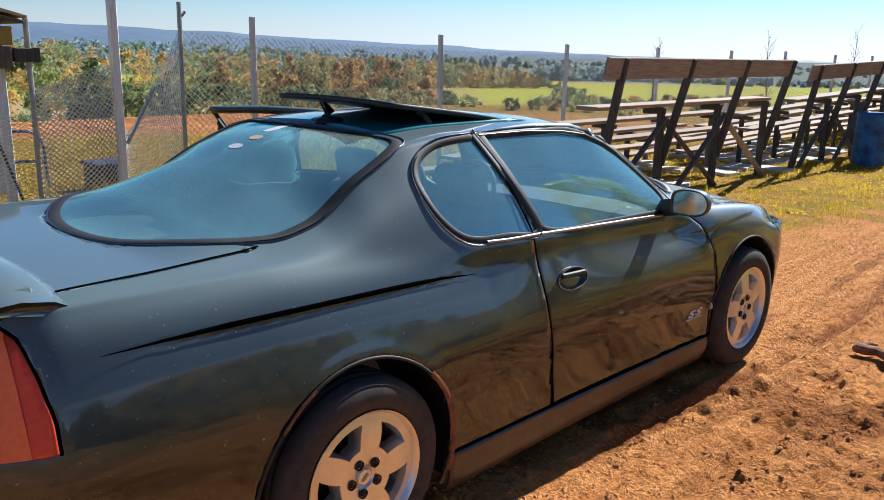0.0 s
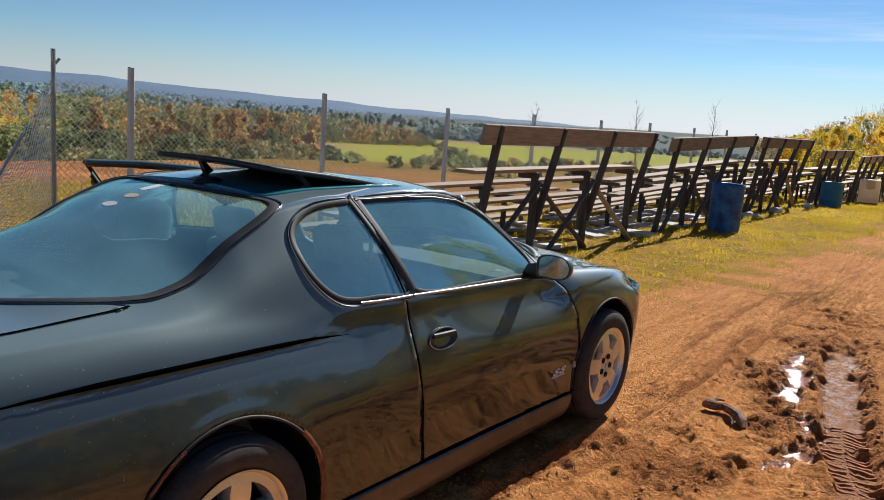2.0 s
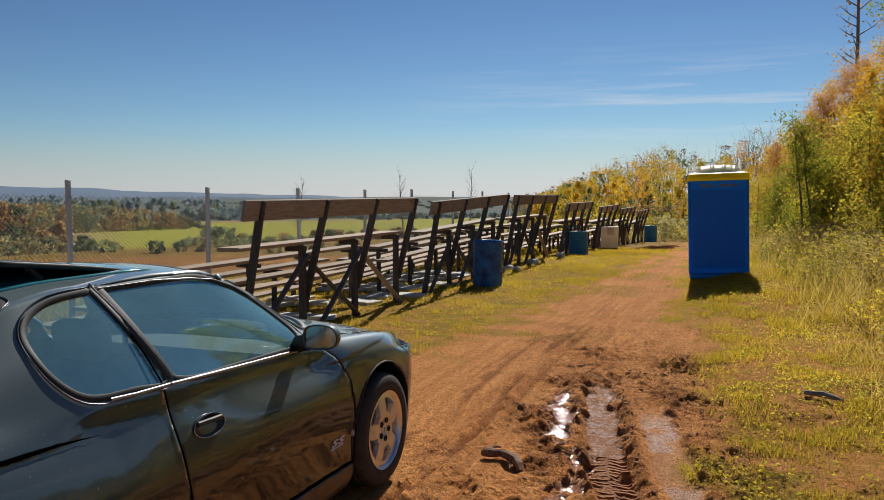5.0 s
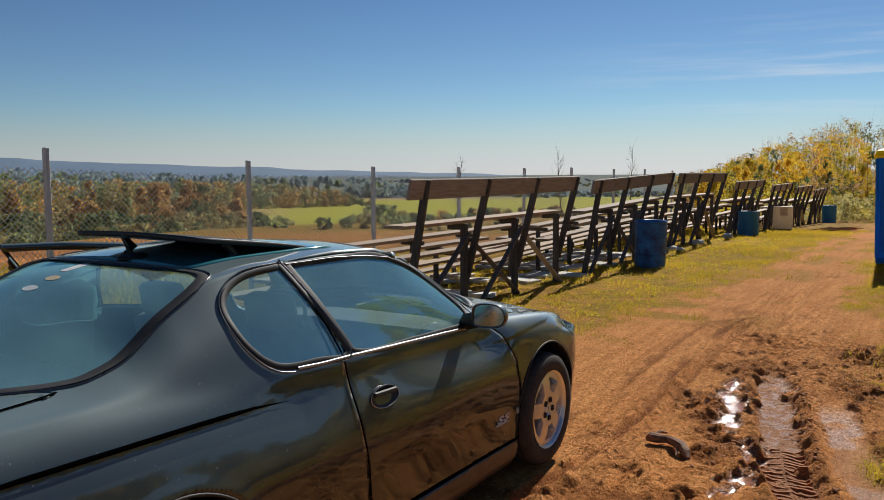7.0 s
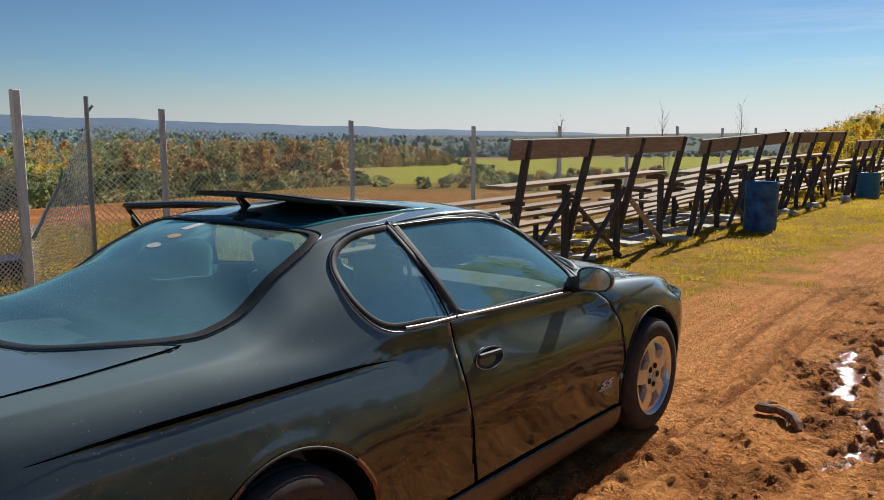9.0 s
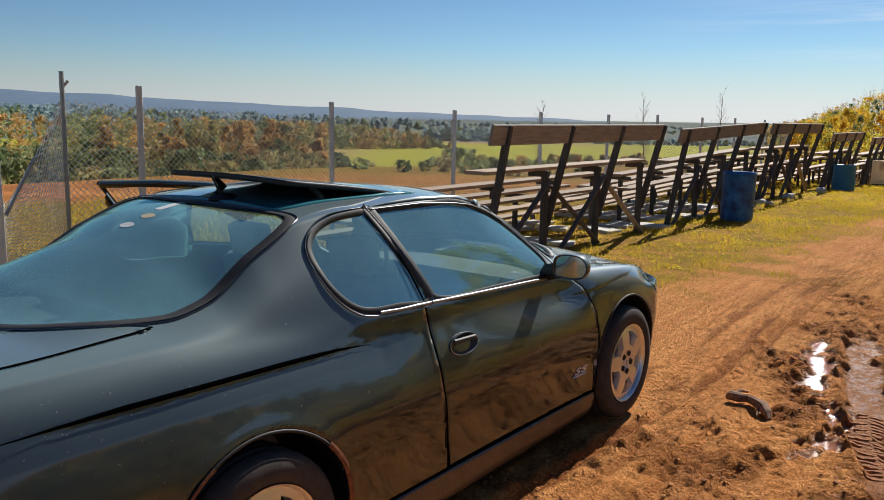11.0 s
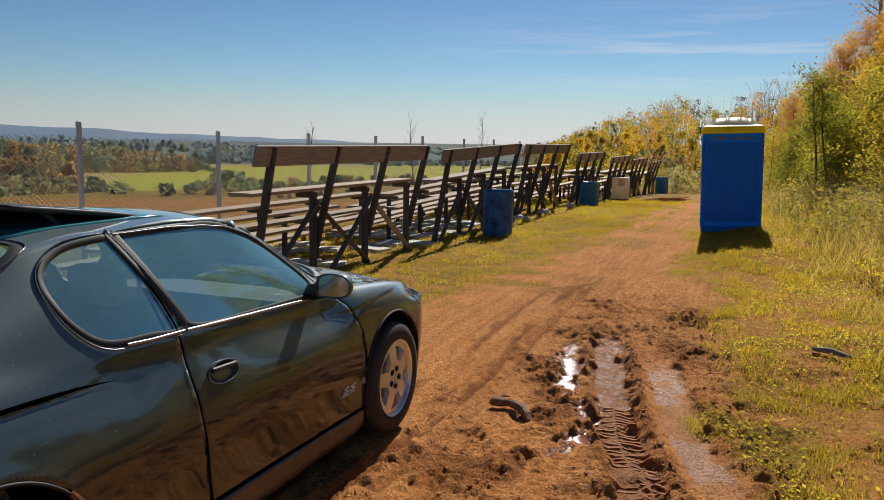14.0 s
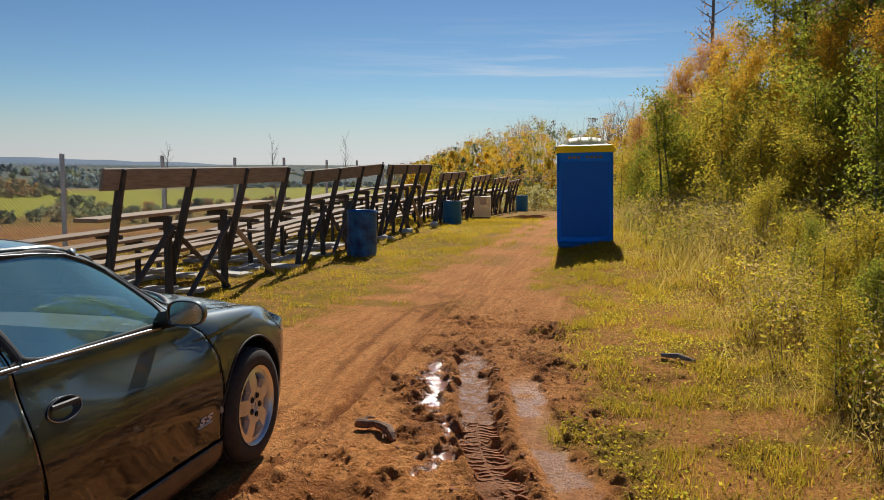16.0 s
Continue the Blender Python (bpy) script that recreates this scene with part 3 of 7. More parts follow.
def mud_zones(x, y):
    """Where the wheels have worked the clay: offset from the rut, its floor, the pools, the pressed strip, the thrown-up ridges, the churned mud."""
    rut = x - curve_at(RUT, y)
    zone = sstep(0.8, 2.0, y) * sstep(8.2, 6.8, y)
    edge = fbm(x * 9, y * 9, 3, 52) - 0.5
    inner = sstep(0.175, 0.105, np.abs(rut) + 0.22 * edge) * zone * sstep(6.5, 5.2, y + 2.0 * edge)
    pool = 0.0 * x
    for px, py, rx, ry in POOLS:
        pool = np.maximum(pool, sstep(1.15, 0.85, np.hypot((x - px + 0.12 * (y - py)) / rx, (y - py) / ry) + 4.6 * edge))
    strip = sstep(0.15, 0.10, np.abs(rut - 0.43) + 0.10 * edge) * sstep(1.6, 2.2, y) * sstep(5.3, 4.6, y)
    ridge = np.exp(-((rut - 0.205) / 0.050) ** 2) * zone * sstep(5.9, 5.2, y) + 0.6 * np.exp(-((rut + 0.175) / 0.050) ** 2) * sstep(1.6, 2.4, y) * sstep(6.0, 5.0, y)
    patch = sstep(0.40, 0.54, fbm(x * 2.1, y * 1.7, 3, 57))
    right = sstep(0.48, 0.62, rut + 0.3 * edge) * sstep(1.15, 0.70, rut + 0.8 * edge) * sstep(1.5, 2.2, y) * sstep(8.0, 7.0, y)
    upper = sstep(-0.70, -0.15, rut + edge) * sstep(1.10, 0.60, rut + edge) * sstep(4.9, 5.8, y) * sstep(8.6, 6.6, y + 2 * edge)
    left = sstep(-0.85, -0.60, rut) * sstep(-0.12, -0.20, rut) * sstep(1.5, 2.3, y) * sstep(6.6, 5.6, y) * patch
    front = sstep(1.15, 1.5, x) * sstep(2.25, 2.0, x) * sstep(0.8, 1.4, y) * sstep(3.3, 2.8, y) * patch
    floor = inner * sstep(3.9, 3.5, y) * 0.30
    churn = np.maximum(np.maximum(right, 0.75 * upper) * (0.35 + 0.65 * patch), np.maximum(left, 0.6 * front)) * (1 - inner)
    churn = np.maximum(churn, floor) * (1 - pool) * (1 - 0.9 * strip)
    return rut, inner, pool, strip, ridge, churn


def ground_masks(x, y):
    n1, n2 = fbm(x * 1.1, y * 1.1, 4, 3), fbm(x * 5, y * 5, 3, 9)
    right = sstep(-0.25, 0.45, x - curve_at(RIGHT_EDGE, y) + (n1 - 0.5) * 1.5)
    right = right * np.maximum(0.45 + 0.55 * sstep(0.38, 0.54, fbm(x * 1.7, y * 1.7, 4, 19)), sstep(8, 14, y))
    left = sstep(0.3, -0.3, x - curve_at(LEFT_EDGE, y) + (n1 - 0.5) * 1.3)
    crown = 0.5 * sstep(0.45, 0.0, np.abs(x - (curve_at(LINE, y) + 0.15))) * sstep(6, 10, y) * sstep(0.45, 0.62, n1)
    crown = crown + 0.65 * sstep(0.5, 0.66, n1) * sstep(0.9, 0.3, np.abs(x + 0.1)) * sstep(5, 8, y)
    grass = np.clip(np.maximum(np.maximum(right, left), crown), 0, 1) * (0.55 + 0.45 * sstep(0.3, 0.6, n2))
    az, d = np.degrees(np.arctan2(3.0 - x, y + 1.57)), np.hypot(3.0 - x, y + 1.57)
    dw = d + (n1 - 0.5) * 3.0
    pit = sstep(19.0, 20.5, dw) * sstep(29.0, 27.0, dw) * sstep(20, 27, az) * sstep(140, 100, az)
    grass = np.maximum(grass, 0.92 * sstep(-6.2, -7.6, x))
    grass = grass * (1 - pit * (0.62 + 0.38 * sstep(46, 62, az)))
    rut, inner, pool, strip, ridge, churn = mud_zones(x, y)
    mud = np.maximum(np.maximum(churn * (0.20 + 0.60 * sstep(0.38, 0.6, n2)), 0.80 * inner), np.maximum(0.30 * strip, 0.70 * ridge))
    off = x - curve_at(LINE, y)
    for shift, amount in ((0.0, 0.95), (0.17, 0.6), (-0.29, 0.7), (0.46, 0.5)):
        side = np.abs(off - shift + 0.03 * (fbm(x * 0, y * 0.7 + shift * 9, 2, 44) - 0.5))
        mud = np.maximum(mud, amount * sstep(0.075, 0.02, side + 0.10 * (n2 - 0.45)) * sstep(12, 8, y) * sstep(0.36, 0.50, fbm(x * 0.6, y * 0.9 + shift * 31, 2, 45)))
    mud = np.maximum(mud, 0.75 * sstep(0.52, 0.66, fbm(x * 1.3, y * 1.1, 3, 57)) * sstep(0.1, 0.8, x) * sstep(12, 7, y) * sstep(0.40, 0.58, n2))
    shiny = inner * sstep(3.75, 4.15, y) * sstep(6.2, 5.7, y)
    wet = np.maximum(shiny * (0.12 + 0.62 * sstep(0.42, 0.58, fbm(x * 24, y * 24, 3, 71))), pool)
    wet = np.maximum(wet, strip * (0.18 + 0.45 * sstep(0.46, 0.58, fbm(x * 3, y * 3, 3, 33))))
    wet = np.clip(np.maximum(wet, 0.22 * inner), 0, 1)
    wob = fbm(x / 40, y / 40, 3, 41) - 0.5
    field = sstep(66, 84, d + 20 * wob) * sstep(12, 18, az) * sstep(175, 165, az)
    stubble = sstep(43.5, 45.5, az + 3 * wob) * sstep(60, 58, az) * sstep(215, 235, d) + sstep(57.5, 59.0, az + 6 * wob) * sstep(108, 122, d + 30 * wob) * sstep(230, 200, d) + sstep(370, 380, d) * sstep(0.50, 0.53, fbm(x / 300, y / 80, 3, 43))
    stubble = np.clip(stubble, 0, 1) * field
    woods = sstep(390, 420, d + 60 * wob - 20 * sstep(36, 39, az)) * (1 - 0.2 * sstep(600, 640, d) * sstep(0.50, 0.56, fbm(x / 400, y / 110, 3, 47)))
    return grass * (1 - field), np.maximum(np.maximum(mud, wet * 0.9) * (1 - pit), 0.65 * pit * sstep(0.35, 0.6, n1)), wet, field, stubble, woods


def ground_relief(x, y):
    """Ruts, clods and tread prints of the near road."""
    near = sstep(-4.5, -2.5, x) * sstep(6.5, 4.5, x) * sstep(-6, -3.5, y) * sstep(24, 14, y)
    rut, inner, pool, strip, ridge, churn = mud_zones(x, y)
    n2, n3 = fbm(x * 12, y * 9, 3, 12), fbm(x * 27, y * 22, 3, 14)
    calm = (1 - pool) * (1 - 0.85 * strip) * (1 - 0.75 * inner)
    z = (0.03 * (fbm(x * 0.8, y * 0.8, 3, 8) - 0.5) + 0.022 * (fbm(x * 8, y * 0.6, 3, 29) - 0.5)) * (1 - pool) + 0.026 * (n3 - 0.5) * calm
    z = z - 0.050 * inner - 0.022 * strip - 0.034 * pool
    z = z + ridge * (0.022 + 0.026 * sstep(0.44, 0.58, n2) + 0.012 * (n3 - 0.5))
    z = z + churn * (0.021 * sstep(0.50, 0.62, n2) + 0.015 * sstep(0.50, 0.60, n3) - 0.010 * sstep(0.47, 0.36, n2))
    off = x - curve_at(LINE, y)
    for shift, depth, width in ((0.0, 0.030, 0.055), (0.17, 0.022, 0.045), (-0.29, 0.024, 0.05), (-0.46, 0.016, 0.04), (0.46, 0.018, 0.05)):
        d = np.abs(off - shift + 0.03 * (fbm(x * 0, y * 0.7 + shift * 9, 2, 44) - 0.5))
        fade = sstep(13, 9, y) * (0.35 + 0.65 * sstep(0.38, 0.58, fbm(x * 0.6, y * 0.9 + shift * 31, 2, 45)))
        z = z - depth * sstep(width, width * 0.25, d) * fade + 0.65 * depth * sstep(0.05, 0.0, np.abs(d - width * 1.4)) * fade * (0.3 + 1.1 * sstep(0.42, 0.6, n2))
    lumpy = sstep(0.50, 0.66, fbm(x * 1.3, y * 1.1, 3, 57)) * sstep(0.1, 0.8, x) * sstep(12, 7, y)
    z = z + lumpy * (0.015 * sstep(0.48, 0.75, n2) + 0.012 * sstep(0.48, 0.72, n3))
    return z * near * (0.35 + 0.65 * sstep(0.7, 1.15, x))


def height_at(x, y):
    x, y = np.atleast_1d(np.asarray(x, float)), np.atleast_1d(np.asarray(y, float))
    return base_height(x, y) + ground_relief(x, y)


def gz(x, y):
    return float(height_at(x, y)[0])


def axis_steps(a, b, fine_a, fine_b, step, growth):
    mid = list(np.arange(fine_a, fine_b, step))
    out, s, v = [], step, fine_a
    while v > a:
        s *= growth
        v -= s
        out.append(max(v, a))
    out2, s, v = [], step, fine_b
    while v < b:
        out2.append(v)
        s *= growth
        v += s
    return np.array(out[::-1] + mid + out2 + [b])


def build_ground():
    xs = axis_steps(-3600, 3600, 0.3, 3.2, 0.021, 1.09)
    ys = axis_steps(-3600, 3600, 1.2, 8.0, 0.022, 1.075)
    gx, gy = np.meshgrid(xs, ys)
    fx, fy = gx.ravel(), gy.ravel()
    z = height_at(fx, fy)
    verts = np.column_stack([fx, fy, z]).astype(np.float32)
    nx, ny = len(xs), len(ys)
    i = np.arange((nx - 1) * (ny - 1))
    c, r = i % (nx - 1), i // (nx - 1)
    a = r * nx + c
    quads = np.column_stack([a, a + 1, a + nx + 1, a + nx]).astype(np.int32)
    me = bpy.data.meshes.new("ground")
    me.vertices.add(len(verts))
    me.vertices.foreach_set("co", verts.ravel())
    me.loops.add(quads.size)
    me.loops.foreach_set("vertex_index", quads.ravel())
    me.polygons.add(len(quads))
    me.polygons.foreach_set("loop_start", np.arange(len(quads), dtype=np.int32) * 4)
    me.update(calc_edges=True)
    me.shade_smooth()
    for key, values in zip(("grass", "mud", "wet", "field", "stubble", "woods"), ground_masks(fx, fy)):
        me.attributes.new(key, "FLOAT", "POINT").data.foreach_set("value", values.astype(np.float32))
    me.materials.append(GROUND)
    tagged(new("ground", me), "red clay road with muddy ruts, rough turf and valley fields", "ground", kind="structure")


build_ground()


def build_ridge():
    """The long ridge across the valley, its haze painted in as blue."""
    az = np.radians(np.linspace(10, 150, 220))
    top = curve_at([(10, -40), (20, -26), (24, -18), (34, -2), (45, 20), (60, 54), (72, 74), (90, 95), (150, 110)], np.degrees(az))
    top = top + 14 * (fbm(np.degrees(az) / 3.0, az * 0, 4, 2) - 0.5)
    verts, faces = [], []
    for k, (r, f) in enumerate([(2600, 0.0), (3000, 0.55), (3300, 1.0), (3560, 0.8)]):
        for a, h in zip(az, top):
            lo = -40.0
            verts.append((-math.sin(a) * r, math.cos(a) * r, lo + (h + 1.8 - lo) * f))
    n = len(az)
    for k in range(3):
        for j in range(n - 1):
            faces.append((k * n + j, k * n + j + 1, (k + 1) * n + j + 1, (k + 1) * n + j))
    tagged(raw("far_ridge", verts, faces, RIDGE, smooth=True), "long wooded ridge across the valley, haze blue in its colour", "hill", kind="structure")


build_ridge()

# ---- chain-link fence along the field ----
FENCE_X = -5.9
POSTS = [(-2.2, 2.1, 0.09, 1), (1.30, 1.98, 0.055, 0), (2.17, 2.27, 0.085, 1), (2.92, 2.22, 0.05, 0), (3.85, 2.10, 0.062, 1), (7.05, 1.98, 0.062, 1), (10.1, 1.90, 0.062, 1),
         (13.15, 1.90, 0.062, 1), (16.2, 1.88, 0.062, 1), (19.2, 1.90, 0.062, 1), (22.4, 1.85, 0.062, 1), (25.5, 1.85, 0.062, 1), (28.6, 1.8, 0.062, 1), (31.7, 1.75, 0.062, 1)]
fence = tagged(empty("chain_link_fence", pose(FENCE_X, 0, 0)), "rusty sagging chain-link fence on grey wooden posts", "fence")
for y, top, width, wooden in POSTS:
    ground_z = gz(FENCE_X, y)
    lean = 0.02 * math.sin(y * 7.1)
    if wooden:
        part("post", beam((0, y, ground_z - 0.3), (lean, y + lean * 0.6, top), width, width, (0, 1, 0), 0.008), POSTWOOD, fence)
    else:
        p = tube([(0, y, ground_z - 0.3), (lean, y + 0.01, top)], width / 2, 10)
        part("post", p, PIPE, fence, "grey steel pipe post")
part("wire_arm", tube([(0, 2.92, 2.02), (0.02, 3.0, 2.12)], 0.016, 6), PIPE, fence)


def chain_link(name, y0, y1, top_a, top_b, low_a=0.02, low_b=0.02, pitch=0.06, wire=0.0037, sag=0.04, bulge=0.05, seed=1):
    """Interlocked zigzag wires as thin three-sided rods."""
    cols = max(2, int((y1 - y0) / pitch))
    rows = 50
    jj = np.arange(rows + 1)
    seg = []
    rng = np.random.RandomState(seed)
    for c in range(cols):
        u = (c + np.where((jj + c) % 2 == 0, 0.0, 1.03)) / cols
        t = jj / rows
        tops = top_a + (top_b - top_a) * u - sag * np.sin(math.pi * np.clip(u, 0, 1)) + 0.012 * math.sin(c * 1.7)
        lows = low_a + (low_b - low_a) * u
        z = lows + (tops - lows) * t
        y = y0 + (y1 - y0) * u
        x = bulge * np.sin(math.pi * np.clip(u, 0, 1)) * np.sin(math.pi * t) + 0.02 * np.sin(u * 9 + t * 5) + 0.002 * ((jj + c) % 2)
        p = np.column_stack([x, y, z])
        a, b = p[:-1], p[1:]
        d = b - a
        d /= np.linalg.norm(d, axis=1, keepdims=True)
        s = np.cross(d, (1.0, 0, 0))
        s /= np.linalg.norm(s, axis=1, keepdims=True)
        o = [wire * np.array([1.0, 0, 0]) * math.cos(q) + wire * s * math.sin(q) for q in (0.5, 2.6, 4.7)]
        for k in range(3):
            q0, q1 = o[k], o[(k + 1) % 3]
            seg.append(np.stack([a + q0, a + q1, b + q1, b + q0], 1))
    return tagged(cloud_mesh(name, np.concatenate(seg), 4, GALV, fence), "sagging chain-link wire mesh", kind="stuff")


chain_link("wire_mesh", 3.85, 10.1, 1.86, 1.74, pitch=0.038, seed=2)
chain_link("wire_mesh", 10.1, 19.2, 1.74, 1.70, pitch=0.045, seed=3)
chain_link("wire_mesh", 19.2, 31.7, 1.72, 1.55, -0.4, -0.5, pitch=0.06, wire=0.0035, seed=4)
chain_link("wire_mesh", 2.92, 3.85, 1.90, 1.86, pitch=0.038, sag=0.0, seed=5)
chain_link("wire_mesh", 2.20, 2.92, 0.75, 1.95, 0.0, 0.0, wire=0.005, pitch=0.030, sag=0.10, bulge=0.16, seed=6)
chain_link("wire_mesh", 1.30, 2.19, 1.28, 1.52, 0.02, 0.02, wire=0.0075, pitch=0.028, sag=-0.02, bulge=0.12, seed=7)
chain_link("wire_mesh", -2.2, 1.30, 1.05, 1.05, 0.02, 0.02, pitch=0.05, sag=0.05, seed=8)
part("bent_rail", tube([(0.06, 2.22, 0.70), (0.05, 2.38, 0.98), (0.04, 2.58, 1.30)], 0.022, 8), PIPE, fence, "bent blue-grey top rail")


# ---- bleachers: weathered benches in rows along the road ----
def build_bleacher():
    """Local axes: y along the row, x towards the road; legs on x = 0."""
    root = empty("bleacher")
    ys = [0.25, 1.71, 3.17, 4.63]
    L = 4.75
    part("backrest_board", beam((0.385, 0.0, 1.60), (0.375, L, 1.60), 0.04, 0.235, (0.22, 0, 1)), OLDWOOD, root, "wide weathered backrest board")
    part("seat_plank", beam((-0.04, 0.30, 1.15), (-0.04, L + 0.02, 1.15), 0.30, 0.045), SEATWOOD, root, "sun-bleached top seat plank")
    for k in range(1, 5):
        x, z = -0.22 - 0.56 * k, 1.13 - 0.235 * k
        part("seat_plank", beam((x, 0.1 - 0.05 * k, z), (x, L + 0.1 * (k % 2), z), 0.26, 0.045), SEATWOOD, root, "sun-bleached seat plank")
        part("foot_plank", beam((x + 0.30, -0.2, z - 0.20), (x + 0.30, L, z - 0.20), 0.24, 0.04), SEATWOOD, root)
    for i, y in enumerate(ys):
        if i:
            part("leg", beam((0.08, y, -0.25), (0.08, y, 1.08), 0.078, 0.078, (0, 1, 0)), DARKWOOD, root)
            part("cap_block", beam((-0.16, y, 1.08), (0.13, y, 1.08), 0.075, 0.08), DARKWOOD, root)
        part("back_post", beam((0.075, y + 0.075, 0.40 if i else -0.1), (0.42, y + 0.06, 1.71), 0.045, 0.095, (1, 0, 0)), DARKWOOD, root, "leaning back post")
        for k in range(1, 5):
            x, z = -0.22 - 0.56 * k, 1.13 - 0.235 * k
            if k % 2 == 0 and i % 2:
                continue
            part("support_post", beam((x + 0.02, y + 0.04, -0.2), (x + 0.02, y + 0.04, z - 0.03), 0.065, 0.065, (0, 1, 0)), DARKWOOD, root)
            part("cap_block", beam((x - 0.14, y, z - 0.06), (x + 0.22, y, z - 0.06), 0.06, 0.06), DARKWOOD, root)
    part("brace", beam((0.15, ys[0] + 0.1, -0.05), (0.15, ys[1], 1.0), 0.035, 0.07, (1, 0, 0)), BRACEWOOD, root)
    part("brace", beam((0.15, ys[1] + 0.05, 0.92), (0.15, ys[2] - 0.02, 0.02), 0.035, 0.07, (1, 0, 0)), BRACEWOOD, root)
    part("brace", beam((0.20, ys[1] + 0.1, -0.05), (0.20, ys[2], 1.0), 0.035, 0.07, (1, 0, 0)), BRACEWOOD, root)
    part("brace", beam((0.15, ys[2] + 0.05, 0.95), (0.15, ys[3] + 0.05, 0.0), 0.035, 0.085, (1, 0, 0)), OLDWOOD, root, "lighter bare wood brace")
    return tagged(root, "weathered wooden bleacher with sun-bleached planks and dark posts", "bleacher", group="bleachers along the road")


first = build_bleacher()
BENCHES = [(-2.5, 5.75, 0.0, 0.0, 0.0), (-2.5, 11.05, -0.07, 1.5, -0.4), (-2.5, 16.05, 0.03, -0.2, 0.5), (-2.5, 21.6, -0.23, 0.0, 1.2), (-2.5, 27.0, -0.42, 0.2, 1.0),
           (-2.5, 32.0, -0.58, 0.0, 0.6), (-2.5, 37.0, -0.80, 0.2, 0.6)]
x, y, z, tip, yaw = BENCHES[0]
first.matrix_basis = pose(x, y, z, tip, 0, yaw)
for x, y, z, tip, yaw in BENCHES[1:]:
    copy_thing(first, pose(x, y + 0.17, z, tip, 0, yaw) @ Matrix.Scale(0.94, 4, (0, 1, 0)))

# pale slabs and boards lying under the first benches
rng = random.Random(4)
for k in range(46):
    y = 6.2 + rng.random() * 9.5
    x = -2.6 - rng.random() * 1.7
    w, d = 0.35 + 0.4 * rng.random(), 0.30 + 0.3 * rng.random()
    ob = part("paving_slab", slab(-w / 2, w / 2, -d / 2, d / 2, -0.02, 0.035, 0.008), SLAB)
    ob.matrix_basis = pose(x, y, gz(x, y) + 0.015, rng.uniform(-3, 3), rng.uniform(-3, 3), rng.uniform(-25, 25))
    tagged(ob, "pale broken concrete slab lying in the grass", "slab", group="slabs under the bleachers")


# ---- drums, box, stones ----
def build_drum(name, r, h, mat, label, x, y, lean=0.0, open_top=True, taper=0.0):
    root = empty(name, pose(x, y, gz(x, y) - 0.02, lean, lean * 0.6, 20))
    q = r * (1 - taper)
    prof = [(0.02, 0.0), (q * 0.96, 0.0), (q, 0.02), (q, h * 0.30), (q * 1.03, h * 0.315), (q * 1.03, h * 0.345), (q, h * 0.36), (r, h * 0.64), (r * 1.03, h * 0.655), (r * 1.03, h * 0.685),
            (r, h * 0.70), (r, h * 0.97), (r * 1.025, h * 0.98), (r * 1.025, h), (r * 0.95, h), (r * 0.93, h * 0.9), (r * 0.93, 0.05), (0.02, 0.04)]
    part("shell", lathe(prof, 40), mat, root, smooth=False)
    part("rim", lathe([(r * 1.03, h - 0.012), (r * 1.05, h), (r * 1.02, h + 0.012), (r * 0.95, h + 0.004), (r * 0.95, h - 0.01)], 40, closed=True), mat, root)
    return tagged(root, label, "drum")


build_drum("plastic_drum", 0.285, 0.88, BLUEDRUM, "dark blue plastic drum with scuffed paler patches", -1.78, 13.25, 1.5)
build_drum("plastic_bin", 0.285, 0.72, TEALBIN, "teal blue plastic bin beside the bleachers", -2.06, 23.3, 0.0, taper=-0.06)
build_drum("plastic_bin", 0.33, 0.86, TEALBIN, "small teal blue bin at the far end", -2.05, 42.0, 0.0)
box_root = tagged(empty("cream_box", pose(-1.95, 28.5, gz(-1.95, 28.5) - 0.02, 0, 0, 8)), "cream painted box with a torn front", "box")
part("shell", slab(-0.31, 0.31, -0.3, 0.3, 0.05, 0.86, 0.012), CREAMBOX, box_root)
part("base", slab(-0.29, 0.29, -0.32, 0.32, 0.0, 0.10, 0.012), DARKWOOD, box_root, "dark base board")
part("torn_flap", slab(-0.10, 0.16, -0.312, -0.296, 0.56, 0.85, 0.006), CREAMBOX, box_root, "paler torn flap")


def stone(name, x, y, sx, sy, sz, seed, mat, label):
    own = bmesh.new()
    bmesh.ops.create_icosphere(own, subdivisions=3, radius=1.0)
    for v in own.verts:
        k = 1 + 0.35 * (noise.noise(v.co * 1.6 + Vector((seed, 0, 0))))
        v.co = Vector((v.co.x * sx * k, v.co.y * sy * k, v.co.z * sz * k))
    ob = part(name, own, mat, smooth=True)
    ob.matrix_basis = pose(x, y, gz(x, y) + sz * 0.35, 0, 0, seed * 40)
    return tagged(ob, label, "stone")


stone("stone", -2.25, 16.4, 0.24, 0.16, 0.08, 1, SLAB, "flat pale stone at the grass edge")
stone("stone", -2.2, 18.3, 0.17, 0.15, 0.10, 2, SLAB, "pale stone by a bleacher leg")
stone("stone", -2.15, 21.2, 0.15, 0.12, 0.10, 3, SLAB, "pale stone by a bleacher leg")

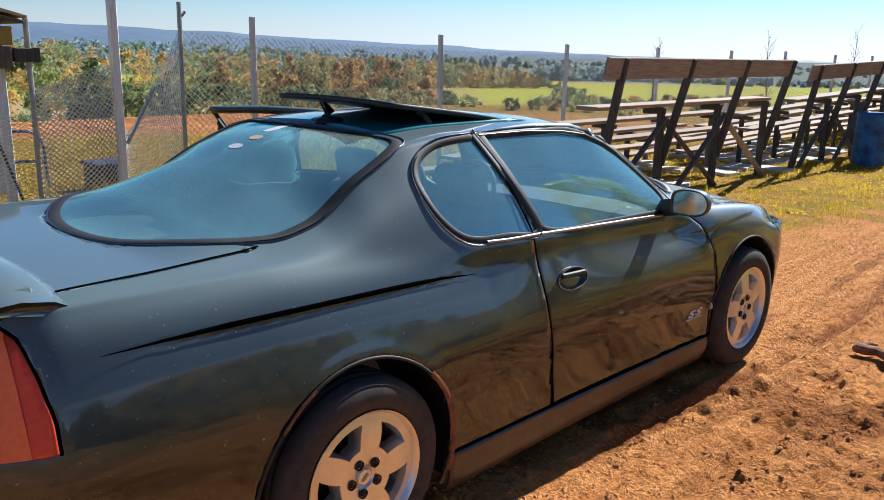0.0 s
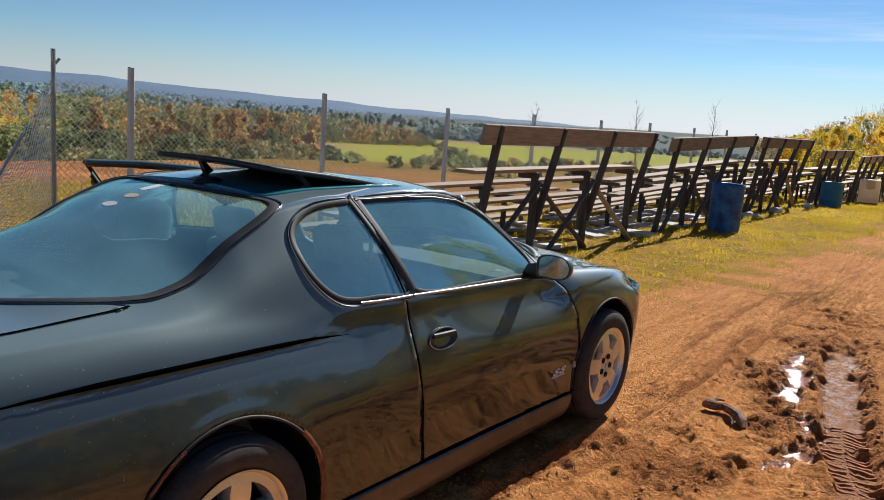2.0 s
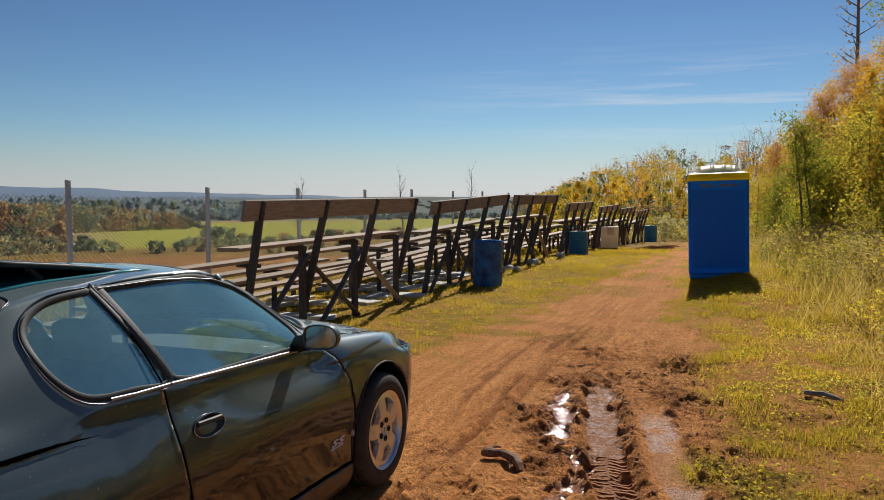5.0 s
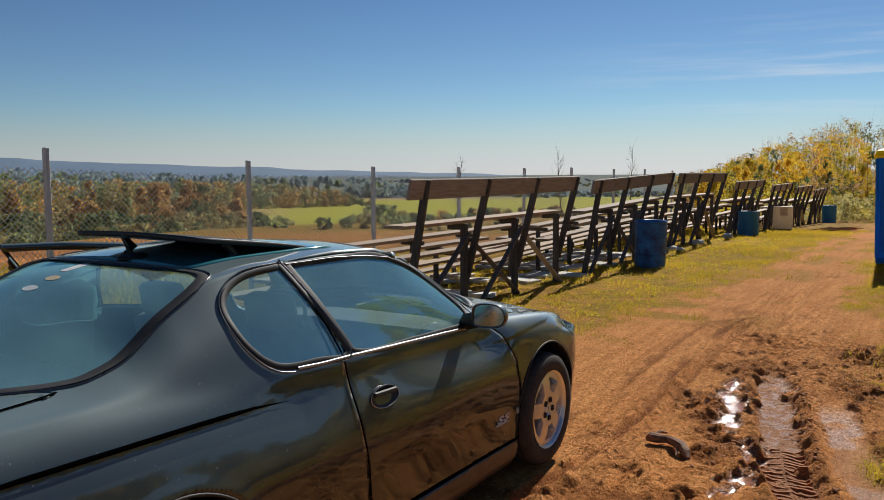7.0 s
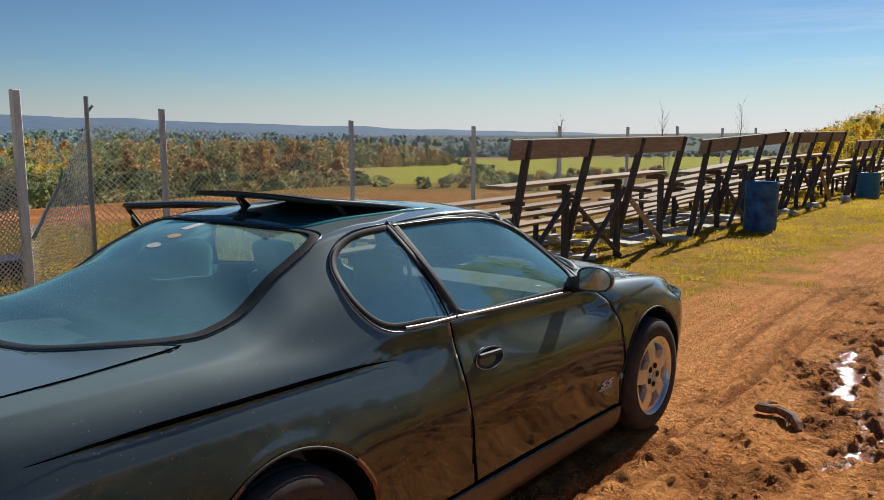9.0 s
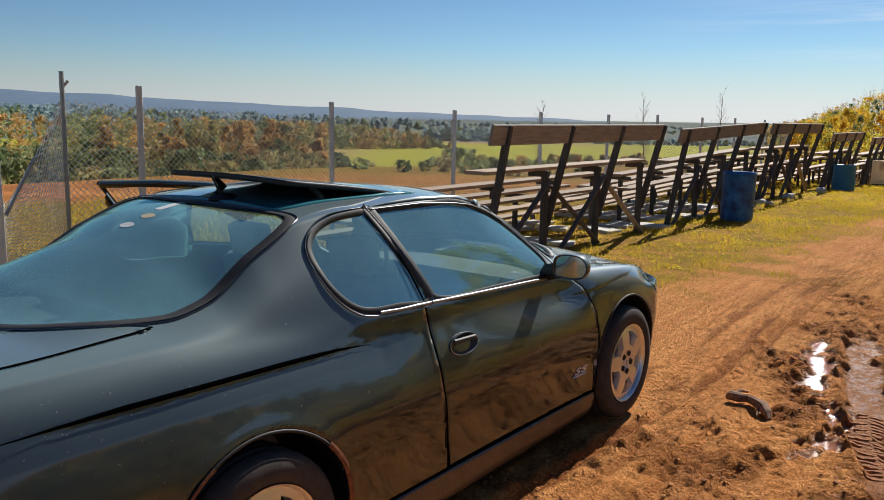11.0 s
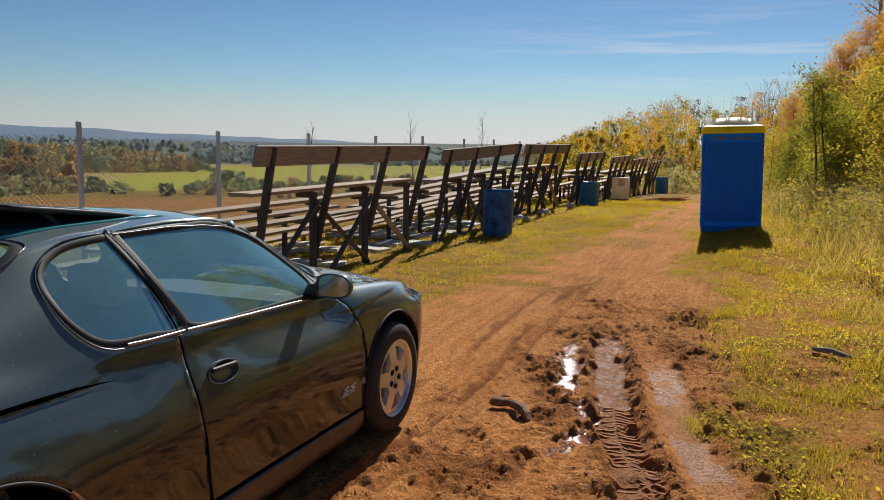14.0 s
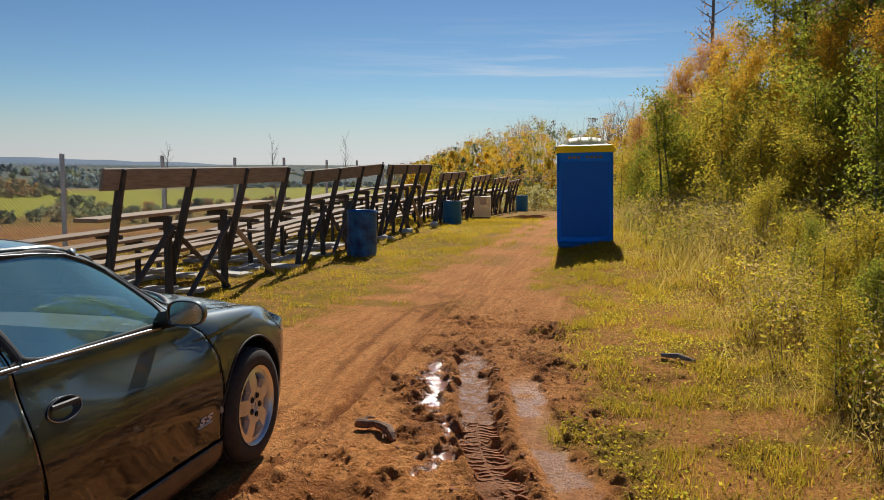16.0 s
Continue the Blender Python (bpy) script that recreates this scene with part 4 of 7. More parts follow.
# ---- portable toilet ----
WC = pose(2.38, 15.35, gz(2.4, 15.3) - 0.02, 0.0, -1.6, 3) @ Matrix.Scale(0.965, 4)
wc = tagged(empty("portable_toilet", WC), "blue portable toilet with yellow eaves and white ribbed roof", "portable toilet")
part("cabin", slab(-0.55, 0.55, -0.55, 0.55, 0.10, 1.98, 0.025), BLUEWC, wc)
part("skid", slab(-0.56, 0.56, -0.58, 0.58, 0.0, 0.11, 0.02), BLUEWC, wc, "dark blue base skid")
part("back_panel", slab(-0.49, 0.49, -0.562, -0.545, 0.22, 1.78, 0.008), BLUEWC, wc)
part("corner_trim", slab(-0.575, -0.52, -0.575, -0.52, 0.10, 1.96, 0.012), BLUEWC, wc)
part("corner_trim", slab(0.52, 0.575, -0.575, -0.52, 0.10, 1.96, 0.012), BLUEWC, wc)
eave = bmesh.new()
ring = [[(sx * w, sy * w, z) for sx, sy in ((-1, -1), (1, -1), (1, 1), (-1, 1))] for w, z in ((0.60, 1.96), (0.60, 2.00), (0.56, 2.10), (0.46, 2.13))]
vs = [[eave.verts.new(c) for c in r] for r in ring]
for a, b in zip(vs, vs[1:]):
    for k in range(4):
        eave.faces.new((a[k], a[(k + 1) % 4], b[(k + 1) % 4], b[k]))
eave.faces.new(vs[-1])
eave.faces.new(vs[0][::-1])
part("eave", eave, YELLOWWC, wc, "yellow moulded eave")
roof = bmesh.new()
prev = None
for j in range(17):
    u = -1 + j / 8.0
    ringv = []
    for i in range(61):
        v = -1 + i / 30.0
        h = 2.115 + 0.17 * (1 - abs(u) ** 2.6) * (1 - abs(v) ** 4.0)
        h += 0.013 * max(math.exp(-((v - q) / 0.05) ** 2) for q in (-0.66, -0.22, 0.22, 0.66)) * (1 - abs(u) ** 8)
        ringv.append(roof.verts.new((v * 0.50, u * 0.50, h)))
    if prev:
        for i in range(60):
            roof.faces.new((prev[i], prev[i + 1], ringv[i + 1], ringv[i]))
    prev = ringv
part("roof_dome", roof, WHITEWC, wc, "white translucent ribbed roof", smooth=True)
for k in range(8):
    if k != 3:
        part("letter_bar", slab(-0.34 + k * 0.09, -0.275 + k * 0.09, -0.575, -0.562, 1.84, 1.885, 0.004), surface("faded_ochre", (0.20, 0.13, 0.03), (0.3, 0.2, 0.05), 20, 0.7) if k == 0 else bpy.data.materials["faded_ochre"], wc)

# ---- stick and branch on the mud ----
own = tube([(1.335, 3.515, 0.02), (1.36, 3.505, 0.034), (1.41, 3.50, 0.036), (1.47, 3.50, 0.040), (1.53, 3.465, 0.040), (1.59, 3.41, 0.034), (1.635, 3.345, 0.024), (1.66, 3.30, 0.006)], [0.022, 0.034, 0.030, 0.025, 0.030, 0.034, 0.027, 0.014], 10)
join(own, tube([(1.385, 3.51, 0.045), (1.40, 3.56, 0.062), (1.435, 3.60, 0.05)], [0.018, 0.013, 0.008], 7))
join(own, tube([(1.56, 3.43, 0.04), (1.575, 3.36, 0.02), (1.58, 3.31, 0.005)], [0.012, 0.009, 0.005], 7))
for v in own.verts:
    v.co += 0.007 * noise.noise_vector(v.co * 32)
bmesh.ops.translate(own, vec=(0, 0, gz(1.48, 3.43)), verts=own.verts)
tagged(part("branch_piece", own, surface("muddy_bark", (0.13, 0.070, 0.038), (0.36, 0.19, 0.105), 30, 0.85, bump=0.8)), "short thick muddy branch lying on the clay", "branch")
own = tube([(3.46, 5.98, 0.035), (3.60, 5.90, 0.05), (3.74, 5.82, 0.03)], [0.018, 0.026, 0.014], 8)
bmesh.ops.translate(own, vec=(0, 0, gz(3.6, 5.9)), verts=own.verts)
tagged(part("branch_piece", own, PALEBARK), "weathered stick lying in the grass", "branch")

HEAPWOOD = surface("red_brown_brushwood", (0.34, 0.14, 0.065), (0.62, 0.31, 0.16), 20, 0.9, bump=0.5)
heap = tagged(empty("brush_heap", pose(-0.42, 29.8, gz(-0.42, 29.8))), "low heap of red-brown brushwood lying on the track", "brushwood")
for k in range(16):
    a, q = rng.uniform(-0.35, 0.35), rng.uniform(0.3, 0.62)
    cx, cy, cz = rng.uniform(-0.35, 0.35), rng.uniform(-0.5, 0.5), rng.uniform(0.02, 0.06)
    dx, dy = q * math.cos(a), q * math.sin(a)
    part("stick", tube([(cx - dx, cy - dy, max(0.01, cz - 0.05)), (cx, cy + rng.uniform(-0.04, 0.04), cz + 0.03), (cx + dx, cy + dy, max(0.01, cz + rng.uniform(-0.06, 0.10)))], [0.022, 0.030, 0.010], 6), HEAPWOOD, heap)
# ---- beyond the fence: stand, bin, blue frame ----
stand = tagged(empty("lookout_stand", pose(-6.15, 0.55, 0)), "small weathered wooden stand with mossy roof by the fence", "stand")
part("roof_board", beam((0.0, -0.9, 2.42), (0.02, 0.72, 1.99), 0.9, 0.03), OLDWOOD, stand, "mossy sloping roof board")
part("roof_board", beam((0.0, -0.9, 2.36), (0.02, 0.70, 1.94), 0.8, 0.03), DARKWOOD, stand)
part("wall_board", slab(-0.3, 0.3, 0.0, 0.62, 1.72, 1.90, 0.01), surface("mossy_yellow_wood", (0.20, 0.15, 0.04), (0.34, 0.27, 0.08), 6, 0.85), stand, "yellowed mossy board")
part("wall_board", slab(-0.3, 0.3, -0.1, 0.60, 1.50, 1.71, 0.01), DARKWOOD, stand, "dark shaded board")
part("cross_block", slab(-0.05, 0.3, 0.62, 0.86, 1.56, 1.70, 0.01), DARKWOOD, stand)
for py in (-0.6, 0.55):
    part("stand_post", beam((0, py, -0.3), (0, py, 1.95), 0.09, 0.09, (0, 1, 0)), POSTWOOD, stand)
part("brace", tube([(0.2, 0.25, 1.35), (0.22, 0.62, 0.05)], 0.016, 8), TRIM, stand, "thin black stay rod")
frame_gate = tagged(empty("blue_steel_frame", pose(-8.2, 1.5, -0.1)), "old blue steel tube frame in the field", "frame")
BLUESTEEL = surface("faded_blue_steel", (0.03, 0.05, 0.14), (0.07, 0.10, 0.22), 12, 0.6, 0.2)
part("tube_rail", tube([(0, -0.6, 0.78), (0, 0.45, 0.76), (0, 0.58, 0.70), (0, 0.64, 0.55), (0, 0.66, 0.0)], 0.022, 8), BLUESTEEL, frame_gate)
part("tube_rail", tube([(0, -0.6, 0.42), (0, 0.64, 0.36)], 0.02, 8), BLUESTEEL, frame_gate)
part("wooden_post", beam((0.05, 0.1, -0.2), (0.05, 0.1, 0.78), 0.08, 0.08, (0, 1, 0)), POSTWOOD, frame_gate)
bin_root = tagged(empty("grey_bin", pose(-7.6, 2.65, gz(-7.6, 2.65))), "dark grey plastic bin behind the fence", "bin")
part("bin_body", slab(-0.2, 0.2, -0.2, 0.2, -0.02, 0.30, 0.03), TRIM, bin_root)
part("bin_lid", slab(-0.22, 0.22, -0.22, 0.22, 0.30, 0.35, 0.02), BLUESTEEL, bin_root)
# cleats of a tractor tyre pressed into the rut
verts, faces = [], []
for k in range(48):
    y = 1.3 + k * 0.056
    for side in (1, -1):
        if random.random() < (0.06 if side > 0 else 0.45):
            continue
        n = len(verts)
        for m in range(6):
            f = m / 5
            c = float(curve_at(RUT, y - 0.05 * f))
            px = c + side * (0.012 + 0.125 * f) + random.uniform(-0.003, 0.003)
            py = y + (0.0 if side > 0 else 0.028) - 0.045 * f + random.uniform(-0.004, 0.004)
            zz = gz(px, py)
            lift = 0.011 * (0.45 + 0.55 * f) * random.uniform(0.75, 1.15)
            wide = 0.013 + 0.006 * f
            verts += [(px, py - wide, zz - 0.008), (px, py - wide * 0.55, zz + lift), (px, py + wide * 0.6, zz + lift * 0.95), (px, py + wide, zz - 0.008)]
        for m in range(5):
            a = n + 4 * m
            faces += [(a, a + 1, a + 5, a + 4), (a + 1, a + 2, a + 6, a + 5), (a + 2, a + 3, a + 7, a + 6)]
        faces += [(n, n + 1, n + 2, n + 3), (n + 20, n + 23, n + 22, n + 21)]
MUDRIB = surface("pressed_mud", (0.14, 0.050, 0.018), (0.40, 0.15, 0.048), 40, 0.82, bump=0.6)
MUDRIB.node_tree.nodes["Principled BSDF"].inputs["Specular IOR Level"].default_value = 0.2
tagged(raw("tread_print", verts, faces, MUDRIB), "tyre tread ribs pressed into the mud", "mud", kind="stuff")

# ---- the car: black two-door coupe, rear axle at the origin, nose towards +y ----
car = tagged(empty("coupe_car", pose(0, 0, 0)), "dusty black two-door coupe with raised sunroof panel and open driver door", "car")
K_W = [(-1.16, 0.60), (-1.12, 0.74), (-1.05, 0.835), (-0.9, 0.90), (-0.5, 0.928), (0, 0.942), (0.6, 0.938), (1.2, 0.932), (2.0, 0.930), (2.8, 0.938), (3.2, 0.918), (3.45, 0.840), (3.65, 0.70), (3.82, 0.47), (3.88, 0.22)]
K_ZB = [(-1.16, 0.99), (-1.0, 1.055), (-0.86, 1.075), (-0.3, 1.075), (0.0, 1.065), (0.5, 1.048), (1.0, 1.03), (2.0, 0.975), (2.3, 0.965), (2.8, 0.925), (3.2, 0.865), (3.5, 0.785), (3.7, 0.70), (3.88, 0.60)]
K_XB = [(-1.16, 0.50), (-1.0, 0.70), (-0.86, 0.765), (-0.3, 0.785), (0.1, 0.80), (0.5, 0.825), (1.0, 0.845), (2.0, 0.825), (2.3, 0.835), (2.8, 0.845), (3.2, 0.79), (3.5, 0.67), (3.7, 0.49), (3.88, 0.14)]
K_ZT = [(-1.16, 1.02), (-1.0, 1.09), (-0.85, 1.115), (-0.56, 1.115), (-0.3, 1.20), (0, 1.31), (0.3, 1.41), (0.5, 1.438), (0.8, 1.455), (1.2, 1.458), (1.6, 1.44), (1.8, 1.405), (2.0, 1.34), (2.3, 1.20), (2.6, 1.06), (2.72, 1.0), (3.0, 0.965), (3.3, 0.90), (3.6, 0.80), (3.8, 0.70), (3.88, 0.62)]
K_XR = [(-1.16, 0.40), (-0.98, 0.66), (-0.86, 0.715), (-0.5, 0.695), (-0.25, 0.668), (0, 0.640), (0.25, 0.615), (0.5, 0.596), (0.8, 0.598), (1.2, 0.598), (1.6, 0.59), (1.9, 0.595), (2.15, 0.66), (2.35, 0.70), (2.8, 0.64), (3.2, 0.58), (3.5, 0.48), (3.88, 0.10)]
K_ZR = [(-1.16, 1.01), (-0.86, 1.105), (-0.5, 1.112), (-0.25, 1.118), (0, 1.165), (0.25, 1.30), (0.5, 1.398), (0.8, 1.425), (1.2, 1.425), (1.6, 1.39), (1.9, 1.275), (2.15, 1.10), (2.35, 0.995), (2.8, 0.945), (3.2, 0.885), (3.5, 0.80), (3.88, 0.61)]
SIDE_N, TOP_N = 100, 46


def spline(points, count):
    """Evenly spaced samples of a smooth curve through 2D points."""
    p = np.array(points, float)
    p = np.vstack([2 * p[0] - p[1], p, 2 * p[-1] - p[-2]])
    out = []
    for i in range(1, len(p) - 2):
        t = np.linspace(0, 1, 24, endpoint=False)[:, None]
        a, b, c, d = p[i - 1], p[i], p[i + 1], p[i + 2]
        out.append(0.5 * (2 * b + (c - a) * t + (2 * a - 5 * b + 4 * c - d) * t**2 + (3 * b - a - 3 * c + d) * t**3))
    out = np.vstack(out + [p[-2][None]])
    s = np.r_[0, np.cumsum(np.linalg.norm(np.diff(out, axis=0), axis=1))]
    u = np.linspace(0, s[-1], count)
    return np.column_stack([np.interp(u, s, out[:, 0]), np.interp(u, s, out[:, 1])])


SEC_Y = np.r_[np.linspace(-1.16, -0.92, 18)[:-1], np.arange(-0.92, 3.42, 0.02), np.linspace(3.42, 3.88, 26)]


def section(y):
    W, zb, xb = float(curve_at(K_W, y)), float(curve_at(K_ZB, y)), float(curve_at(K_XB, y))
    zt, xr, zr = float(curve_at(K_ZT, y)), float(curve_at(K_XR, y)), float(curve_at(K_ZR, y))
    skirt = float(sstep(0.30, 0.42, y)) * float(sstep(2.50, 2.35, y))
    low = 0.17 + 0.10 * float(sstep(-0.6, -1.16, y)) + 0.06 * float(sstep(3.3, 3.88, y)) - skirt * (0.05 - 0.012 * (y - 0.4))
    wing = float(sstep(2.05, 2.5, y)) * float(sstep(3.7, 3.3, y))
    zs = zb - 0.10 + 0.025 * wing
    side = spline([(W - 0.075 + 0.04 * skirt, low), (W - 0.03 + 0.012 * skirt, low + 0.06), (W - 0.012, 0.40), (W, 0.57), (W - 0.014, 0.735), (max(min(W - 0.082 + 0.045 * wing, xb + 0.07), xb + 0.022), zs), (xb, zb),
                   (0.52 * xb + 0.48 * xr + 0.022 * float(sstep(-0.3, 0.2, y)) * float(sstep(2.3, 1.9, y)), 0.5 * zb + 0.5 * zr), (xr, zr)], SIDE_N)
    # scalloped fold along the rear quarter and the softer one along the front wing
    for za, zc, y0, y1, y2, y3, depth in ((0.962, 0.935, -0.86, -0.45, 0.25, 0.72, 0.005), (0.835, 0.895, 1.7, 2.3, 2.9, 3.25, 0.004)):
        f = (y - y0) / (y3 - y0)
        zc_here = za + (zc - za) * f
        amp = depth * float(sstep(y0, y1, y)) * float(sstep(y3, y2, y))
        below = np.clip((zc_here - side[:, 1]) / 0.07, 0, 1)
        side[:, 0] -= np.where(side[:, 1] < zc_here, amp * (1 - below) ** 1.6, 0)
    for cy in (0.0, 2.807):
        r = np.hypot(y - cy, side[:, 1] - 0.345)
        side[:, 0] += 0.003 * np.exp(-((r - 0.43) / 0.030) ** 2) * (side[:, 1] < 0.95)
    crown = zr + (zt - zr)
    tx = np.linspace(xr, 0, TOP_N)
    tz = zr + (crown - zr) * (1 - (tx / max(xr, 1e-3)) ** 2.2)
    return np.vstack([side, np.column_stack([tx, tz])[1:]])


SECT = np.array([section(y) for y in SEC_Y])            # sections x samples x (x, z)
NS, NJ = SECT.shape[:2]


def side_x(y, z):
    """Half width of the body side at a height."""
    f = np.interp(y, SEC_Y, np.arange(NS))
    i = int(min(max(math.floor(f), 0), NS - 2))
    t = f - i
    s = SECT[i, :SIDE_N] * (1 - t) + SECT[i + 1, :SIDE_N] * t
    return float(np.interp(z, s[:, 1], s[:, 0]))


def top_z(x, y):
    f = np.interp(y, SEC_Y, np.arange(NS))
    i = int(min(max(math.floor(f), 0), NS - 2))
    t = f - i
    s = SECT[i, SIDE_N - 14:] * (1 - t) + SECT[i + 1, SIDE_N - 14:] * t
    return float(np.interp(-abs(x), -s[:, 0], s[:, 1]))


def rounded(points, per=8):
    """A closed smooth outline through points, as an array."""
    p = np.array(points, float)
    n = len(p)
    out = []
    for i in range(n):
        a, b, c, d = p[i - 1], p[i], p[(i + 1) % n], p[(i + 2) % n]
        for t in np.linspace(0, 1, per, endpoint=False):
            out.append(0.5 * (2 * b + (c - a) * t + (2 * a - 5 * b + 4 * c - d) * t**2 + (3 * b - a - 3 * c + d) * t**3))
    return np.array(out)


def inside(poly, p):
    x, y = p[:, 0], p[:, 1]
    res = np.zeros(len(p), bool)
    for (x0, y0), (x1, y1) in zip(poly, np.roll(poly, -1, 0)):
        c = (y0 > y) != (y1 > y)
        res ^= c & (x < (x1 - x0) * (y - y0) / (y1 - y0 + 1e-12) + x0)
    return res


def nearest_on(poly, p):
    a, b = poly, np.roll(poly, -1, 0)
    d = b - a
    t = np.clip(((p[:, None] - a) * d).sum(-1) / ((d * d).sum(-1) + 1e-12), 0, 1)
    q = a + t[..., None] * d
    k = ((p[:, None] - q) ** 2).sum(-1).argmin(1)
    return q[np.arange(len(p)), k]


# outlines: side ones as (y, z), top ones as (x, y)
QUARTER = rounded([(0.985, 1.045), (0.80, 1.048), (0.60, 1.065), (0.49, 1.15), (0.455, 1.26), (0.50, 1.335), (0.62, 1.385), (0.80, 1.402), (0.83, 1.402), (0.90, 1.23)], 6)
DOORWIN = rounded([(1.045, 1.04), (1.5, 1.012), (1.98, 0.992), (2.06, 1.00), (2.07, 1.07), (1.93, 1.21), (1.74, 1.32), (1.50, 1.392), (1.25, 1.405), (0.90, 1.405), (0.875, 1.395), (0.95, 1.22)], 6)
DOOR = np.array([(0.865, 1.43), (0.892, 1.24), (0.945, 1.05), (0.955, 0.9), (0.98, 0.69), (1.02, 0.45), (1.05, 0.285), (2.43, 0.275), (2.43, 0.5), (2.40, 0.72), (2.30, 0.89), (2.16, 0.985), (2.13, 1.08), (1.97, 1.235), (1.77, 1.35), (1.52, 1.425), (1.2, 1.437)])
TAIL = np.array([(-1.3, 1.05), (-1.0, 1.05), (-0.972, 1.02), (-0.952, 0.93), (-0.935, 0.82), (-0.935, 0.745), (-1.3, 0.73)])
HEAD = np.array([(3.18, 0.80), (3.34, 0.845), (3.6, 0.77), (3.66, 0.70), (3.5, 0.66), (3.3, 0.70)])
SILL = np.array([(0.42, 0.10), (0.42, 0.275), (2.40, 0.265), (2.40, 0.10)])
REARWIN = rounded([(0.0, -0.545), (0.28, -0.50), (0.52, -0.36), (0.62, -0.17), (0.632, -0.02), (0.605, 0.2), (0.575, 0.42), (0.49, 0.505), (0.25, 0.445), (0.0, 0.425), (-0.25, 0.445), (-0.49, 0.505), (-0.575, 0.42), (-0.605, 0.2), (-0.632, -0.02), (-0.62, -0.17), (-0.52, -0.36), (-0.28, -0.50)], 5)
WINDSCREEN = rounded([(0.0, 2.62), (0.4, 2.55), (0.62, 2.38), (0.645, 2.25), (0.60, 2.05), (0.555, 1.88), (0.50, 1.80), (0.25, 1.765), (0.0, 1.755), (-0.25, 1.765), (-0.50, 1.80), (-0.555, 1.88), (-0.60, 2.05), (-0.645, 2.25), (-0.62, 2.38), (-0.4, 2.55)], 5)
TRUNK = np.array([(-0.69, -0.93), (0.69, -0.93), (0.684, -0.6), (0.662, -0.26), (0.655, -0.21), (0.60, -0.30), (0.3, -0.54), (0.0, -0.58), (-0.3, -0.54), (-0.60, -0.30), (-0.655, -0.21), (-0.662, -0.26), (-0.684, -0.6)])
HOOD = np.array([(0.0, 2.68), (0.45, 2.62), (0.72, 2.42), (0.76, 2.8), (0.70, 3.2), (0.58, 3.5), (0.4, 3.68), (0, 3.74), (-0.4, 3.68), (-0.58, 3.5), (-0.70, 3.2), (-0.76, 2.8), (-0.72, 2.42), (-0.45, 2.62)])


